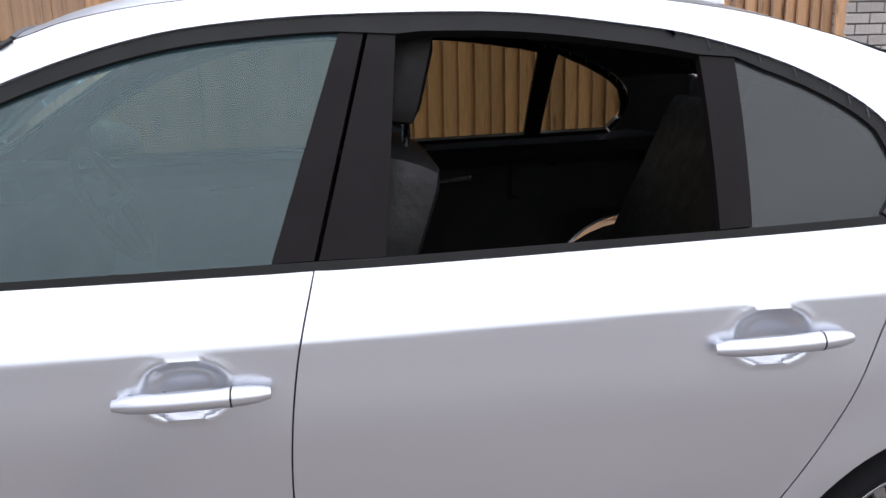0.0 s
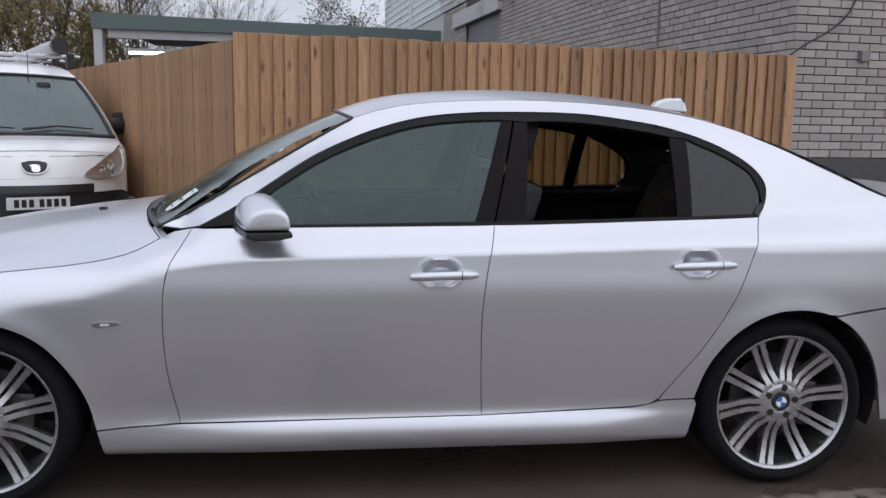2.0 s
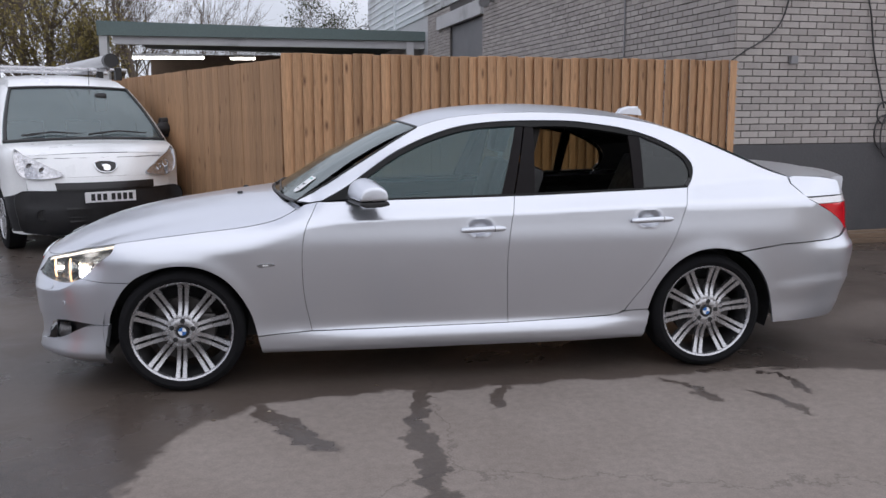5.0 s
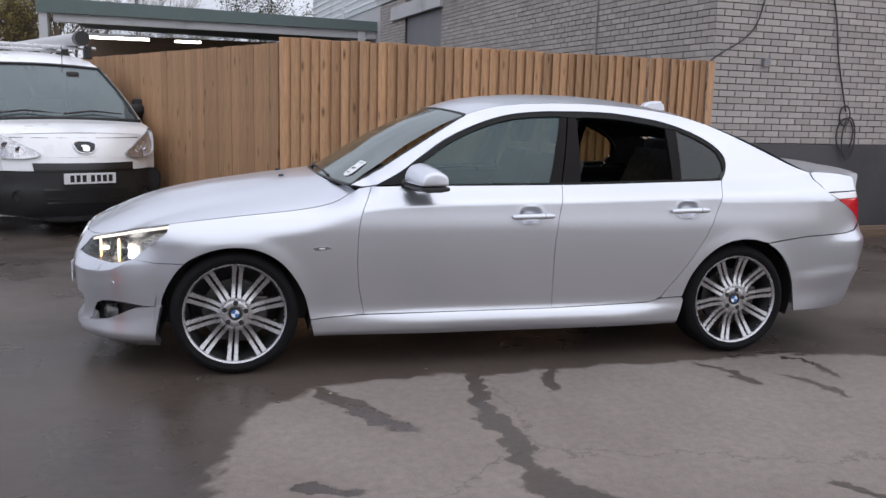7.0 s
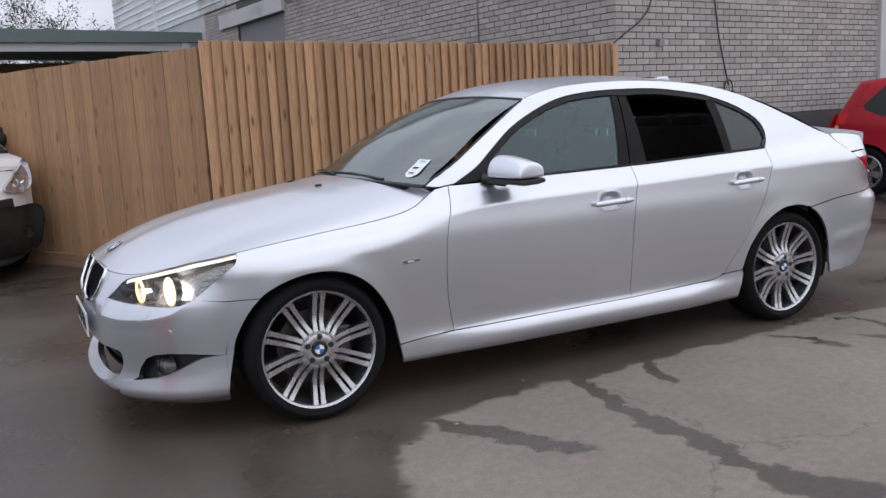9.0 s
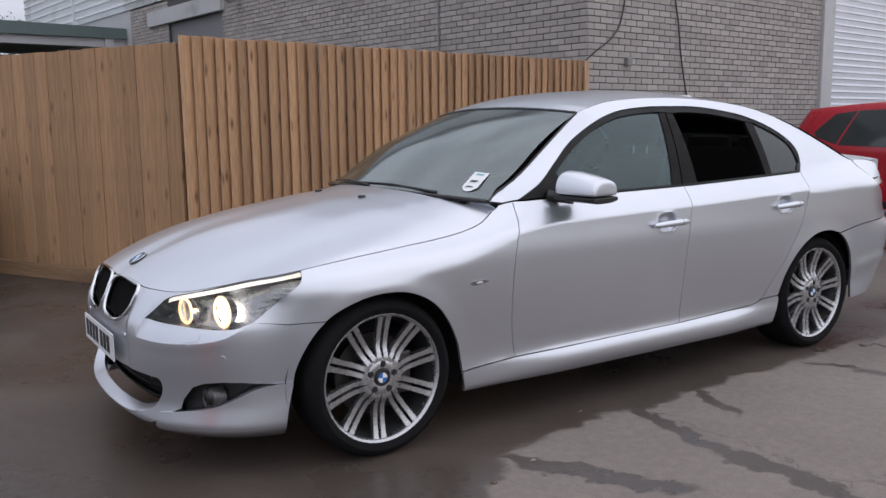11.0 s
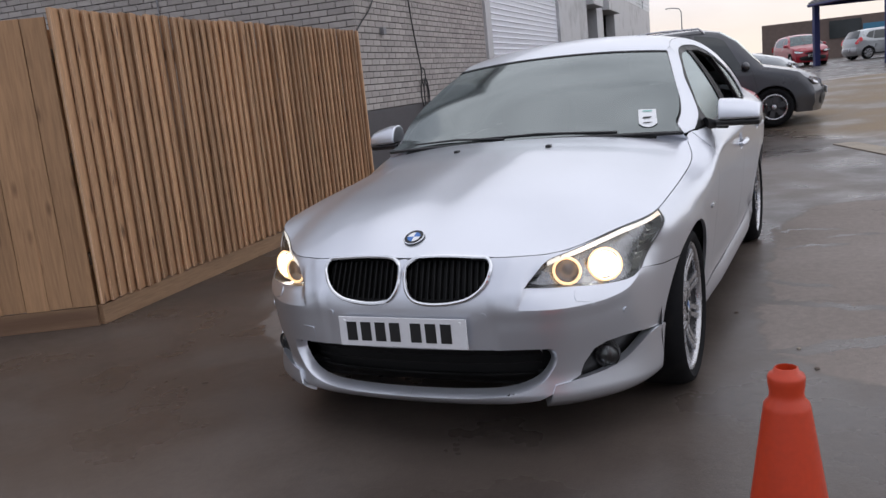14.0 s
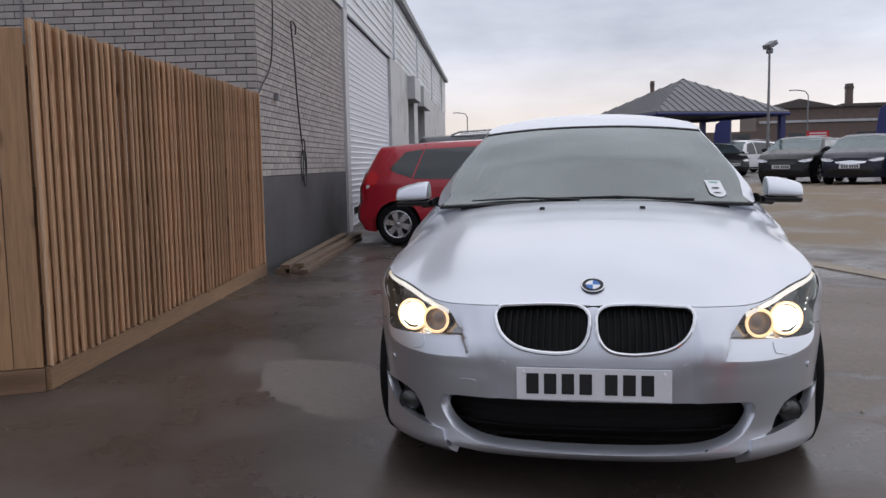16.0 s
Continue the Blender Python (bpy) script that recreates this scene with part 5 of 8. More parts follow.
def build_hero():
    car = thing("saloon_car", "silver metallic saloon car with rear window open, headlamps lit", "car")
    body = {}
    for sgn in (-1, 1):
        # front wing
        wing = between(HL_BACK, -0.6, 0.0)[::1] + edge_line(-0.30, 0.60, 24) + [(0.645, 0.966)] + DOOR_F + [(0.5, 0.292), (0.385, 0.282)] + between(ARCH_F, -0.236, 0.382)[::-1] + [(-0.243, 0.590), (-0.381, 0.590)]
        part("front_wing", panel_bm(wing, sgn), PAINT, car, smooth=True, sharp=50)
        fd = [(0.718, 0.980)] + edge_line(0.76, 1.768, 16) + DOOR_B[1:] + DOOR_F[::-1]
        door_f = part("front_door", panel_bm(fd, sgn, 0.0085, 0.0072), PAINT, car, smooth=True, sharp=50)
        rd = DOOR_B[:1] + edge_line(1.80, 2.75, 16) + DOOR_R + [(2.36, 0.330), (2.30, 0.322)] + DOOR_B[::-1][:-1]
        door_r = part("rear_door", panel_bm(rd, sgn, 0.0085, 0.0072), PAINT, car, smooth=True, sharp=50)
        handle(car, door_f, sgn, 1.462, 1.696, 0.830)
        handle(car, door_r, sgn, 2.404, 2.635, 0.860)
        # quarter, pillars and roof rail in one pressing
        tail_light_low = rounded([(3.50, 0.943), (3.66, 0.872), (3.79, 0.808), (3.845, 0.768)], 4)
        q = SCREEN_EDGE + ROOF_EDGE[1:] + BACK_EDGE[1:] + [(3.405, 1.035), (3.45, 0.985)] + tail_light_low + [(3.75, 0.727), (3.651, 0.714), (3.321, 0.702), (3.18, 0.684), (3.06, 0.667)] + between(ARCH_R, 2.532, 3.03)[::-1] + [(2.535, 0.352), (2.40, 0.345)] + DOOR_R[::-1][1:] + DLO_TOP[::-1] + [(0.672, 0.974)]
        part("side_frame", panel_bm(q, sgn), PAINT, car, "quarter panel with pillars and roof rail", smooth=True, sharp=50)
        sill = [(0.405, 0.183), (0.385, 0.278), (0.5, 0.289), (0.668, 0.299), (1.2, 0.303), (1.732, 0.305), (2.30, 0.319), (2.37, 0.332), (2.41, 0.342), (2.533, 0.348), (2.545, 0.33), (2.515, 0.183)]
        part("sill", panel_bm(sill, sgn, 0.05, 0.0125), PAINT, car, "flared silver sill skirt", smooth=True, sharp=50)
        rb = [(3.055, 0.661), (3.182, 0.679), (3.321, 0.698), (3.651, 0.710), (3.76, 0.722), (3.86, 0.752), (4.05, 0.752), (4.06, 0.70), (ST, 0.70), (ST, 0.22), (3.8, 0.235), (3.316, 0.235)] + between(ARCH_R, 3.05, 3.314)[::-1]
        part("rear_bumper", panel_bm(rb, sgn), PAINT, car, smooth=True, sharp=50)
        tl = [p for p in tail_light_low if p[1] < 0.914] + [(3.87, 0.756), (4.05, 0.756), (4.05, 0.918), (3.56, 0.918)]
        tail = part("tail_light", panel_bm(tl, sgn, depth=0.02), RED_LENS, car, "red tail lamp", smooth=True)
        part("tail_light_strip", panel_bm([(3.48, 0.955), (3.51, 0.940), (3.56, 0.920), (4.05, 0.920), (4.05, 0.960)], sgn, depth=0.02), WHITE_LENS, tail, smooth=True)
        bl = [(3.412, 1.034), (3.420, 1.066)] + edge_line(3.45, 3.80, 8) + [(3.90, 1.018), (ST, 1.012), (ST, 0.705), (4.065, 0.705), (4.055, 0.962), (3.47, 0.962), (3.45, 0.988)]
        body.setdefault("boot", []).append(bl)
        part("boot_side", panel_bm(bl, sgn), PAINT, car, smooth=True, sharp=50)
        sp = [(-0.373, 0.362), (-0.44, 0.361), (-0.50, 0.354), (-0.56, 0.330), (-0.62, 0.302), (-0.69, 0.279), (-0.77, 0.265), (-0.893, 0.248), (-0.925, 0.166), (-0.80, 0.150), (-0.6, 0.146), (-0.415, 0.150), (-0.396, 0.26)]
        part("splitter", panel_bm(rounded(sp[:8], 4) + sp[8:], sgn, 0.025, 0.0125, 0.0, 0.035, 0.010), PAINT, car, "raised lower corner of bumper", smooth=True, sharp=50)
        # black window surround, glass
        # openings cut as separate outlines: front pane, open rear window, fixed quarter pane
        fg_top = [p for p in inset(DLO_TOP + [(2.7, 0.9), (0.8, 0.9)], 0.026) if 0.985 < p[0] < 1.83 and p[1] > 1.06]
        fg_top.sort()
        front_glass = [(0.990, 0.998), (0.975, 1.10)] + fg_top + [(1.822, 1.372), (1.70, 1.011)]
        ro_top = sorted(p for p in inset(DLO_TOP + [(2.7, 0.9), (0.8, 0.9)], 0.030) if 1.94 < p[0] < 2.46 and p[1] > 1.2)
        rear_open = [(1.885, 1.014), (1.925, 1.366)] + ro_top + [(2.468, 1.318), (2.452, 1.030)]
        qg_top = sorted(p for p in inset(DLO_TOP + [(2.7, 0.9), (0.8, 0.9)], 0.022) if 2.55 < p[0] and p[1] > 1.17)
        quarter_glass = [(2.512, 1.034), (2.535, 1.312)] + qg_top + [(2.788, 1.13), (2.775, 1.072), (2.752, 1.040)]
        # the surround in three closed strips, bottom, top and the posts
        b_line = [(1.776, 1.0), (1.876, 1.396)]
        surround = [
            ("belt_trim", edge_line(0.76, 2.765, 30, 0.0005) + [(2.752, 1.038)] + [(2.452, 1.028), (1.885, 1.012), (1.70, 1.009), (0.990, 0.996)], WINDOW_TRIM),
            ("sail_panel", [(0.735, 0.985), (0.985, 1.006), (0.972, 1.10)] + [p for p in DLO_TOP if p[0] < 0.97][::-1], WINDOW_TRIM),
            ("top_trim", [p for p in DLO_TOP if 0.95 < p[0]][:-2] + [(2.790, 1.078), (2.788, 1.13)] + qg_top[::-1] + [(2.535, 1.312), (2.468, 1.318)] + ro_top[::-1] + [(1.925, 1.366), (1.822, 1.372)] + fg_top[::-1] + [(0.975, 1.10)], WINDOW_TRIM),
            ("pillar_cover", [(1.70, 1.010), (1.768, 1.012), (1.868, 1.372), (1.824, 1.371)], TRIM_GREY),
            ("pillar_cover", [(1.776, 1.012), (1.884, 1.013), (1.924, 1.365), (1.876, 1.371)], TRIM_GREY),
            ("divider", [(2.453, 1.030), (2.511, 1.033), (2.534, 1.311), (2.469, 1.317)], TRIM_GREY),
            ("rear_trim", [(2.752, 1.044), (2.768, 1.029), (2.80, 1.08), (2.788, 1.079), (2.775, 1.072)], BLACK_TRIM),
        ]
        for nm, poly, mt in surround:
            part(nm, panel_bm(poly, sgn, 0.03, 0.025, 0.0, 0.02 if nm != "pillar_cover" else 0.03, -0.004 if mt is not TRIM_GREY else -0.007), mt, car, smooth=True, sharp=40)
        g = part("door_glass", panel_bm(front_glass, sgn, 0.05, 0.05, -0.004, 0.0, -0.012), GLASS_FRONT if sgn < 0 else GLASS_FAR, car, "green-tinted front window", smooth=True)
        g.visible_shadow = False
        if sgn > 0:
            g = part("door_glass", panel_bm(rear_open, sgn, 0.05, 0.05, -0.004, 0.0, -0.012), GLASS_FAR, car, smooth=True)
            g.visible_shadow = False
        g = part("quarter_glass", panel_bm(quarter_glass, sgn, 0.05, 0.05, -0.004, 0.0, -0.011), GLASS_REAR if sgn < 0 else GLASS_FAR, car, "dusty grey fixed quarter window", smooth=True)
        g.visible_shadow = False
        # dark structure behind the gaps, wheel housings
        inner = [(0.40, 0.2), (2.52, 0.2)] + between(ARCH_R, 2.53, 3.27) + [(3.4, 0.28), (4.5, 0.3), (4.5, 0.9), (3.45, 0.93)] + edge_line(3.3, 0.60, 30, -0.012) + edge_line(0.58, -0.25, 14, -0.03) + between(ARCH_F, -0.30, 0.37)
        part("inner_panel", panel_bm(inner, sgn, 0.06, 0.05, 0.012, 0.0, -0.018), BLACK_TRIM, car, smooth=True)
        part("pillar_inner", panel_bm([(0.62, 0.99)] + inset(SCREEN_EDGE + ROOF_EDGE[1:] + BACK_EDGE[1:] + [(3.40, 1.03), (2.82, 1.03)] + DLO_TOP[::-1], 0.004)[1:], sgn, 0.05, 0.05, 0.0, 0.0, -0.02), CABIN, car, smooth=True)
        for cx in (0.0, 2.888):
            bm = bmesh.new()
            prof = []
            n = 24
            rings = []
            for d in (0.55, 0.835):
                rings.append([bm.verts.new((cx + 0.40 * math.cos(radians(-20 + 220 * k / n)), sgn * d, 0.332 + 0.352 * math.sin(radians(-20 + 220 * k / n)))) for k in range(n + 1)])
            for k in range(n):
                bm.faces.new((rings[0][k], rings[0][k + 1], rings[1][k + 1], rings[1][k]))
            bm.faces.new(rings[0])
            part("wheel_housing", bm, BLACK, car, smooth=True)
        # lamps, badge, details on the wing
        bm = panel_bm(rounded([(0.395, 0.668), (0.408, 0.658), (0.438, 0.659), (0.490, 0.668), (0.472, 0.675), (0.425, 0.676)], 3, True), sgn, 0.02, 0.01, 0, 0.006, 0.006)
        si = part("side_indicator", bm, LENS_GREY, car, "small clear side indicator", smooth=True)
        bm = panel_bm([(0.425, 0.664), (0.455, 0.665), (0.455, 0.672), (0.425, 0.672)], sgn, 0.02, 0.01, 0, 0.003, 0.0085)
        part("indicator_bulb", bm, WHITE_LENS, si, "bright reflector")
        build_headlamp(car, sgn)
        mirror(car, sgn)
        # fog lamp in its black corner recess
        fog = rounded([(-0.50, 0.374), (-0.56, 0.382), (-0.63, 0.386), (-0.70, 0.380), (-0.75, 0.362), (-0.792, 0.312), (-0.808, 0.266), (-0.77, 0.260), (-0.69, 0.274), (-0.62, 0.298), (-0.56, 0.328), (-0.50, 0.354)], 3, True)
        rec = part("fog_recess", panel_bm(fog, sgn, 0.03, 0.025, -0.01, 0.0, -0.045), BLACK_TRIM, car, "black recess with round fog lamp", smooth=True)
        c = Vector(skin(sgn, -0.010)(-0.690, 0.315))
        bm = bmesh.new()
        lathe(bm, [(0.0, 0.010), (0.02, 0.008), (0.034, 0.0), (0.038, -0.004), (0.042, 0.003), (0.045, -0.02), (0.043, -0.05)], 26, "x")
        bm.transform(Matrix.Translation(c) @ Matrix.Rotation(radians(180 - sgn * 12), 4, "Z"))
        part("fog_lamp", bm, HEADLAMP_DARK, rec, smooth=True)
        bm = bmesh.new()
        lathe(bm, [(0.0, 0.013), (0.02, 0.011), (0.033, 0.003)], 22, "x")
        bm.transform(Matrix.Translation(c) @ Matrix.Rotation(radians(180 - sgn * 12), 4, "Z"))
        g = part("fog_lens", bm, GLASS_LENS, rec, smooth=True)
        # washer cover, parking sensor
        part("washer_cover", panel_bm(rounded([(-0.800, 0.576), (-0.705, 0.566), (-0.712, 0.538), (-0.805, 0.542)], 2, True), sgn, 0.02, 0.012, 0, 0.006, 0.003), PAINT, car, smooth=True, sharp=50)
        for s, z in ((-1.12, 0.512), (-0.62, 0.475)):
            bm = bmesh.new()
            c = Vector(skin(sgn)(s, z))
            e = Vector(skin(sgn, 0.0045)(s, z)) - c
            tube(bm, [c - e, c + e], 0.011, 14)
            part("parking_sensor", bm, PAINT, car)
        # kidney: chrome frame, dark net, slats
        bm = bmesh.new()
        tube(bm, [skin(sgn, 0.003)(*p) for p in KIDNEY], 0.0078, 8, closed=True)
        kid = part("grille_frame", bm, CHROME, car, "chrome kidney-shaped grille frame", smooth=True)
        part("grille_net", panel_bm(KIDNEY, sgn, 0.04, 0.04, -0.004, 0.0, -0.035), WINDOW_TRIM, kid, smooth=True)
        for k in range(13):
            s = -1.398 + k * 0.0235
            zs = [p[1] for p in KIDNEY if abs(p[0] - s) < 0.03]
            top, low = max(zs) - 0.012, min(zs) + 0.014
            if top - low < 0.02:
                continue
            bm = bmesh.new()
            p0, p1 = Vector(skin(sgn, -0.012)(s, low)), Vector(skin(sgn, -0.012)(s, top))
            q0, q1 = p0 + Vector((0.03, 0, 0)), p1 + Vector((0.03, 0, 0))
            w = Vector((0, 0.0018, 0))
            vs = [bm.verts.new(p) for p in (p0 - w, p0 + w, p1 + w, p1 - w, q0 - w, q0 + w, q1 + w, q1 - w)]
            for fc in ((0, 1, 2, 3), (0, 4, 5, 1), (1, 5, 6, 2), (3, 2, 6, 7), (0, 3, 7, 4)):
                bm.faces.new([vs[i] for i in fc])
            part("slat", bm, WINDOW_TRIM, kid)
    # front bumper, both halves
    start = min(range(len(KIDNEY)), key=lambda i: abs(KIDNEY[i][0] + 1.388) + abs(KIDNEY[i][1] - 0.703))
    ring = KIDNEY[start:] + KIDNEY[:start]
    ring = ring[::-1]
    dip = [p for p in ring]
    cut = next(i for i, p in enumerate(dip) if p[0] > -1.10 and p[1] > 0.698)
    half = [(SN, 0.706)] + dip[:cut] + [(-1.092, 0.704), (-1.0, 0.702), (-0.885, 0.7005), (-0.79, 0.7055), (-0.70, 0.7195), (-0.66, 0.7262)] + between(HL_TOP, -0.9, -0.67) + HL_IN + LEDGE_LINE + [(-0.381, 0.588), (-0.246, 0.588)] + between(ARCH_F, -0.372, -0.251)[::-1] + [(-0.373, 0.364), (-0.44, 0.364), (-0.50, 0.370), (-0.56, 0.378), (-0.63, 0.382), (-0.70, 0.376), (-0.747, 0.358), (-0.787, 0.310), (-0.803, 0.270), (-0.842, 0.254)] + LOWER_EDGE + INTAKE
    bm = bmesh.new()
    for sgn in (-1, 1):
        fill(bm, half, skin(sgn), 0.015, 0.012, flip=sgn > 0)
        fill(bm, LEDGE_LINE + HL_BOTTOM[::-1], skin(sgn), 0.015, 0.012, flip=sgn > 0)
    bmesh.ops.remove_doubles(bm, verts=[v for v in bm.verts if abs(v.co.y) < 0.0005], dist=0.0004)
    for sgn in (-1, 1):
        # turned-in edges: the scooped lip of the intake, the lower edge, the lamp and arch edges
        lip = [skin(sgn)(*p) for p in INTAKE]
        deep = [Vector(skin(sgn)(*p)) + Vector((0.045, 0, 0)) for p in INTAKE_IN]
        mid = [Vector(p).lerp(q, 0.35) + Vector((-0.006, 0, -0.001)) for p, q in zip(lip, deep)]
        low_edge = [skin(sgn)(*p) for p in LOWER_EDGE]
        for rows in ((lip, mid, deep), (low_edge, [Vector(p) + Vector((0.05, 0, -0.004)) for p in low_edge]), ([skin(sgn)(*p) for p in HL_BOTTOM], [skin(sgn, -0.02)(*p) for p in HL_BOTTOM])):
            vr = [[bm.verts.new(p) for p in r] for r in rows]
            for ra, rb_ in zip(vr, vr[1:]):
                for k in range(len(ra) - 1):
                    bm.faces.new((ra[k], ra[k + 1], rb_[k + 1], rb_[k]))
    bump = part("front_bumper", bm, PAINT, car, "silver front bumper with lower intake", smooth=True, sharp=40)
    bm = bmesh.new()
    for sgn in (-1, 1):
        fill(bm, [(SN, 0.17), (SN, 0.70), (-1.0, 0.69), (-0.95, 0.58), (-0.4, 0.57), (-0.38, 0.2), (-0.9, 0.19)], skin(sgn, -0.11), 0.05, 0.05, flip=sgn > 0)
    part("front_structure", bm, WINDOW_TRIM, car, smooth=True)
    # honeycomb bars across the lower intake
    for z in (0.275, 0.305, 0.335, 0.36):
        bm = bmesh.new()
        sm = -0.96 if z < 0.3 else -0.93
        pts = [skin(-1, -0.075)(s, z) for s in (sm, -1.05, -1.15, -1.25, -1.35, SN)] + [skin(1, -0.075)(s, z) for s in (-1.35, -1.25, -1.15, -1.05, sm)]
        tube(bm, pts, 0.0035, 6)
        part("intake_bar", bm, WINDOW_TRIM, bump)
    tow = rounded([(-1.022, 0.396), (-1.026, 0.40), (-1.026, 0.445), (-1.022, 0.449), (-0.969, 0.449), (-0.965, 0.445), (-0.965, 0.40), (-0.969, 0.396)], 2, True)
    part("tow_eye_cover", panel_bm(tow, 1, 0.02, 0.012, 0, 0.004, 0.0022), PAINT, bump, smooth=True, sharp=50)
    # number plate with plain bars
    bm = bmesh.new()
    box(bm, -0.884, -0.878, -0.26, 0.26, 0.397, 0.508, bevel=0.002)
    plate = part("number_plate", bm, PLATE_WHITE, car, "white number plate with dark bars")
    for y in (-0.205, -0.145, -0.085, -0.025, 0.06, 0.12, 0.18):
        bm = bmesh.new()
        box(bm, -0.8858, -0.8838, -y - 0.021, -y + 0.021, 0.418, 0.489)
        part("bar", bm, PLATE_BLACK, plate)
    for y in (-0.235, 0.235):
        bm = bmesh.new()
        lathe(bm, [(0.0, -0.004), (0.006, -0.003), (0.007, 0.0)], 10, "x", (-0.8835, y, 0.492))
        part("screw", bm, WHITE, plate, smooth=True)
    # bonnet
    s_path = [(-0.315, 0.787), (-0.43, 0.768), (-0.543, 0.750), (-0.66, 0.729), (-0.79, 0.7085), (-0.885, 0.703), (-1.0, 0.7045), (-1.09, 0.7065), (-1.17, 0.714), (-1.30, 0.7165), (-1.38, 0.711), (SN, 0.709)]
    line = [(s, z + 0.0022) for s, z in rounded(s_path, 6)]
    lead = [skin(-1)(*p) for p in line] + [skin(1)(*p) for p in line[::-1]][1:]
    cum = [0.0]
    for p, q in zip(lead, lead[1:]):
        cum.append(cum[-1] + math.dist(p, q))

    def front_edge(u):
        d = u * cum[-1]
        i = next(k for k in range(len(cum) - 1) if d <= cum[k + 1] + 1e-9)
        return lerp3(lead[i], lead[i + 1], (d - cum[i]) / max(cum[i + 1] - cum[i], 1e-9))
    el, er = both_sides(edge_line(-0.315, 0.60, 24, 0.0015))
    back_edge = arc_between(el(1), er(1), -0.155, 0.072, 2.4)

    level_off = tab([(0.0, 0.0), (0.4, 0.002), (0.5, 0.007), (0.65, 0.018), (0.8, 0.029), (0.9, 0.026), (0.95, 0.015), (1.0, 0.0)])

    def crown(u, v):
        q = 2 * u - 1
        ridge = 0.008 * math.exp(-((abs(q) - 0.55) / 0.12) ** 2) * math.sin(math.pi * min(v * 1.1, 1))
        rise = 0.18 * v * (1 - v) * (1 + 1.75 * (1 - v))
        return (0, 0, rise * (1 - q * q) + level_off(v) * (1 - q ** 4) + ridge)
    bm = coons(front_edge, back_edge, el, er, crown, 60, 40)
    bm.normal_update()

    def on_bonnet(x, y):
        v = min(bm.verts, key=lambda w: (w.co.x - x) ** 2 + (w.co.y - y) ** 2)
        return v.co.copy(), v.normal.copy()
    badge_at, badge_n = on_bonnet(-0.706, 0.0)
    jets = [on_bonnet(0.28, y)[0] for y in (-0.215, 0.215)]
    rim(bm, 0.012)
    bonnet = part("bonnet", bm, PAINT, car, "long silver bonnet with two raised lines", smooth=True, sharp=50)
    for p in jets:
        bm = bmesh.new()
        box(bm, p.x - 0.015, p.x + 0.015, p.y - 0.012, p.y + 0.012, p.z - 0.006, p.z + 0.010, bevel=0.004)
        part("washer_jet", bm, BLACK_TRIM, bonnet)
    roundel("badge", bonnet, Matrix.Translation(badge_at + badge_n * 0.003) @ Matrix.Rotation(math.atan2(badge_n.x, badge_n.z), 4, "Y"), 0.041)
    # cowl, screens, roof, boot
    al, ar = both_sides([(0.585, 0.945), (0.60, 0.978)])
    cl, cr_ = both_sides(SCREEN_EDGE)
    low = arc_between(cl(0), cr_(0), -0.14, 0.022, 2.2)
    top = arc_between(cl(1), cr_(1), -0.07, 0.032, 2.2)
    bm = coons(low, top, cl, cr_, lambda u, v: (-0.02 * math.sin(math.pi * v), 0, 0.025 * math.sin(math.pi * v)), 28, 20)
    ws = part("windscreen", bm, GLASS_SCREEN, car, "raked windscreen reflecting the sky", smooth=True)
    ws.visible_shadow = False
    nu, nv = 72, 24
    bm = coons(low, top, cl, cr_, lambda u, v: (-0.02 * math.sin(math.pi * v), 0, 0.025 * math.sin(math.pi * v) - 0.004), nu, nv)
    bm.faces.ensure_lookup_table()
    inside = [bm.faces[j * nu + i] for j in range(1, nv - 1) for i in range(nu)]
    bmesh.ops.delete(bm, geom=inside, context="FACES")
    part("screen_border", bm, BLACK_TRIM, ws, "black printed border", smooth=True)
    bm = bmesh.new()
    rows = [[bm.verts.new(Vector(f(k / 24)) + Vector(d)) for k in range(25)] for f, d in ((back_edge, (-0.02, 0, -0.02)), (back_edge, (0.03, 0, -0.03)), (low, (-0.02, 0, -0.012)), (low, (0.03, 0, -0.02)))]
    for a, b in zip(rows, rows[1:]):
        for k in range(2, 22):
            bm.faces.new((a[k], a[k + 1], b[k + 1], b[k]))
    part("cowl", bm, BLACK_TRIM, car, smooth=True)
    for ks in ((0, 1), (22, 23)):
        # the wing runs up to the foot of the screen pillar
        bm = bmesh.new()
        rows = [[bm.verts.new(Vector(f(k / 24)) + Vector(d)) for k in (ks[0], ks[0] + 1, ks[0] + 2)] for f, d in ((back_edge, (0.006, 0, -0.003)), (back_edge, (0.03, 0, 0.008)), (low, (-0.012, 0, -0.004)))]
        for a, b in zip(rows, rows[1:]):
            for k in range(2):
                bm.faces.new((a[k], a[k + 1], b[k + 1], b[k]))
        part("wing_corner", bm, PAINT, car, smooth=True)
    for e, r in ((cl, 0.006), (cr_, 0.006), (top, 0.008), (low, 0.010)):
        bm = bmesh.new()
        tube(bm, [Vector(e(t / 16)) + Vector((-0.003, 0, -0.002)) for t in range(17)], r, 6)
        part("screen_seal", bm, BLACK_TRIM, car, smooth=True)
    rl, rr_ = both_sides(ROOF_EDGE)
    rear_top = arc_between(rl(1), rr_(1), 0.05, 0.030, 2.2)
    bm = coons(top, rear_top, rl, rr_, lambda u, v: (0, 0, (0.024 - 0.022 * (1 - math.sin(math.pi * v))) * max(1 - abs(2 * u - 1) ** 2.6, 0)), 32, 40)
    part("roof", bm, PAINT, car, smooth=True, sharp=50)
    bm = coons(top, rear_top, rl, rr_, lambda u, v: (0, 0, -0.03 - 0.095 * v ** 3), 12, 12)
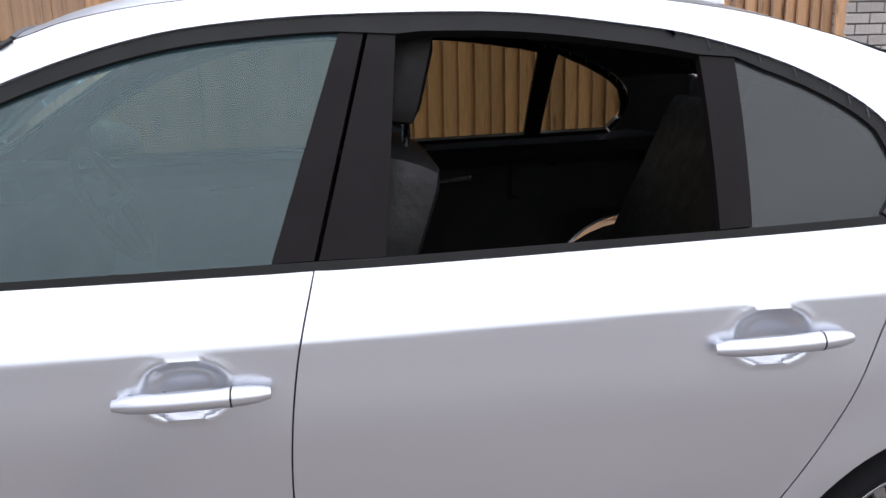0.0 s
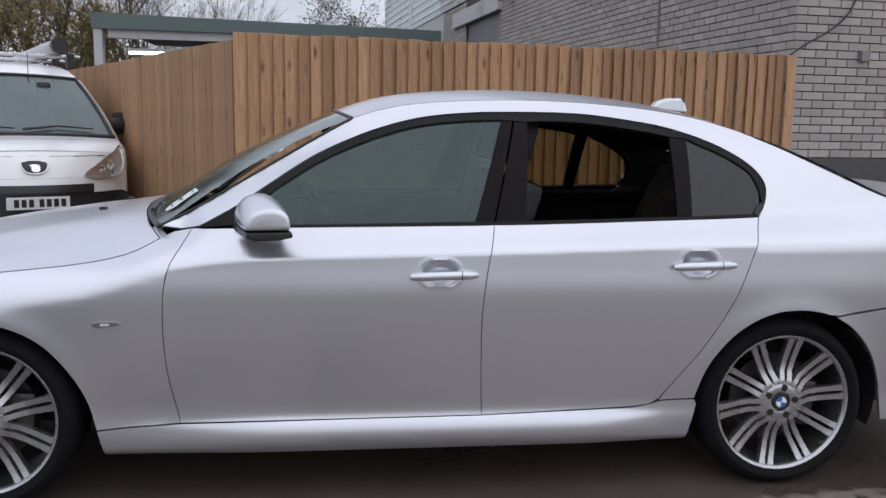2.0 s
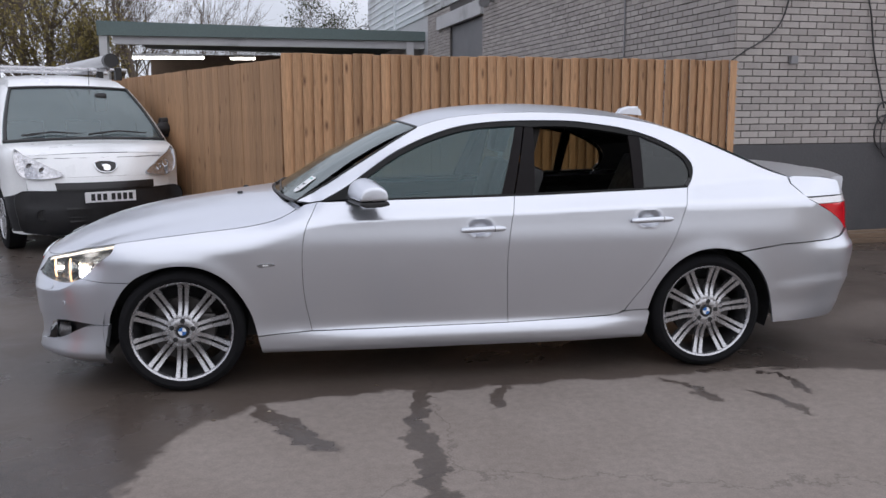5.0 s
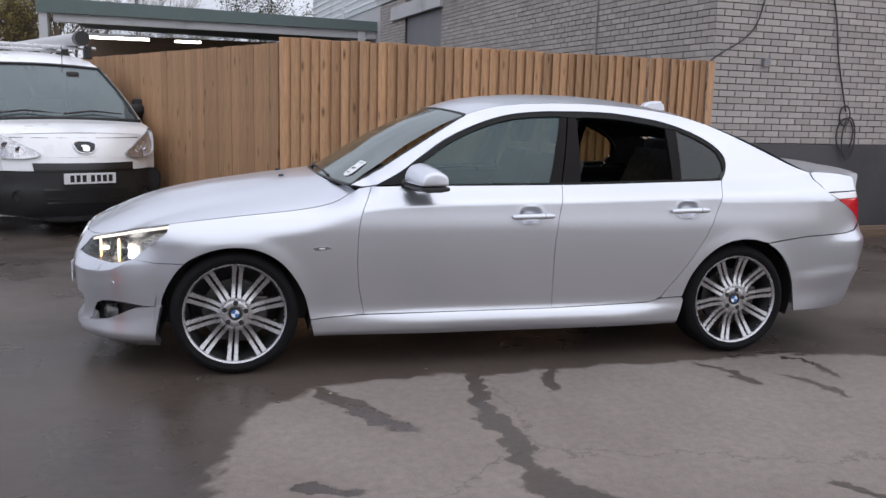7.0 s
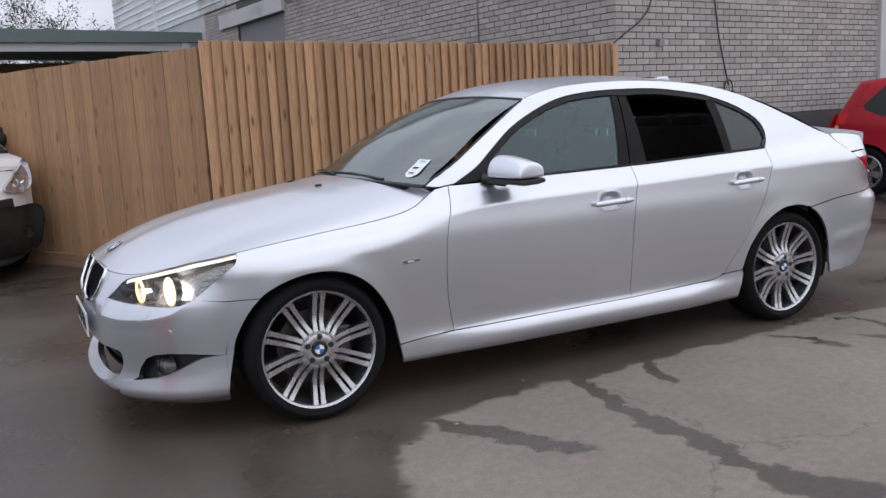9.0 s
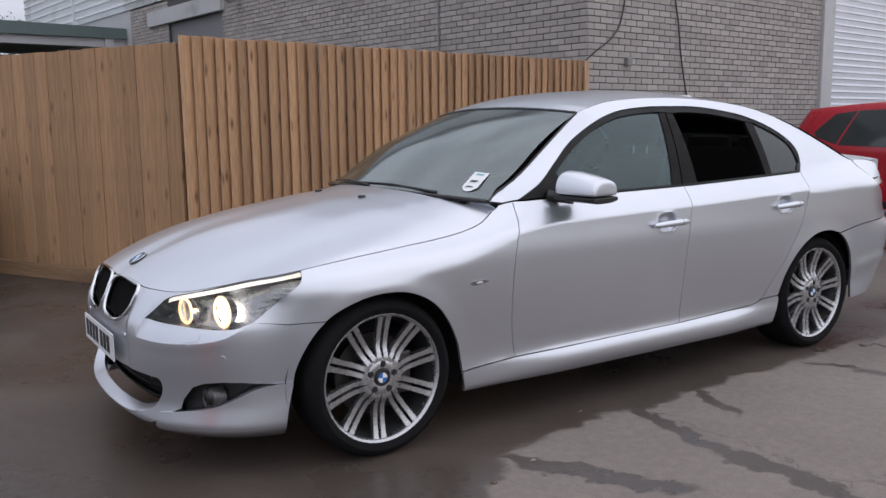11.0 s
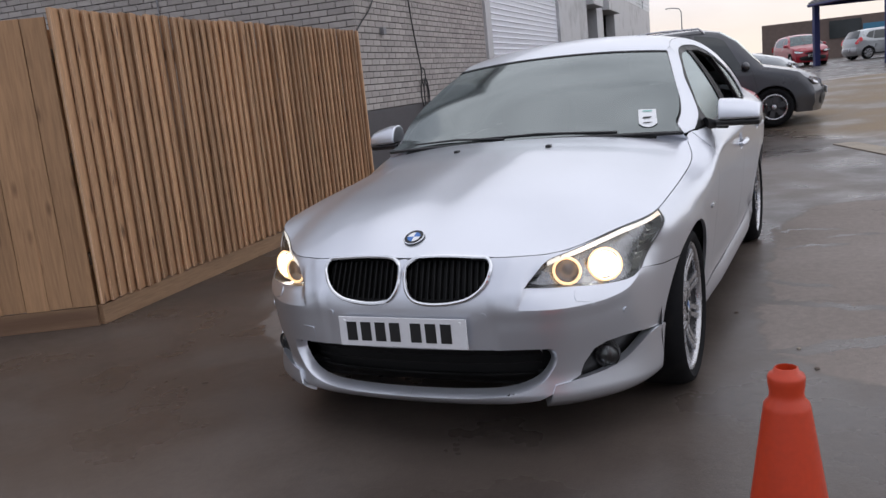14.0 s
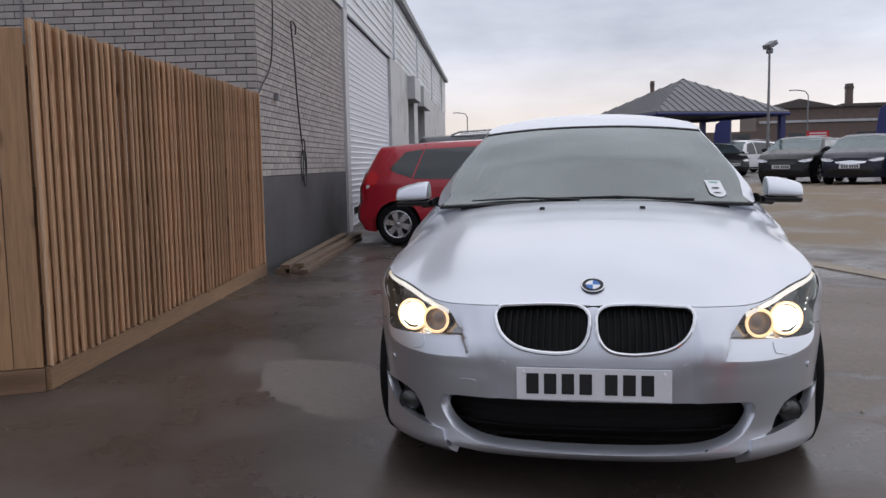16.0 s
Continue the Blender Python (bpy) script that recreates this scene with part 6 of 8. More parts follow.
    part("headlining", bm, CABIN, car, smooth=True)
    bl_, br_ = both_sides(BACK_EDGE)
    boot_front = arc_between(bl_(1), br_(1), 0.06, 0.035, 2.2)
    bm = coons(rear_top, boot_front, bl_, br_, lambda u, v: (0, 0, 0.012 * math.sin(math.pi * v)), 20, 14)
    g = part("rear_screen", bm, GLASS_SCREEN, car, smooth=True)
    g.visible_shadow = False
    dl, dr = both_sides(edge_line(3.41, 3.80, 8))
    boot_back = arc_between(dl(1), dr(1), 0.07, 0.030, 3.0)
    bm = coons(boot_front, boot_back, dl, dr, lambda u, v: (0, 0, 0.022 * max(1 - abs(2 * u - 1) ** 3, 0) * math.sin(math.pi * v) + 0.010 * v * v), 24, 14)
    rim(bm, 0.02)
    lid = part("boot_lid", bm, PAINT, car, "silver boot lid with lip spoiler", smooth=True, sharp=50)
    bm = bmesh.new()
    sp_pts = [boot_back(t / 20) for t in range(21)]
    r0 = [[bm.verts.new(Vector(p) + Vector(d)) for p in sp_pts] for d in ((-0.13, 0, 0.010), (0.0, 0, 0.026), (0.03, 0, 0.024), (0.036, 0, 0.010), (0.03, 0, -0.07))]
    for a, b in zip(r0, r0[1:]):
        for k in range(20):
            bm.faces.new((a[k], a[k + 1], b[k + 1], b[k]))
    bm.faces.new([r[0] for r in r0])
    bm.faces.new([r[-1] for r in r0][::-1])
    bmesh.ops.recalc_face_normals(bm, faces=bm.faces)
    part("lip_spoiler", bm, PAINT, lid, smooth=True, sharp=50)
    # aerial fin
    bm = bmesh.new()
    prof = [(2.635, 1.440), (2.655, 1.468), (2.70, 1.483), (2.765, 1.484), (2.785, 1.476), (2.80, 1.425)]
    n = len(prof)
    rows = [[bm.verts.new((x, y * w, z)) for x, z in prof] for y, w in ((-0.032, 1), (0.032, 1))]
    for k in range(n - 1):
        bm.faces.new((rows[0][k], rows[0][k + 1], rows[1][k + 1], rows[1][k]))
    bm.faces.new(rows[0])
    bm.faces.new(rows[1][::-1])
    bmesh.ops.recalc_face_normals(bm, faces=bm.faces)
    bmesh.ops.bevel(bm, geom=[e for e in bm.edges if e.calc_face_angle(0) > 0.7], offset=0.012, segments=3, affect="EDGES")
    part("aerial_fin", bm, PAINT, car, "small silver aerial fin", smooth=True, sharp=50)
    # wipers
    for y0, y1, x0 in ((0.06, 0.60, 0.0), (-0.49, 0.26, 0.0)):
        bm = bmesh.new()
        a, b = Vector(low(0.5 + y0 / 1.55)) + Vector((0.005, 0, 0.014)), Vector(low(0.5 + y1 / 1.55)) + Vector((0.014, 0, 0.022))
        tube(bm, [a, (a + b) / 2 + Vector((-0.006, 0, 0.012)), b], [0.007, 0.006, 0.004], 6)
        part("wiper", bm, BLACK_TRIM, car, smooth=True)
    # paper permit on the screen's inner side
    def on_screen(u, v):
        p, q = Vector(low(u)), Vector(top(u))
        return p.lerp(q, v) + Vector((-0.004 - 0.02 * math.sin(math.pi * v), 0, 0.025 * math.sin(math.pi * v) - 0.004))
    bm = bmesh.new()
    fill(bm, [(0.066, 0.105), (0.066, 0.24), (0.120, 0.24), (0.120, 0.105), (0.108, 0.078), (0.093, 0.068), (0.078, 0.078)], on_screen, 0.02, 0.04)
    st = part("permit_sticker", bm, WHITE, car, "white paper permit behind windscreen")
    for v0, v1 in ((0.215, 0.228), (0.150, 0.166), (0.105, 0.114)):
        bm = bmesh.new()
        fill(bm, [(0.078 if v0 > 0.2 else 0.088, v0), (0.108, v0), (0.104, v1), (0.078, v1)], lambda u, v: on_screen(u, v) + Vector((-0.003, 0, 0.0015)), 0.02, 0.02)
        part("print_bar", bm, STICKER_GREEN if v0 > 0.2 else PLATE_BLACK, st)
    build_wheels(car)
    build_cabin(car)
    # floor pan
    bm = bmesh.new()
    box(bm, 0.42, 2.5, -0.80, 0.80, 0.19, 0.24)
    box(bm, -0.7, 3.8, -0.54, 0.54, 0.21, 0.27)
    part("floor_pan", bm, BLACK_TRIM, car)
    bm = bmesh.new()
    tube(bm, [(2.9, -0.35, 0.22), (3.5, -0.42, 0.27), (3.86, -0.45, 0.29)], 0.035, 10)
    part("exhaust", bm, ALLOY_DARK, car, smooth=True)
    return car


def cushion(bm, x0, x1, y0, y1, z0, z1, m=None, bevel=0.05):
    return box(bm, x0, x1, y0, y1, z0, z1, m, bevel)


def build_cabin(car):
    for y in (-0.37, 0.37):
        bm = bmesh.new()
        cushion(bm, 1.25, 1.78, y - 0.25, y + 0.25, 0.42, 0.60)
        cushion(bm, -0.07, 0.07, y - 0.24, y + 0.24, 0.0, 0.62, Matrix.Translation((1.76, 0, 0.55)) @ Matrix.Rotation(radians(18), 4, "Y"))
        seat = part("front_seat", bm, SEAT, car, "black leather seat", smooth=True)
        bm = bmesh.new()
        cushion(bm, -0.05, 0.05, y - 0.13, y + 0.13, 0.66, 0.86, Matrix.Translation((1.76, 0, 0.55)) @ Matrix.Rotation(radians(14), 4, "Y"), 0.04)
        part("headrest", bm, SEAT, seat, smooth=True)
        for dy in (-0.05, 0.05):
            bm = bmesh.new()
            tube(bm, [(1.95, y + dy, 1.10), (1.955, y + dy, 1.24)], 0.006, 6)
            part("headrest_rod", bm, CHROME, seat)
    bm = bmesh.new()
    cushion(bm, 2.15, 2.72, -0.66, 0.66, 0.40, 0.62)
    cushion(bm, -0.08, 0.08, -0.64, 0.64, 0.0, 0.68, Matrix.Translation((2.72, 0, 0.52)) @ Matrix.Rotation(radians(24), 4, "Y"))
    bench = part("rear_bench", bm, SEAT, car, "black leather rear bench", smooth=True)
    for y in (-0.40, 0.0, 0.40):
        bm = bmesh.new()
        cushion(bm, 2.94, 3.05, y - 0.15, y + 0.15, 1.08, 1.225, None, 0.035)
        part("headrest", bm, SEAT, bench, smooth=True)
    bm = bmesh.new()
    box(bm, 2.9, 3.42, -0.62, 0.62, 1.00, 1.05)
    part("parcel_shelf", bm, CABIN, car)
    bm = bmesh.new()
    cushion(bm, 0.62, 1.05, -0.72, 0.72, 0.62, 0.955, None, 0.06)
    cushion(bm, 0.72, 0.98, 0.16, 0.60, 0.90, 1.02, None, 0.05)
    part("dashboard", bm, CABIN, car, smooth=True)
    bm = bmesh.new()
    m = Matrix.Translation((1.14, 0.38, 0.90)) @ Matrix.Rotation(radians(62), 4, "Y")
    tube(bm, [m @ Vector((0.18 * math.cos(radians(12 * k)), 0.18 * math.sin(radians(12 * k)), 0)) for k in range(30)], 0.015, 8, closed=True)
    tube(bm, [m @ Vector((0, -0.18, 0)), m @ Vector((0, 0.18, 0))], 0.02, 8)
    tube(bm, [m @ Vector((0, 0, 0)), m @ Vector((0.18, 0, 0))], 0.018, 8)
    part("steering_wheel", bm, CABIN, car, smooth=True)
    bm = bmesh.new()
    cushion(bm, 1.14, 1.18, -0.115, 0.115, 1.305, 1.365, None, 0.018)
    part("rear_view_mirror", bm, CABIN, car, smooth=True)
    for sgn in (-1, 1):
        bm = bmesh.new()
        fill(bm, [(0.75, 0.30), (0.80, 0.965), (2.72, 1.0), (3.35, 1.03), (3.35, 0.73), (2.56, 0.73), (2.45, 0.40), (2.3, 0.3)], skin(sgn, -0.075), 0.06, 0.06, flip=sgn > 0)
        trim = part("door_trim", bm, CABIN, car, smooth=True)
        for x in (1.35, 2.1):
            bm = bmesh.new()
            tube(bm, [(x, sgn * 0.80, 0.86), (x + 0.16, sgn * 0.79, 0.875)], 0.008, 6)
            part("inner_handle", bm, CHROME, trim)


HERO = build_hero()


# ---- other vehicles: a profile, a width law and outlines laid on it ----
def car_paint(name, base, metal=0.0):
    dull = max(base) < 0.05
    return mat(name, base, 0.3, metal=metal, vary=0.05, scale=3, fine=60, coat=0.15 if dull else 0.6, rough_vary=0.04, spec=0.3 if dull else 0.5)


PAINT_WHITE = car_paint("van_white", (0.80, 0.81, 0.82))
PAINT_RED = car_paint("hatch_red", (0.40, 0.006, 0.022))
PAINT_GREY = car_paint("dark_grey_metal", (0.06, 0.062, 0.07), 0.5)
PAINT_BLACK = car_paint("black_gloss", (0.010, 0.010, 0.012))
PAINT_NAVY = car_paint("navy_gloss", (0.012, 0.014, 0.028))
PAINT_SILVER = car_paint("light_silver", (0.42, 0.44, 0.45), 0.5)
PLASTIC = mat("grey_plastic", (0.016, 0.016, 0.018), 0.6, vary=0.2, scale=8, bump=0.1)
GLASS_CAR = glass("car_glass", (0.6, 0.85, 0.88), 0.75, 0.0, 1.7, 0.42, (0.15, 0.20, 0.22))
LENS_CAR = mat("lamp_clear", (0.55, 0.55, 0.57), 0.12, metal=0.75, vary=0.45, scale=18, coat=0.5)


class Shape:
    """Local car frame: x from nose (low) to tail, y across, z up."""

    def __init__(self, profile, width, taper=(0.10, 0.10), belt=0.95, lean=0.30, bow=(0.16, 0.10)):
        self.profile, self.width, self.belt, self.lean, self.bow = profile, width, belt, lean, bow
        self.x0, self.x1 = min(p[0] for p in profile), max(p[0] for p in profile)
        self.taper = taper
        tops = {}
        for (xa, za), (xb, zb) in zip(profile, profile[1:]):
            for k in range(9):
                x = xa + (xb - xa) * k / 8
                tops[round(x, 3)] = max(tops.get(round(x, 3), 0), za + (zb - za) * k / 8)
        self.keys = sorted(tops)
        self.tops = tops

    def top(self, x):
        k = self.keys
        if x <= k[0]:
            return self.tops[k[0]]
        for a, b in zip(k, k[1:]):
            if a <= x <= b:
                t = (x - a) / max(b - a, 1e-6)
                return self.tops[a] + (self.tops[b] - self.tops[a]) * t
        return self.tops[k[-1]]

    def half(self, x, z):
        w = self.width / 2
        w *= 1 - self.taper[0] * (1 - ease(x, self.x0, self.x0 + 0.9)) ** 2 - self.taper[1] * ease(x, self.x1 - 0.9, self.x1) ** 2
        w -= 0.05 * max(0.45 - z, 0) / 0.3
        if z > self.belt:
            h = z - self.belt
            w -= self.lean * h + 0.25 * h * h
        d = max(self.top(x) - z, 0.0)
        return w - 0.05 * math.exp(-d / 0.035)

    def shift(self, x):
        return self.bow[0] * (1 - ease(x, self.x0, self.x0 + 0.55)) - self.bow[1] * ease(x, self.x1 - 0.45, self.x1)

    def flank(self, sgn, off=0.0):
        def f(x, z):
            return Vector((x + self.shift(x), sgn * (self.half(x, z) + off), z))
        return f

    def cross(self, p, q, crown=0.03, off=0.0, nrm=(0, 1)):
        """Place across the car at profile point p; q from -1 to 1."""
        x, z = p
        k = abs(q) ** 2.4
        c = crown * (1 - q * q)
        return Vector((x + self.shift(x) * k + nrm[0] * (c + off), q * self.half(x, z), z + nrm[1] * (c + off)))

    def end_map(self, tail=False, off=0.0):
        """(y, z) on the nose or tail face."""
        pts = self.profile

        def f(y, z):
            best = None
            for (xa, za), (xb, zb) in zip(pts, pts[1:]):
                if min(za, zb) - 1e-6 <= z <= max(za, zb) + 1e-6 and abs(zb - za) > 1e-6:
                    x = xa + (xb - xa) * (z - za) / (zb - za)
                    if best is None or (x > best if tail else x < best):
                        best = x
            if best is None:
                best = self.x1 if tail else self.x0
            w = self.half(best, z)
            q = min(max(y / w, -1), 1)
            x = best + self.shift(best) * abs(q) ** 2.4 + (1 if tail else -1) * (0.03 * (1 - q * q) + off)
            return Vector((x, y, z))
        return f


def strip(shape, pts, crown, n=14):
    bm = bmesh.new()
    fine = []
    for a, b in zip(pts, pts[1:]):
        k = max(1, int(math.dist(a, b) / 0.12))
        fine += [(a[0] + (b[0] - a[0]) * i / k, a[1] + (b[1] - a[1]) * i / k) for i in range(k)]
    fine.append(pts[-1])
    rows = []
    for i, p in enumerate(fine):
        a, b = fine[max(i - 1, 0)], fine[min(i + 1, len(fine) - 1)]
        dx, dz = b[0] - a[0], b[1] - a[1]
        k = math.hypot(dx, dz)
        rows.append([bm.verts.new(shape.cross(p, -1 + 2 * j / n, crown, 0, (-dz / k, dx / k))) for j in range(n + 1)])
    for a, b in zip(rows, rows[1:]):
        for j in range(n):
            bm.faces.new((a[j], b[j], b[j + 1], a[j + 1]))
    return bm


def plain_wheel(car, x, y, r, sgn, rim_mat, spokes=5):
    w = new("wheel")
    w.parent = car
    w.matrix_basis = pose(x, y, r, 0, 11 * x, 0 if sgn < 0 else 180)
    k = r / 0.31
    bm = bmesh.new()
    lathe(bm, [(0.205 * k, 0.0), (0.22 * k, -0.012), (0.27 * k, -0.016), (0.302 * k, 0.004), (0.31 * k, 0.03), (0.31 * k, 0.17), (0.25 * k, 0.19)], 32, "y")
    part("tyre", bm, TYRE, w, smooth=True)
    bm = bmesh.new()
    lathe(bm, [(0.0, 0.02), (0.04 * k, 0.015), (0.06 * k, 0.03), (0.185 * k, 0.05), (0.19 * k, 0.0), (0.21 * k, -0.006), (0.212 * k, 0.02)], 32, "y")
    part("wheel_dish", bm, BLACK_TRIM, w, smooth=True)
    bm = bmesh.new()
    lathe(bm, [(0.183 * k, 0.01), (0.186 * k, -0.008), (0.200 * k, -0.014), (0.211 * k, -0.010), (0.213 * k, 0.01), (0.183 * k, 0.01)], 32, "y")
    part("rim", bm, ALLOY, w, smooth=True)
    bm = bmesh.new()
    lathe(bm, [(0.0, -0.010), (0.035 * k, -0.008), (0.055 * k, 0.006), (0.056 * k, 0.02)], 20, "y")
    part("hub_cap", bm, ALLOY, w, smooth=True)
    for i in range(spokes):
        bm = bmesh.new()
        a = 2 * math.pi * i / spokes
        m = Matrix.Rotation(a, 4, "Y")
        prism(bm, [(0.02, -0.05 * k), (0.08 * k, -0.034 * k), (0.20 * k, -0.050 * k), (0.20 * k, 0.050 * k), (0.08 * k, 0.034 * k), (0.02, 0.05 * k)], -0.004, 0.02, "y", m)
        part("spoke", bm, rim_mat, w)


def build_car(name, label, category, shape, m, paint, segs, side_poly, windows, wheels, r=0.31, rim_mat=None, lamps=(), tail=(), plate=None, group="", handles=(), spokes=6, extra=None):
    car = thing(name, label, category, m, group)
    for nm, pts, mt, crown in segs:
        ob = part(nm, strip(shape, pts, crown), mt, car, smooth=True, sharp=40)
        if mt is GLASS_CAR:
            ob.visible_shadow = False
    for sgn in (-1, 1):
        bm = bmesh.new()
        fill(bm, side_poly, shape.flank(sgn), 0.06, 0.05, flip=sgn > 0)
        part("body_side", bm, paint, car, smooth=True, sharp=50)
        for w in windows:
            bm = bmesh.new()
            fill(bm, w, shape.flank(sgn, 0.004), 0.08, 0.06, flip=sgn > 0)
            rim(bm, 0.006)
            part("side_window", bm, BLACK_TRIM if w is windows[-1] and len(windows) > 3 else GLASS_DARK, car, smooth=True)
        for wx in wheels:
            plain_wheel(car, wx, sgn * (shape.width / 2 - 0.03), r, sgn, rim_mat or ALLOY, spokes)
            bm = bmesh.new()
            n = 16
            rg = [[bm.verts.new((wx + (r + 0.05) * math.cos(radians(-10 + 200 * k / n)), sgn * d, r + (r + 0.05) * math.sin(radians(-10 + 200 * k / n)))) for k in range(n + 1)] for d in (shape.width / 2 - 0.35, shape.width / 2 - 0.03)]
            for k in range(n):
                bm.faces.new((rg[0][k], rg[0][k + 1], rg[1][k + 1], rg[1][k]))
            bm.faces.new(rg[0])
            part("wheel_housing", bm, BLACK, car)
        for hx, hz in handles:
            bm = bmesh.new()
            tube(bm, [shape.flank(sgn, 0.0)(hx, hz), shape.flank(sgn, 0.03)(hx + 0.03, hz), shape.flank(sgn, 0.03)(hx + 0.15, hz + 0.004), shape.flank(sgn, 0.0)(hx + 0.18, hz + 0.004)], 0.012, 6)
            part("handle", bm, paint, car, smooth=True)
        # door mirror
        bm = bmesh.new()
        wx, wz = windows[0][0]
        c = shape.flank(sgn, 0.09)(wx + 0.04, wz + 0.06)
        bmesh.ops.create_uvsphere(bm, u_segments=14, v_segments=10, radius=1, matrix=Matrix.Translation(c) @ Matrix.Diagonal((0.07, 0.11, 0.075, 1)))
        part("door_mirror", bm, paint if category != "van" else PLASTIC, car, smooth=True)
        for nm, poly, mt in lamps:
            bm = bmesh.new()
            fill(bm, [(sgn * a, b) for a, b in poly], shape.end_map(False, 0.012), 0.05, 0.05)
            rim(bm, 0.03)
            part(nm, bm, mt, car, smooth=True)
        for nm, poly, mt in tail:
            bm = bmesh.new()
            fill(bm, [(sgn * a, b) for a, b in poly], shape.end_map(True, 0.012), 0.05, 0.05)
            part(nm, bm, mt, car, smooth=True)
    if plate:
        z, mt = plate
        for tl in (False, True):
            bm = bmesh.new()
            c = shape.end_map(tl, 0.03)(0.0, z)
            d = 0.012 if tl else -0.012
            box(bm, min(c.x, c.x + d), max(c.x, c.x + d), -0.26, 0.26, z - 0.055, z + 0.055, bevel=0.003)
            pl = part("number_plate", bm, mt, car, "number plate with dark bars")
            for y in (-0.205, -0.145, -0.085, -0.025, 0.06, 0.12, 0.18):
                bm = bmesh.new()
                e = c.x + d * 1.15
                box(bm, min(e, c.x), max(e, c.x), y - 0.02, y + 0.02, z - 0.035, z + 0.035)
                part("bar", bm, PLATE_BLACK, pl)
    if extra:
        extra(car, shape)
    bm = bmesh.new()
    box(bm, shape.x0 + 0.35, shape.x1 - 0.3, -shape.width / 2 + 0.34, shape.width / 2 - 0.34, 0.2, 0.6)
    part("underbody", bm, BLACK, car)
    bm = bmesh.new()
    xm = (shape.x0 + shape.x1) / 2
    box(bm, xm - 0.5, xm + 1.0, -shape.width / 2 + 0.2, shape.width / 2 - 0.2, 0.6, shape.belt - 0.05)
    for y in (-0.35, 0.35):
        box(bm, xm + 0.02, xm + 0.16, y - 0.22, y + 0.22, 0.8, shape.belt + 0.28, None, 0.04)
    part("cabin", bm, CABIN, car)
    return car


GLASS_DARK = mat("dark_side_glass", (0.025, 0.032, 0.033), 0.06, vary=0.2, scale=3, coat=0.4, rough_vary=0.02)


def arches(poly_bottom, wheels, r, z0):
    """The lower edge of a body side from tail to nose with round wheel openings."""
    pts = [poly_bottom[0]]
    for wx in sorted(wheels, reverse=True):
        R = r + 0.045
        a0 = math.asin(max((z0 - r) / R, -0.9))
        pts += [(wx + R * math.cos(a), r + R * math.sin(a)) for a in (a0 + (math.pi - 2 * a0) * k / 14 for k in range(15))]
    pts.append(poly_bottom[1])
    return pts


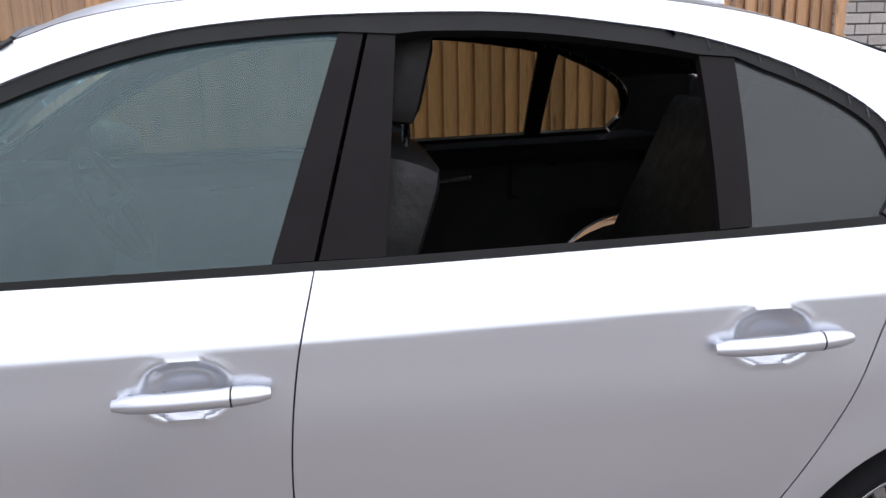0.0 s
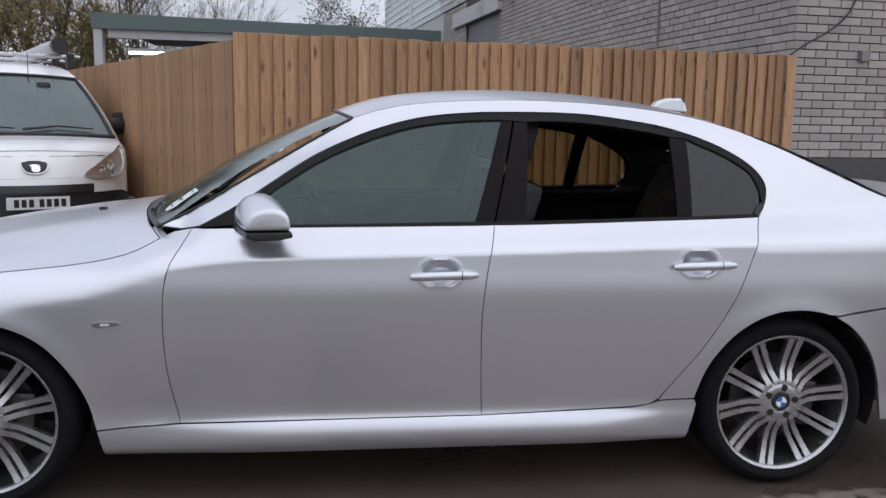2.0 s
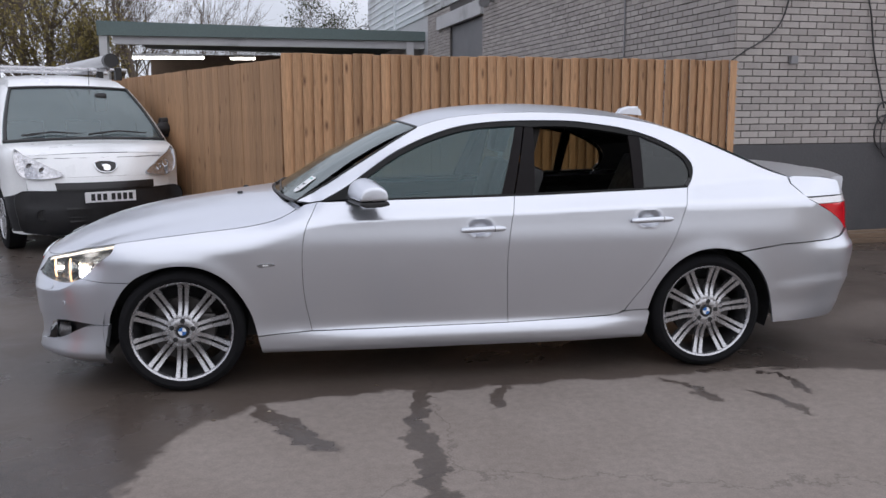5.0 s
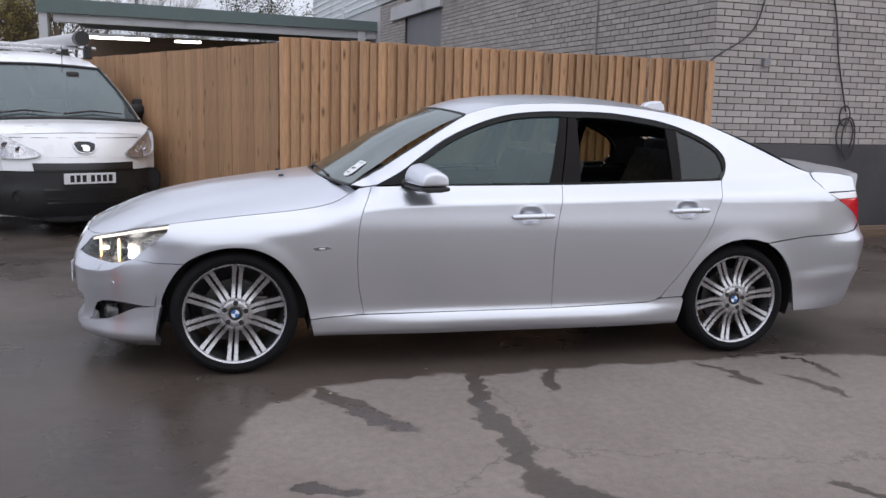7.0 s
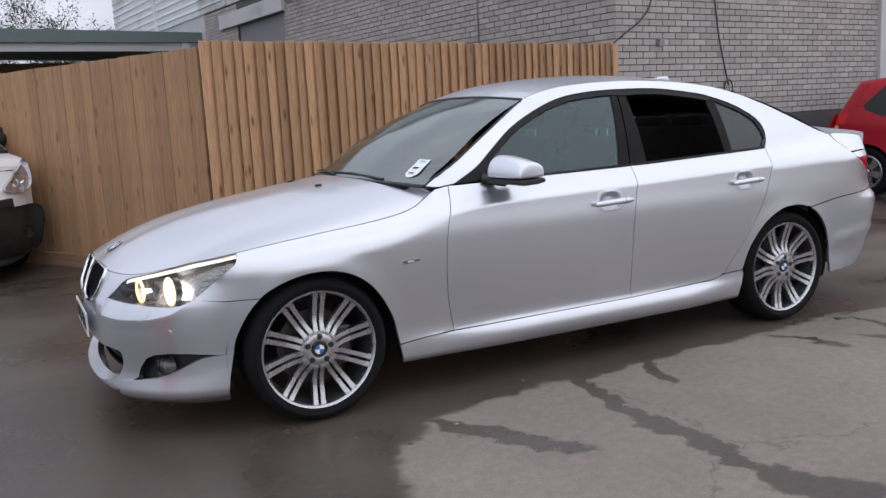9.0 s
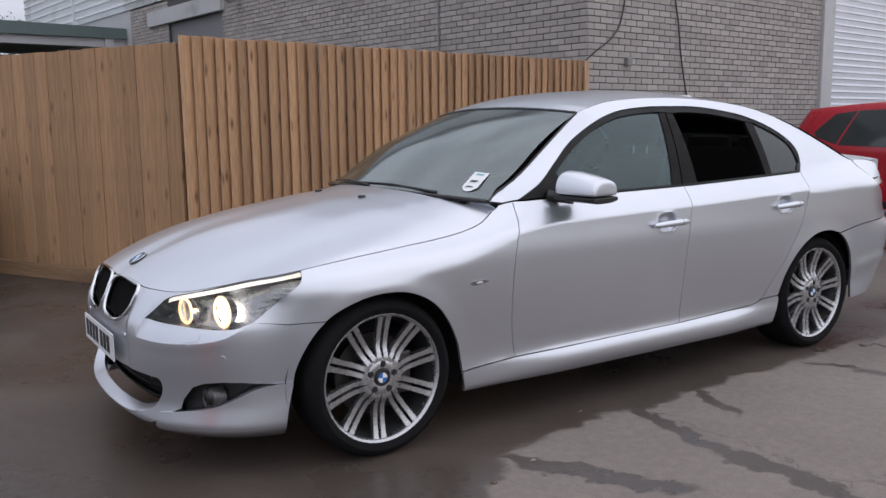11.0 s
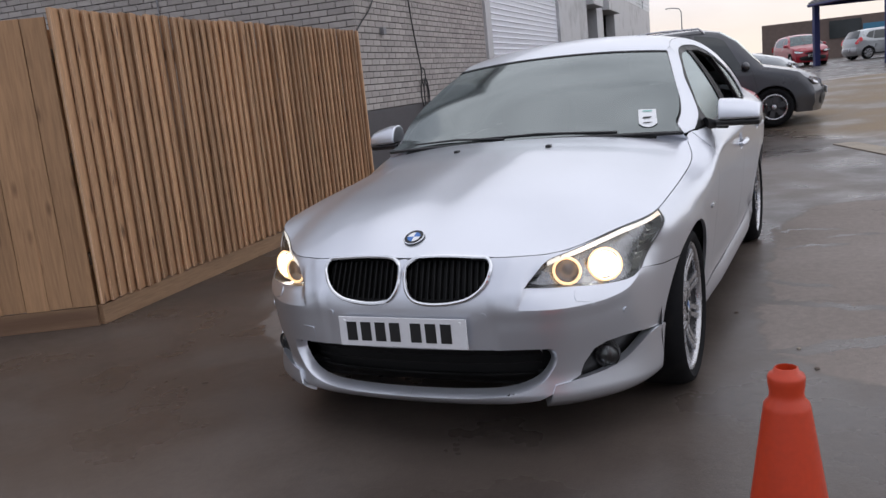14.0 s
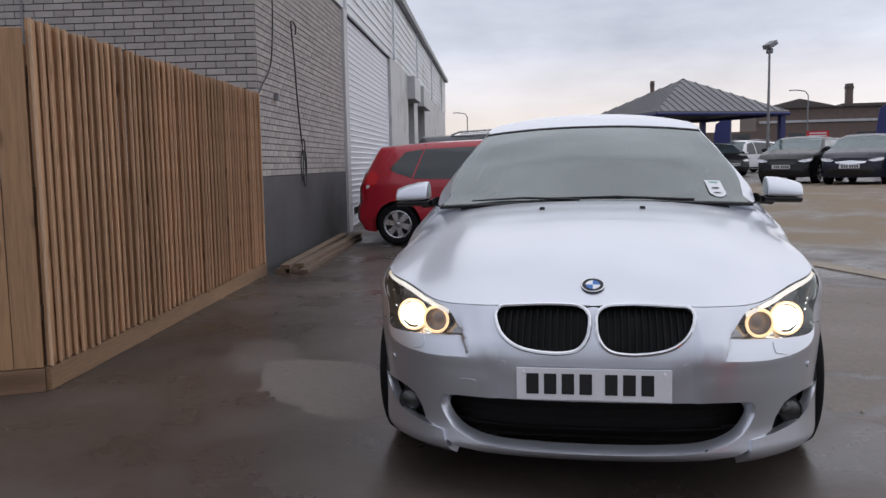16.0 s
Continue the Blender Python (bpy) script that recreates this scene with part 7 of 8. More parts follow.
def hatchback(name, label, m, paint, length=3.95, height=1.46, width=1.70, group="", plate=PLATE_WHITE, tailgate=True, rim_mat=None, saloon=False, extra=None, category="car"):
    """A small five-door car; saloon gives it a boot, a tall one reads as an SUV."""
    L, H = length / 2, height
    nose = [(-L + 0.06, 0.20), (-L, 0.40), (-L + 0.02, 0.55), (-L + 0.10, 0.70)]
    bonnet = [(-L + 0.10, 0.70), (-L + 0.35, 0.84), (-L + 0.95, 0.98)]
    screen = [(-L + 0.95, 0.98), (-L + 1.35, H * 0.85), (-L + 1.62, H * 0.955)]
    if saloon:
        roof = [(-L + 1.62, H * 0.955), (-L + 2.0, H), (-L + 2.7, H * 0.985), (-L + 3.0, H * 0.95)]
        back = [(-L + 3.0, H * 0.95), (L - 0.78, 1.06)]
        gate = [(L - 0.78, 1.06), (L - 0.12, 1.03), (L - 0.02, 0.96), (L - 0.03, 0.62)]
    else:
        roof = [(-L + 1.62, H * 0.955), (-L + 2.0, H), (-L + 2.8, H * 0.985), (L - 0.42, H * 0.945)]
        back = [(L - 0.42, H * 0.945), (L - 0.14, H * 0.70)]
        gate = [(L - 0.14, H * 0.70), (L - 0.05, 0.86), (L - 0.04, 0.62)]
    low = [(L - 0.04 + (0.01 if saloon else 0), 0.62), (L, 0.55), (L - 0.01, 0.38), (L - 0.10, 0.22)]
    prof = nose + bonnet[1:] + screen[1:] + roof[1:] + back[1:] + gate[1:] + low[1:]
    sh = Shape(prof, width, belt=0.92)
    wheels = (-L + 0.80, L - 0.68)
    side_poly = prof + arches([(L - 0.10, 0.22), (-L + 0.06, 0.20)], wheels, 0.31, 0.2)[1:]
    b = 0.96
    win_top = lambda x: sh.top(x) - 0.085
    f0, f1, r0, r1 = -L + 1.18, -L + 2.02, -L + 2.08, (L - 1.05 if not saloon else -L + 2.95)
    w1 = [(f0, b - 0.01), (f0 + 0.10, b + 0.05)] + [(x, win_top(x)) for x in (f0 + 0.36, f0 + 0.5, f1)] + [(f1, b)]
    w2 = [(r0, b)] + [(x, win_top(x)) for x in (r0, r0 + 0.3, r1 - 0.05)] + [(r1 + 0.12, b + 0.03)]
    wins = [w1, w2]
    if not saloon:
        wins.append([(r1 + 0.15, b + 0.04), (r1 - 0.03, win_top(r1 - 0.03)), (r1 + 0.24, win_top(r1 + 0.24) - 0.015), (r1 + 0.42, b + 0.24), (r1 + 0.47, b + 0.19), (r1 + 0.42, b + 0.13)])
    hl = [("headlamp", rounded([(0.42, 0.66), (0.50, 0.62), (0.70, 0.63), (0.80, 0.68), (0.79, 0.735), (0.62, 0.715)], 3, True), LENS_CAR)]
    wrap = rounded([(L - 0.07, 0.82), (L - 0.06, 0.88), (L - 0.16, 1.02), (L - 0.26, 1.12), (L - 0.40, 1.03), (L - 0.36, 0.94), (L - 0.2, 0.86)], 3, True)
    tl = [("tail_lamp", rounded([(0.58, 0.80), (0.80, 0.78), (0.81, 0.95), (0.74, 1.08 if not saloon else 0.93), (0.64, 0.93)], 3, True), RED_LENS)]

    def more(car, s):
        bm = bmesh.new()
        fill(bm, rounded([(-0.55, 0.30), (0.55, 0.30), (0.62, 0.40), (0.50, 0.47), (-0.50, 0.47), (-0.62, 0.40)], 3, True), s.end_map(False, 0.008), 0.06, 0.05)
        part("lower_grille", bm, BLACK_TRIM, car)
        bm = bmesh.new()
        fill(bm, rounded([(-0.34, 0.575), (0.34, 0.575), (0.38, 0.635), (-0.38, 0.635)], 2, True), s.end_map(False, 0.010), 0.06, 0.05)
        part("upper_grille", bm, BLACK_TRIM, car)
        for sg in (-1, 1):
            bm = bmesh.new()
            tube(bm, [s.flank(sg, 0.001)(-L + 1.06, 0.3), s.flank(sg, 0.001)(-L + 1.04, 0.6), s.flank(sg, 0.001)(-L + 1.12, 0.93)], 0.004, 4)
            part("door_gap", bm, BLACK_TRIM, car)
            bm = bmesh.new()
            tube(bm, [s.flank(sg, 0.001)(-L + 2.03, 0.3), s.flank(sg, 0.001)(-L + 2.03, 0.6), s.flank(sg, 0.001)(-L + 2.05, 0.95)], 0.004, 4)
            part("door_gap", bm, BLACK_TRIM, car)
            bm = bmesh.new()
            fill(bm, [(-L + 1.1, 0.22), (L - 1.0, 0.22), (L - 1.0, 0.30), (-L + 1.1, 0.30)], s.flank(sg, 0.006), 0.2, 0.08, flip=sg > 0)
            part("sill_trim", bm, PLASTIC, car)
            bm = bmesh.new()
            fill(bm, wrap, s.flank(sg, 0.006), 0.05, 0.04, flip=sg > 0)
            lamp_side = part("tail_lamp_side", bm, RED_LENS, car, smooth=True)
            bm = bmesh.new()
            fill(bm, rounded([(L - 0.08, 0.84), (L - 0.10, 0.89), (L - 0.22, 0.90), (L - 0.2, 0.865)], 2, True), s.flank(sg, 0.010), 0.05, 0.04, flip=sg > 0)
            part("reverse_lamp", bm, WHITE_LENS, lamp_side)
        if extra:
            extra(car, s)
    segs = [("front_bumper", nose, paint, 0.03), ("bonnet", bonnet, paint, 0.035), ("windscreen", screen, GLASS_CAR, 0.03), ("roof", roof, paint, 0.03), ("rear_screen", back, GLASS_DARK if not saloon else GLASS_CAR, 0.02), ("tailgate", gate, paint, 0.02), ("rear_bumper", low, paint, 0.02)]
    return build_car(name, label, category, sh, m, paint, segs, side_poly, wins, wheels, 0.31, rim_mat, hl, tl, (0.50, plate), group, handles=((-L + 1.82, 0.80), (r1 - 0.10, 0.82)), extra=more)


def on_ground(x, y, heading):
    """Pose of a car whose nose points along heading (degrees from +x towards +y)."""
    return Matrix.Translation((x, y, ground_z(x))) @ Matrix.Rotation(radians(heading + 180), 4, "Z")


def suv_extra(car, s):
    for sg in (-1, 1):
        bm = bmesh.new()
        z = 1.66
        tube(bm, [(-0.45, sg * 0.56, z - 0.04), (-0.35, sg * 0.58, z + 0.045), (0.3, sg * 0.58, z + 0.06), (1.2, sg * 0.56, z + 0.02), (1.35, sg * 0.55, z - 0.04)], 0.018, 6)
        part("roof_rail", bm, ALLOY, car, "silver roof rail", smooth=True)


def chrome_bar(car, s):
    bm = bmesh.new()
    fill(bm, rounded([(-0.36, 0.585), (0.36, 0.585), (0.40, 0.63), (-0.40, 0.63)], 2, True), s.end_map(False, 0.016), 0.06, 0.05)
    part("grille_bar", bm, CHROME, car, "bright chrome bar across grille")


def place_parked():
    hatchback("hatchback_car", "red five-door hatchback parked tail to brick wall", on_ground(9.62, 1.62, -84), PAINT_RED, 3.98, 1.54, 1.72, "cars parked along unit", PLATE_BLACK)
    hatchback("suv_car", "dark grey metallic SUV with silver roof rails", on_ground(12.35, 1.20, -84), PAINT_GREY, 4.60, 1.68, 1.84, "cars parked along unit", rim_mat=ALLOY_DARK, extra=suv_extra)
    hatchback("hatchback_car", "pale silver hatchback parked beyond grey SUV", on_ground(16.0, 1.45, -84), PAINT_SILVER, 4.1, 1.46, 1.72, "cars parked along unit")
    hatchback("hatchback_car", "black hatchback facing the yard in car park", on_ground(24.2, -6.5, 150), PAINT_BLACK, 3.95, 1.38, 1.70, "cars in car park")
    hatchback("hatchback_car", "dark navy hatchback facing the yard in car park", on_ground(22.7, -7.95, 150), PAINT_NAVY, 3.99, 1.38, 1.73, "cars in car park", extra=chrome_bar)
    hatchback("hatchback_car", "black hatchback facing the yard in car park", on_ground(21.2, -9.9, 150), PAINT_BLACK, 3.99, 1.48, 1.73, "cars in car park")
    hatchback("saloon_car", "black saloon under the car park canopy", on_ground(37.2, -5.6, 195), PAINT_BLACK, 4.5, 1.44, 1.78, "cars in car park", saloon=True)
    hatchback("suv_car", "white SUV in the far car park", on_ground(44.0, -8.2, 128), PAINT_WHITE, 4.4, 1.68, 1.84, "cars in car park", extra=suv_extra)
    hatchback("hatchback_car", "light silver hatchback in far car park", on_ground(47.0, -3.2, -61), PAINT_SILVER, 3.9, 1.5, 1.68, "cars in car park")
    hatchback("hatchback_car", "red hatchback in the far car park", on_ground(43.0, 0.6, 200), PAINT_RED, 3.9, 1.5, 1.68, "cars in car park")


place_parked()


# ---- white van by the fence ----
def build_van():
    m = Matrix.Translation((-1.48, 4.19, 0)) @ Matrix.Rotation(radians(90 + 27), 4, "Z")
    nose = [(0.10, 0.20), (0.02, 0.34), (0.0, 0.52), (0.01, 0.70), (0.05, 0.80)]
    panel = [(0.05, 0.80), (0.11, 0.93), (0.22, 1.03)]
    bonnet = [(0.22, 1.03), (0.46, 1.10), (0.78, 1.155)]
    screen = [(0.78, 1.155), (1.18, 1.52), (1.50, 1.775)]
    roof = [(1.50, 1.775), (1.72, 1.865), (2.1, 1.925), (4.7, 1.94)]
    back = [(4.7, 1.94), (4.78, 1.7), (4.80, 0.6), (4.78, 0.25)]
    prof = nose + panel[1:] + bonnet[1:] + screen[1:] + roof[1:] + back[1:]
    sh = Shape(prof, 1.86, taper=(0.15, 0.02), belt=1.12, lean=0.17, bow=(0.30, 0.03))
    wheels = (0.92, 3.92)
    side_poly = prof + arches([(4.78, 0.25), (0.10, 0.20)], wheels, 0.335, 0.22)[1:]
    w1 = [(1.12, 1.24), (1.30, 1.36), (1.62, 1.66), (1.98, 1.70), (1.98, 1.20)]
    hl = [("headlamp", rounded([(0.42, 0.83), (0.60, 0.79), (0.79, 0.82), (0.84, 0.94), (0.82, 1.09), (0.74, 1.04), (0.56, 0.93)], 4, True), LENS_CAR)]

    def extra(car, s):
        f = s.end_map(False, 0.012)
        # dark lower bumper with slots
        bm = bmesh.new()
        fill(bm, rounded([(-0.80, 0.24), (0.80, 0.24), (0.86, 0.40), (0.86, 0.645), (0.60, 0.67), (-0.60, 0.67), (-0.86, 0.645), (-0.86, 0.40)], 3, True), s.end_map(False, 0.014), 0.06, 0.05)
        rim(bm, 0.02)
        b = part("bumper_cover", bm, PLASTIC, car, "dark grey plastic bumper", smooth=True)
        for z0, z1, w in ((0.665, 0.755, 0.50), (0.42, 0.50, 0.42), (0.34, 0.40, 0.40)):
            bm = bmesh.new()
            fill(bm, [(-w, z0), (w, z0), (w * 1.02, z1), (-w * 1.02, z1)], s.end_map(False, 0.022), 0.06, 0.03)
            part("grille_slot", bm, BLACK_TRIM, b)
        for sg in (-1, 1):
            bm = bmesh.new()
            fill(bm, [(0.03, 0.24), (0.52, 0.24), (0.55, 0.45), (0.62, 0.60), (0.06, 0.65), (0.01, 0.56)], s.flank(sg, 0.004), 0.06, 0.05, flip=sg > 0)
            part("bumper_side", bm, PLASTIC, b, smooth=True)
            bm = bmesh.new()
            c = s.end_map(False, 0.02)(sg * 0.64, 0.42)
            lathe(bm, [(0, 0.01), (0.05, 0.006), (0.06, -0.01)], 18, "x", c)
            part("fog_lamp", bm, BLACK_TRIM, b)
            # lamp units inside the headlamps
            for y, z, r in ((0.60, 0.885, 0.035), (0.70, 0.92, 0.045)):
                bm = bmesh.new()
                c = s.end_map(False, 0.022)(sg * y, z)
                lathe(bm, [(0, 0.006), (r * 0.8, 0.004), (r, -0.006)], 18, "x", c)
                part("lamp_bowl", bm, CHROME, car, smooth=True)
        # shield badge, plain shape
        bm = bmesh.new()
        fill(bm, rounded([(-0.105, 0.955), (-0.085, 0.88), (0.0, 0.855), (0.085, 0.88), (0.105, 0.955)], 2, True), s.end_map(False, 0.016), 0.05, 0.04)
        bd = part("badge", bm, BLACK_TRIM, car, "shield badge with chrome shape")
        bm = bmesh.new()
        tube(bm, [s.end_map(False, 0.022)(y, z) for y, z in rounded([(-0.105, 0.955), (-0.085, 0.88), (0.0, 0.855), (0.085, 0.88), (0.105, 0.955)], 3, True)], 0.006, 6, closed=True)
        part("badge_frame", bm, CHROME, bd, smooth=True)
        bm = bmesh.new()
        fill(bm, rounded([(-0.035, 0.878), (0.0, 0.872), (0.03, 0.885), (0.028, 0.915), (0.045, 0.93), (0.01, 0.94), (-0.03, 0.935), (-0.045, 0.91)], 2, True), s.end_map(False, 0.024), 0.03, 0.03)
        part("badge_mark", bm, CHROME, bd)
        # seam lines, bonnet vent
        bm = bmesh.new()
        fill(bm, [(0.62, -0.55), (0.645, -0.55), (0.645, 0.55), (0.62, 0.55)], lambda x, y: s.cross((x, s.top(x)), y / s.half(x, s.top(x)), 0.03, 0.032, (-0.2, 0.98)), 0.03, 0.08)
        part("bonnet_vent", bm, BLACK_TRIM, car)
        bm = bmesh.new()
        tube(bm, [s.end_map(False, 0.010)(y, 1.005) for y in (-0.66, -0.4, -0.2, 0, 0.2, 0.4, 0.66)], 0.004, 5)
        part("bonnet_seam", bm, PLASTIC, car)
        # screen surround and wipers
        for q0, q1, x0, x1 in ((-0.02, -0.78, 0.825, 0.85), (0.78, 0.06, 0.835, 0.835)):
            bm = bmesh.new()
            pts = [s.cross((x, s.top(x)), q, 0.03, 0.03, (-0.6, 0.8)) for x, q in ((x0, q0), ((x0 + x1) / 2 + 0.03, (q0 + q1) / 2), (x1, q1))]
            tube(bm, pts, [0.012, 0.010, 0.006], 6)
            part("wiper", bm, BLACK_TRIM, car)
        bm = bmesh.new()
        for x, a in ((0.80, 0.03), (1.485, 0.03)):
            tube(bm, [s.cross((x, s.top(x)), -1 + 2 * k / 12, 0.03, 0.004, (-0.6, 0.8)) for k in range(13)], 0.018, 6)
        part("screen_border", bm, BLACK_TRIM, car)
        for sg in (-1, 1):
            bm = bmesh.new()
            tube(bm, [s.cross((x, s.top(x)), sg * 0.97, 0.03, 0.004, (-0.6, 0.8)) for x in (0.80, 1.0, 1.2, 1.35, 1.485)], 0.018, 6)
            part("screen_pillar", bm, BLACK_TRIM, car)
            # square black mirror on its arm
            bm = bmesh.new()
            c = s.flank(sg, 0.15)(1.22, 1.31)
            box(bm, c.x - 0.06, c.x + 0.06, c.y - 0.09, c.y + 0.09, c.z - 0.12, c.z + 0.12, None, 0.04)
            part("mirror_housing", bm, PLASTIC, car, "large black mirror housing", smooth=True)
        bm = bmesh.new()
        box(bm, 1.32, 1.40, -0.38, -0.24, 1.50, 1.72, None, 0.03)
        part("inside_mirror", bm, BLACK_TRIM, car)
        # roof bars
        for x in (2.0, 2.9):
            bm = bmesh.new()
            tube(bm, [(x, -0.80, 2.03), (x, 0.80, 2.03)], 0.022, 8)
            part("roof_bar", bm, ALLOY, car, "metal roof bar", smooth=True)
            for sg in (-1, 1):
                bm = bmesh.new()
                box(bm, x - 0.05, x + 0.05, sg * 0.70 - 0.04, sg * 0.70 + 0.04, 1.90, 2.06, None, 0.01)
                part("bar_foot", bm, BLACK_TRIM, car)
        bm = bmesh.new()
        tube(bm, [(1.2, -0.15, 1.7), (1.19, -0.15, 2.0)], 0.004, 5)
        part("aerial", bm, BLACK_TRIM, car)
    segs = [("front_bumper", nose, PAINT_WHITE, 0.03), ("front_panel", panel, PAINT_WHITE, 0.03), ("bonnet", bonnet, PAINT_WHITE, 0.03), ("windscreen", screen, GLASS_CAR, 0.03), ("roof", roof, PAINT_WHITE, 0.03), ("rear_doors", back, PAINT_WHITE, 0.01)]
    van = build_car("van", "white panel van with dark bumper and roof bars, by timber fence", "van", sh, m, PAINT_WHITE, segs, side_poly, [w1], wheels, 0.335, ALLOY, hl, [("tail_lamp", [(0.80, 0.8), (0.88, 0.8), (0.88, 1.3), (0.80, 1.3)], RED_LENS)], (0.60, PLATE_WHITE), extra=extra)
    # long tube carried on the bars
    t = thing("pipe_carrier", "pale tube carrier with black cap on van roof bars", "tube", m)
    bm = bmesh.new()
    tube(bm, [(1.80, -0.55, 2.13), (4.6, -0.55, 2.13)], 0.078, 16)
    part("tube", bm, LIGHT_GREY, t, smooth=True)
    bm = bmesh.new()
    tube(bm, [(1.70, -0.55, 2.13), (1.82, -0.55, 2.13)], 0.088, 16)
    part("cap", bm, BLACK_TRIM, t, "black end cap", smooth=True)


build_van()


# ---- shelter with a green-grey roof behind the fence ----
def build_shelter():
    s = thing("shelter", "open shelter with green-grey flat roof and strip lights", "shelter", Matrix.Translation((0, 17.75, 0)))
    bm = bmesh.new()
    prism(bm, [(-4.65, 3.50), (3.75, 3.42), (3.75, 3.66), (-4.65, 3.86)], 0.0, 0.10, "y")
    part("fascia", bm, GREEN_GREY, s, "green-grey metal roof edge")
    bm = bmesh.new()
    prism(bm, [(-4.6, 3.80), (3.7, 3.60), (3.7, 3.50), (-4.6, 3.70)], 0.1, 7.0, "y")
    part("roof", bm, GREEN_GREY, s)
    bm = bmesh.new()
    prism(bm, [(-4.3, 3.30), (3.7, 3.22), (3.7, 3.42), (-4.3, 3.50)], 0.12, 0.35, "y")
    part("beam", bm, LIGHT_GREY, s, "grey steel edge beam")
    for x in (-4.52, 3.3):
        bm = bmesh.new()
        box(bm, x - 0.1, x + 0.1, 0.05, 0.3, 0, 3.5, bevel=0.01)
        part("post", bm, LIGHT_GREY, s)
    bm = bmesh.new()
    box(bm, -4.6, 3.7, 6.9, 7.0, 0, 3.5)
    part("back_wall", bm, WOOD_PALE, s)
    for x, ln, y, z in ((-3.9, 1.8, 0.45, 2.98), (-1.6, 0.7, 2.3, 3.09)):
        bm = bmesh.new()
        tube(bm, [(x, y, z), (x + ln, y, z)], 0.035, 8)
        lamp = part("strip_light", bm, TUBE, s, "lit fluorescent strip light", smooth=True)
        bm = bmesh.new()
        box(bm, x, x + ln, y - 0.04, y + 0.04, z + 0.03, z + 0.10)
        part("light_body", bm, LIGHT_GREY, lamp)


build_shelter()


# ---- bare trees beyond ----
def build_tree(name, label, x, y, height, seed, leafy=0.0, lean=0.0, spread=0.34, leaf_mat=None):
    rnd = random.Random(seed)
    t = thing(name, label, "tree", Matrix.Translation((x, y, 0)), "trees behind shelter")
    trunk, crown = bmesh.new(), bmesh.new()
    leaves = []

    def grow(p, d, length, r, depth, bm):
        n = 4 if depth < 2 else 3
        pts, rs = [p], [r]
        for k in range(n):
            d = (d + Vector((rnd.gauss(0, 0.10), rnd.gauss(0, 0.10), rnd.gauss(0.02, 0.07)))).normalized()
            p = p + d * (length / n)
            pts.append(p)
            rs.append(r * (1 - 0.5 * (k + 1) / n))
        tube(bm, pts, rs, 7 if depth < 1 else 5 if depth < 3 else 3, cap=False)
        if depth >= 4 and rnd.random() < leafy:
            leaves.append(p)
        if depth >= 5:
            return
        kids = 6 if depth == 0 else 5 if depth < 3 else 4
        for k in range(kids):
            i = rnd.randrange(1, n + 1) if k else n
            q = pts[i]
            ang = rnd.uniform(0.25, 0.85) * (0.55 if k == 0 else 1.0)
            side_d = d.orthogonal().normalized()
            side_d.rotate(Matrix.Rotation(rnd.uniform(0, 6.28), 3, d))
            nd = (d * math.cos(ang) + side_d * math.sin(ang) + Vector((0, 0, 0.10))).normalized()
            grow(q, nd, length * rnd.uniform(0.55, 0.8), max(rs[i] * rnd.uniform(0.5, 0.72), 0.006), depth + 1, crown)
    grow(Vector((0, 0, -0.05)), Vector((lean, 0, 1)).normalized(), height * spread, height * 0.018, 0, trunk)
    part("trunk", trunk, BARK, t, smooth=True)
    part("crown", crown, BARK, t, "bare branching twigs")
    if leaves:
        vs, fs = [], []
        for p in leaves:
            for _ in range(4):
                c = p + Vector((rnd.gauss(0, 0.15), rnd.gauss(0, 0.15), rnd.gauss(0, 0.15)))
                a, b = Vector((rnd.gauss(0, 1), rnd.gauss(0, 1), rnd.gauss(0, 1))).normalized() * 0.06, Vector((rnd.gauss(0, 1), rnd.gauss(0, 1), rnd.gauss(0, 1))).normalized() * 0.045
                k = len(vs)
                vs += [c - a, c + b, c + a, c - b]
                fs.append((k, k + 1, k + 2, k + 3))
        me = bpy.data.meshes.new("leaves")
        me.from_pydata(vs, [], fs)
        me.materials.append(leaf_mat or LEAF)
        ob = new("leaves", me)
        ob.parent = t
        tagged(ob, "sparse last leaves", kind="stuff")


for k, (tx, ty, th, leafy) in enumerate(((-13.5, 34.0, 15.0, 0.05), (-10.0, 31.0, 14.5, 0.04), (-6.8, 34.0, 13.5, 0.03), (-3.9, 33.0, 9.8, 0.0), (-17.5, 35.0, 15.0, 0.05), (-12.0, 40.0, 15.5, 0.04), (-8.6, 41.0, 14.0, 0.03), (-15.6, 39.0, 15.0, 0.04))):
    build_tree("tree", "tall bare winter tree beyond the shelter", tx, ty, th, 11 + k, leafy)
build_tree("tree", "thin tree with few remaining dark leaves", 1.3, 42.0, 8.8, 6, 0.5, 0.0, 0.36, EVERGREEN)
for k, (tx, ty, th) in enumerate(((-11.5, 27.0, 7.0), (-8.2, 27.5, 6.5), (-14.5, 28.0, 7.5))):
    build_tree("tree", "leggy shrub with yellowing leaves behind shelter", tx, ty, th, 31 + k, 0.4)


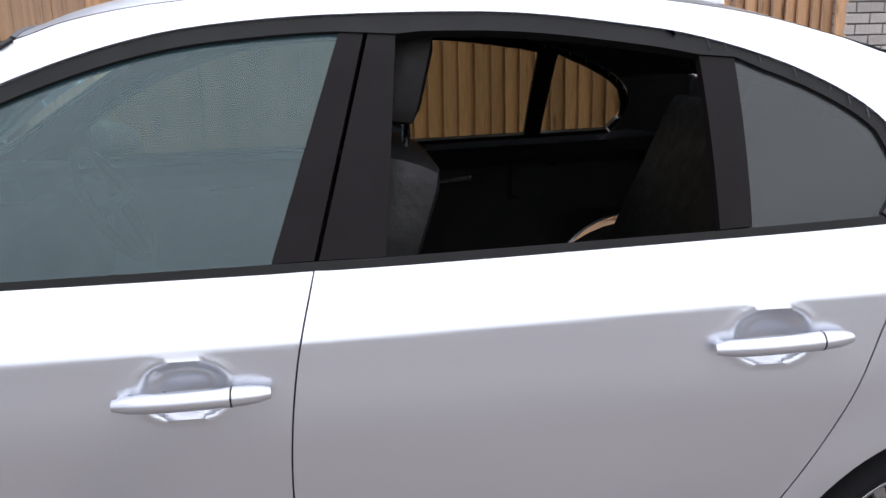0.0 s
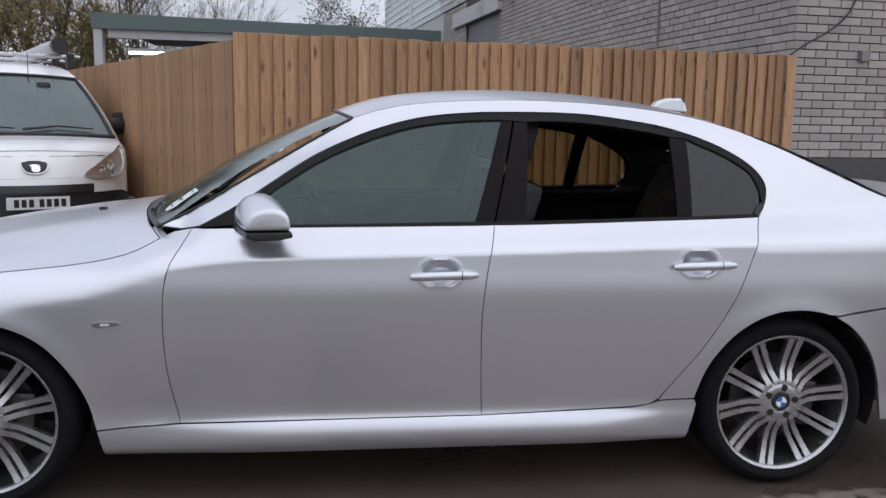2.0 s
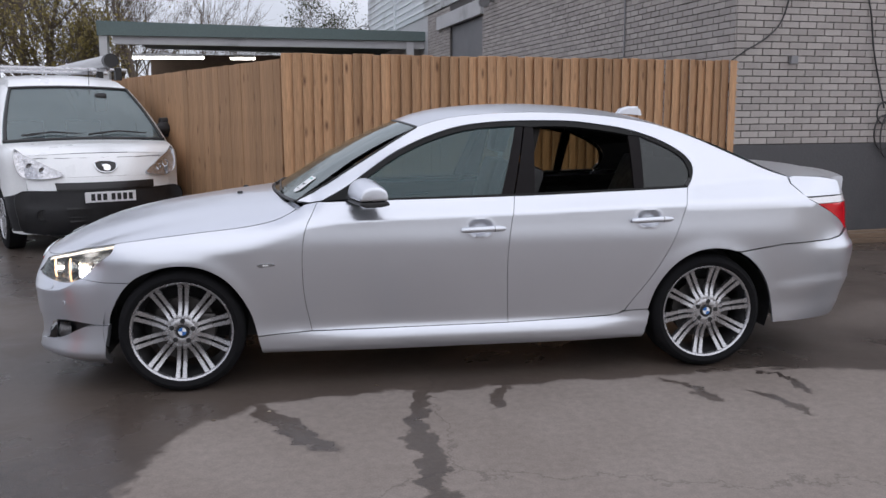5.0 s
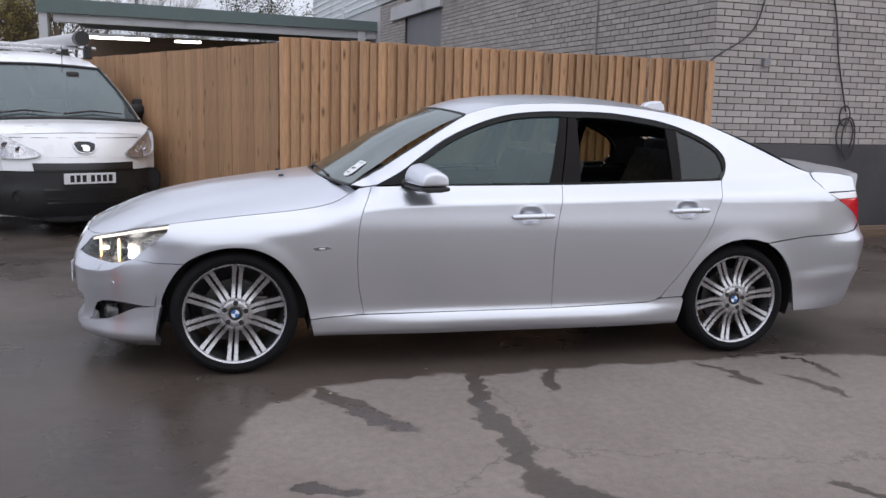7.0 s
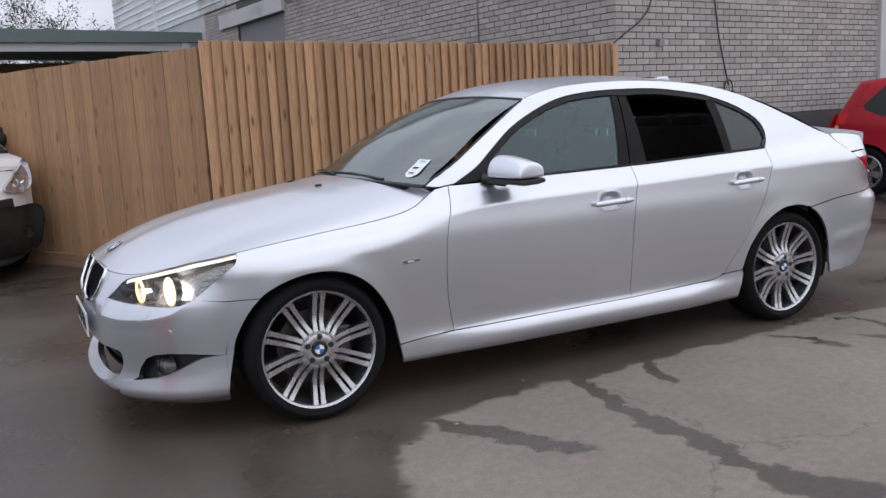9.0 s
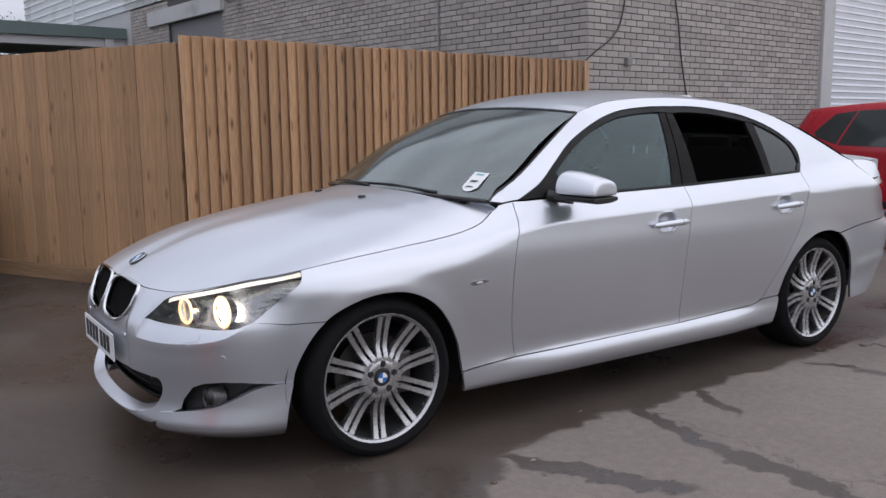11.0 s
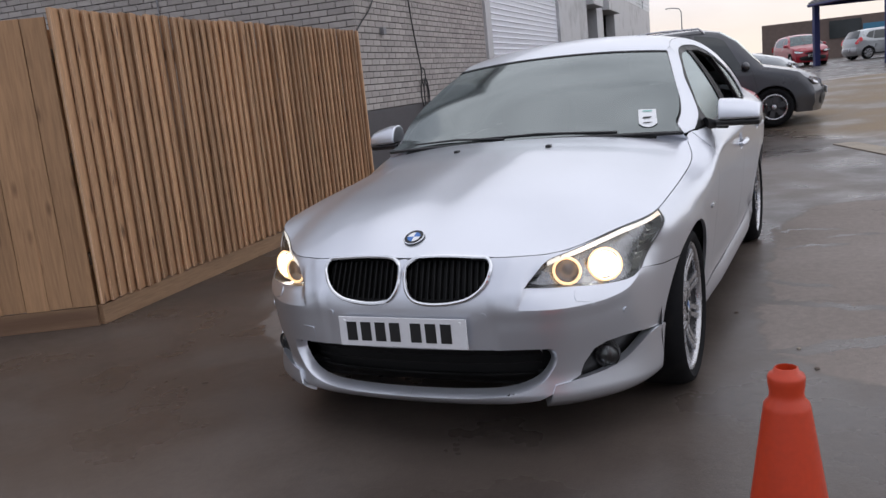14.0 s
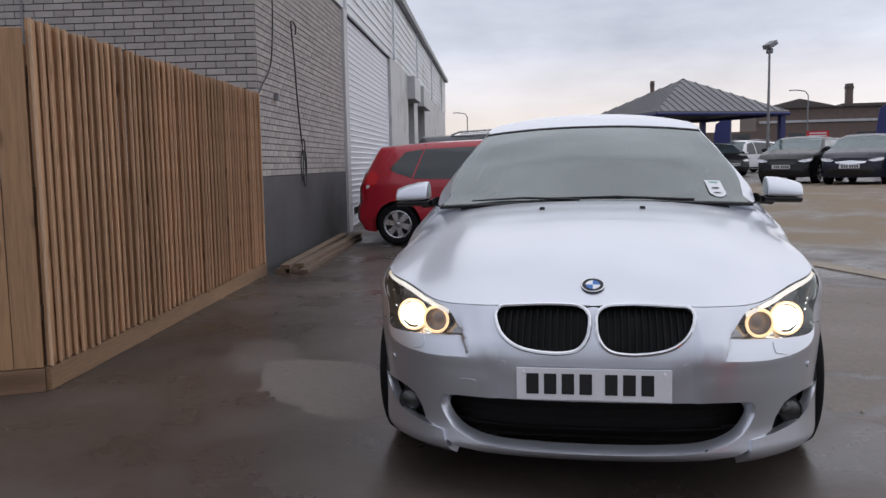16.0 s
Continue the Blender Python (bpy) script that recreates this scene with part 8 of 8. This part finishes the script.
# ---- far car park: canopy, posts, lamps, brick works ----
def build_canopy():
    z0 = 0.42
    c = thing("canopy", "pyramid sheet-metal canopy on blue steel posts", "canopy", Matrix.Translation((38.6, -4.4, z0)) @ Matrix.Rotation(radians(26), 4, "Z"))
    h = 3.35
    for k in range(4):
        bm = bmesh.new()
        m = Matrix.Rotation(radians(90 * k), 4, "Z")
        vs = [bm.verts.new(m @ Vector(p)) for p in ((-h, -h, 2.85), (h, -h, 2.85), (0, 0, 4.56), (-h, -h, 2.78), (h, -h, 2.78), (0, 0, 4.47))]
        for f in ((0, 1, 2), (3, 5, 4), (0, 3, 4, 1), (1, 4, 5, 2), (0, 2, 5, 3)):
            bm.faces.new([vs[i] for i in f])
        sheet = part("roof_sheet", bm, ROOF_SHEET, c, "grey ribbed roof slope")
        for i in range(17):
            x = -h + 0.3 + i * (2 * h - 0.6) / 16
            t = 1 - abs(x) / h
            bm = bmesh.new()
            tube(bm, [m @ Vector((x, -h, 2.86)), m @ Vector((x, -h + h * t, 2.86 + 1.71 * t))], 0.035, 4)
            part("rib", bm, ROOF_SHEET, sheet)
        bm = bmesh.new()
        a, b = m @ Vector((-h, -h, 2.72)), m @ Vector((h, -h, 2.72))
        tube(bm, [a, b], 0.07, 6)
        part("edge_beam", bm, BLUE_STEEL, c)
        bm = bmesh.new()
        p = m @ Vector((-h * 0.93, -h * 0.93, 0))
        box(bm, p.x - 0.12, p.x + 0.12, p.y - 0.12, p.y + 0.12, 0, 2.78)
        part("post", bm, BLUE_STEEL, c, "blue steel post")


build_canopy()


def street_lamp(x, y, h, label, flood):
    l = thing("street_lamp" if not flood else "floodlight_mast", label, "lamp post", Matrix.Translation((x, y, ground_z(x))))
    bm = bmesh.new()
    tube(bm, [(0, 0, 0), (0, 0, h)], [0.055, 0.035], 8)
    part("pole", bm, STEEL_GREY, l, smooth=True)
    bm = bmesh.new()
    if flood:
        box(bm, -0.20, 0.16, -0.17, 0.17, -0.05, 0.10, pose(0, -0.04, h + 0.24, 0, -28, -60), 0.02)
        box(bm, -0.06, 0.06, -0.1, 0.1, h - 0.02, h + 0.14, None, 0.01)
    else:
        tube(bm, [(0, 0, h), (0, 0.15, h + 0.25), (0, 0.7, h + 0.35), (0, 1.1, h + 0.33)], 0.035, 6)
    part("head", bm, STEEL_GREY, l, smooth=True)


street_lamp(25.7, -5.75, 4.15, "slim grey mast with square floodlight", True)
street_lamp(52.0, -13.2, 4.5, "slim curved street lamp in car park", False)
street_lamp(60.0, 9.0, 4.2, "slim curved street lamp in car park", False)


def build_works():
    w = thing("brick_works", "long dark brick works beyond the car park", "building", Matrix.Translation((62, -10, 0.4)) @ Matrix.Rotation(radians(-4), 4, "Z"))
    bm = bmesh.new()
    box(bm, 0, 12, -45, -2.0, 0, 4.3)
    part("wall", bm, BRICK_FAR, w)
    bm = bmesh.new()
    box(bm, 0, 12, -1.99, 14, 0, 2.7)
    part("low_wall", bm, BRICK_FAR, w)
    bm = bmesh.new()
    box(bm, -0.10, 0.0, -44, -2.2, 3.25, 3.42)
    part("band", bm, LIGHT_GREY, w, "pale concrete band")
    for y0, y1, z in ((-45, -31, 4.8), (-31, -17, 4.6), (-7.6, -2.2, 4.95)):
        bm = bmesh.new()
        prism(bm, [(y0, 4.3), ((y0 + y1) / 2, z), (y1, 4.3)], -0.2, 12, "x")
        part("roof", bm, FAR_ROOF, w)
    bm = bmesh.new()
    box(bm, -0.2, 12, -17, -7.7, 4.3, 4.5)
    part("parapet", bm, FAR_ROOF, w)
    for k in range(12):
        bm = bmesh.new()
        box(bm, -0.06, 0.05, -43 + k * 4.6, -41 + k * 4.6, 1.3, 2.5)
        part("window", bm, GLASS_DARK, w)
    for y, z in ((-20, 1.2), (-9, 1.1), (3, 1.1)):
        bm = bmesh.new()
        box(bm, -0.12, 0.0, y, y + 4.5, z, z + 1.0)
        part("sign_board", bm, SIGN_BLUE if y != -9 else WHITE, w)
    for x, y, h, r in ((20, -13.9, 7.5, 0.30), (24, 3.7, 8.7, 0.2)):
        ch = thing("chimney", "square dark brick chimney above the works", "chimney", Matrix.Translation((62 + x, -10 + y, 0.4)))
        bm = bmesh.new()
        box(bm, -r, r, -r, r, 0, h, bevel=0.03)
        part("stack", bm, BRICK_FAR, ch)
        bm = bmesh.new()
        box(bm, -r * 1.12, r * 1.12, -r * 1.12, r * 1.12, h - 0.5, h - 0.25)
        part("band", bm, FAR_ROOF, ch)


SIGN_BLUE = mat("sign_blue", (0.06, 0.22, 0.34), 0.5)
SIGN_RED = mat("sign_red", (0.55, 0.02, 0.03), 0.5)
build_works()

for fx, fy in ((33.0, -12.2), (33.5, -14.5), (45.0, -7.6)):
    fl = thing("banner_flag", "tall blue cloth banner on a pole", "flag", Matrix.Translation((fx, fy, 0.42)), "banners in car park")
    bm = bmesh.new()
    tube(bm, [(0, 0, 0), (0, 0, 2.9)], 0.03, 6)
    part("pole", bm, STEEL_GREY, fl)
    bm = bmesh.new()
    prism(bm, [(0.03, 0.8), (0.85, 0.95), (0.9, 1.9), (0.8, 2.65), (0.4, 2.88), (0.03, 2.9)], -0.012, 0.012, "x")
    part("cloth", bm, BLUE_STEEL, fl)

sg = thing("sale_sign", "small red sign with pale bars above parked cars", "sign", Matrix.Translation((29.0, -8.1, 0.42)))
bm = bmesh.new()
box(bm, -0.03, 0.03, -0.38, 0.38, 1.45, 1.70)
part("board", bm, SIGN_RED, sg)
bm = bmesh.new()
tube(bm, [(0.05, 0, 0), (0.05, 0, 1.5)], 0.03, 6)
part("post", bm, STEEL_GREY, sg)
for z in (1.62, 1.53):
    bm = bmesh.new()
    box(bm, -0.04, -0.028, -0.30, 0.30, z - 0.02, z + 0.02)
    part("bar", bm, WHITE, sg)


# ---- small things in the yard ----
def build_cone():
    c = thing("traffic_cone", "plain orange plastic traffic cone on concrete", "cone", Matrix.Translation((-2.055, -1.369, 0)))
    bm = bmesh.new()
    lathe(bm, [(0.155, 0.035), (0.142, 0.055), (0.134, 0.09), (0.0375, 0.738), (0.036, 0.746), (0.0285, 0.755), (0.0268, 0.765), (0.029, 0.780), (0.0298, 0.790), (0.028, 0.796), (0.0205, 0.799), (0.0188, 0.807), (0.0165, 0.808), (0.016, 0.74), (0.03, 0.4)], 32)
    part("body", bm, ORANGE, c, smooth=True, sharp=60)
    bm = bmesh.new()
    prism(bm, [(0.24 * math.cos(radians(45 * k + 22.5)), 0.24 * math.sin(radians(45 * k + 22.5))) for k in range(8)], 0.0, 0.036, "z")
    part("base", bm, ORANGE, c)


build_cone()


def build_pebbles():
    rnd = random.Random(8)
    for x, y, r, mt, lb in ((0.452, -1.259, 0.012, CONCRETE, "small pale stone chip on damp concrete"), (0.196, -1.34, 0.014, BARK, "small dark dead leaf on damp concrete"), (0.996, -0.933, 0.015, BARK, "small dark dead leaf on damp concrete")):
        bm = bmesh.new()
        bmesh.ops.create_icosphere(bm, subdivisions=1, radius=r)
        for v in bm.verts:
            v.co = Vector((v.co.x * rnd.uniform(0.8, 1.4), v.co.y * rnd.uniform(0.6, 1.1), v.co.z * 0.35 + r * 0.3))
        solo("pebble", bm, mt, lb, "debris", group="litter on yard").matrix_world = Matrix.Translation((x, y, 0.0))


build_pebbles()


def build_timbers():
    rnd = random.Random(3)
    for k, (off, z, ln) in enumerate(((-0.16, 0.0, 4.6), (-0.30, 0.0, 4.3), (-0.44, 0.0, 4.5), (-0.22, 0.052, 4.4), (-0.36, 0.052, 4.2))):
        b = thing("timber_length", "long weathered sawn timber lying by plinth", "timber", B @ pose(0.12 + rnd.uniform(-0.1, 0.1), off, z, 0, 0, rnd.uniform(-1.2, 1.2)), "timbers by the wall")
        bm = bmesh.new()
        box(bm, 0, ln + rnd.uniform(-0.2, 0.2), -0.055, 0.055, 0, 0.05, bevel=0.004)
        part("beam", bm, WOOD_PALE, b)


build_timbers()


def build_wall_bits():
    # cables
    c = thing("cable", "black cable hanging in a tied coil on brick wall", "cable")
    pts = [(1.80, 2.92), (1.84, 3.0), (1.72, 3.06), (1.58, 3.04), (1.60, 2.9), (1.70, 2.55), (1.76, 2.2), (1.84, 1.9), (1.93, 1.62), (1.97, 1.5)]
    bm = bmesh.new()
    tube(bm, [B @ Vector((x, -0.04, z)) for x, z in rounded([(a, b) for a, b in pts], 5)], 0.010, 6)
    part("hanging_run", bm, CABLE, c, smooth=True)
    for k, (rx, rz, dx, dz) in enumerate(((0.13, 0.20, 0.05, 1.22), (0.10, 0.25, 0.10, 1.18), (0.08, 0.12, 0.0, 1.45))):
        bm = bmesh.new()
        tube(bm, [B @ Vector((1.93 + dx + rx * math.cos(radians(15 * i)), -0.045 - 0.012 * k, dz + rz * math.sin(radians(15 * i)))) for i in range(24)], 0.009, 6, closed=True)
        part("loop", bm, CABLE, c, smooth=True)
    c = thing("cable", "black cable sagging from fence top up brick wall", "cable")
    bm = bmesh.new()
    tube(bm, [B @ Vector((x, -0.035, z)) for x, z in rounded([(-0.06, 2.02), (0.10, 2.12), (0.35, 2.26), (0.52, 2.42), (0.62, 2.7), (0.68, 3.1), (0.72, 3.9)], 5)], 0.009, 6)
    part("run", bm, CABLE, c, smooth=True)
    bx = thing("socket_box", "small dark grey socket box on brick wall", "box", B @ pose(0.71, -0.02, 2.03))
    bm = bmesh.new()
    box(bm, -0.045, 0.045, -0.05, 0.0, -0.045, 0.045, bevel=0.008)
    part("box", bm, STEEL_GREY, bx)
    for y, z, nm in ((8.4, 3.66, "grey bulkhead floodlight on brick side wall"), (0.9, 3.25, "grey junction cluster on brick side wall")):
        fl = thing("wall_light", nm, "wall light", B @ pose(-0.02, y, z))
        bm = bmesh.new()
        tube(bm, [(0, 0, 0.06), (-0.18, 0, 0.08)], 0.03, 8)
        part("arm", bm, STEEL_GREY, fl)
        bm = bmesh.new()
        lathe(bm, [(0.0, -0.12), (0.11, -0.12), (0.10, 0.0), (0.05, 0.08), (0.0, 0.09)], 16, "y", (-0.22, 0, 0.03))
        part("head", bm, STEEL_GREY, fl, smooth=True)
    ca = thing("camera_dome", "white dome camera on bracket at unit corner", "camera", B @ pose(-0.3, 22.3, 4.35))
    bm = bmesh.new()
    tube(bm, [(0.3, 0, 0.2), (0, 0, 0.28), (-0.25, 0, 0.15)], 0.03, 6)
    part("bracket", bm, LIGHT_GREY, ca)
    bm = bmesh.new()
    bmesh.ops.create_uvsphere(bm, u_segments=14, v_segments=10, radius=0.16, matrix=Matrix.Translation((-0.28, 0, 0.05)))
    part("dome", bm, WHITE, ca, smooth=True)


build_wall_bits()

# ---- bricks, last ----
def lay_bricks():
    rows = list(brick_rows(5.47, 1.105, 3.92))
    near = [r for r in rows if r[0] < 1.75][:300]
    keep = set(near)
    shared = {}
    for x, z, ln in near:
        k = round(ln, 3)
        if k not in shared:
            shared[k] = brick_mesh(ln, "brick")
        b = new("brick", shared[k])
        b.parent = FRONT_WALL
        b.matrix_basis = B @ pose(x, 0, z)
    joined_bricks([r for r in rows if r not in keep], B, FRONT_WALL)
    turn = B @ Matrix.Rotation(radians(-90), 4, "Z")
    flip = [(-x - ln, z, ln) for x, z, ln in brick_rows(9.15, 1.105, 4.06)] + [(-11.72 - x - ln, z, ln) for x, z, ln in brick_rows(2.18, 1.105, 4.06)]
    joined_bricks(flip, turn, SIDE_WALL)


lay_bricks()
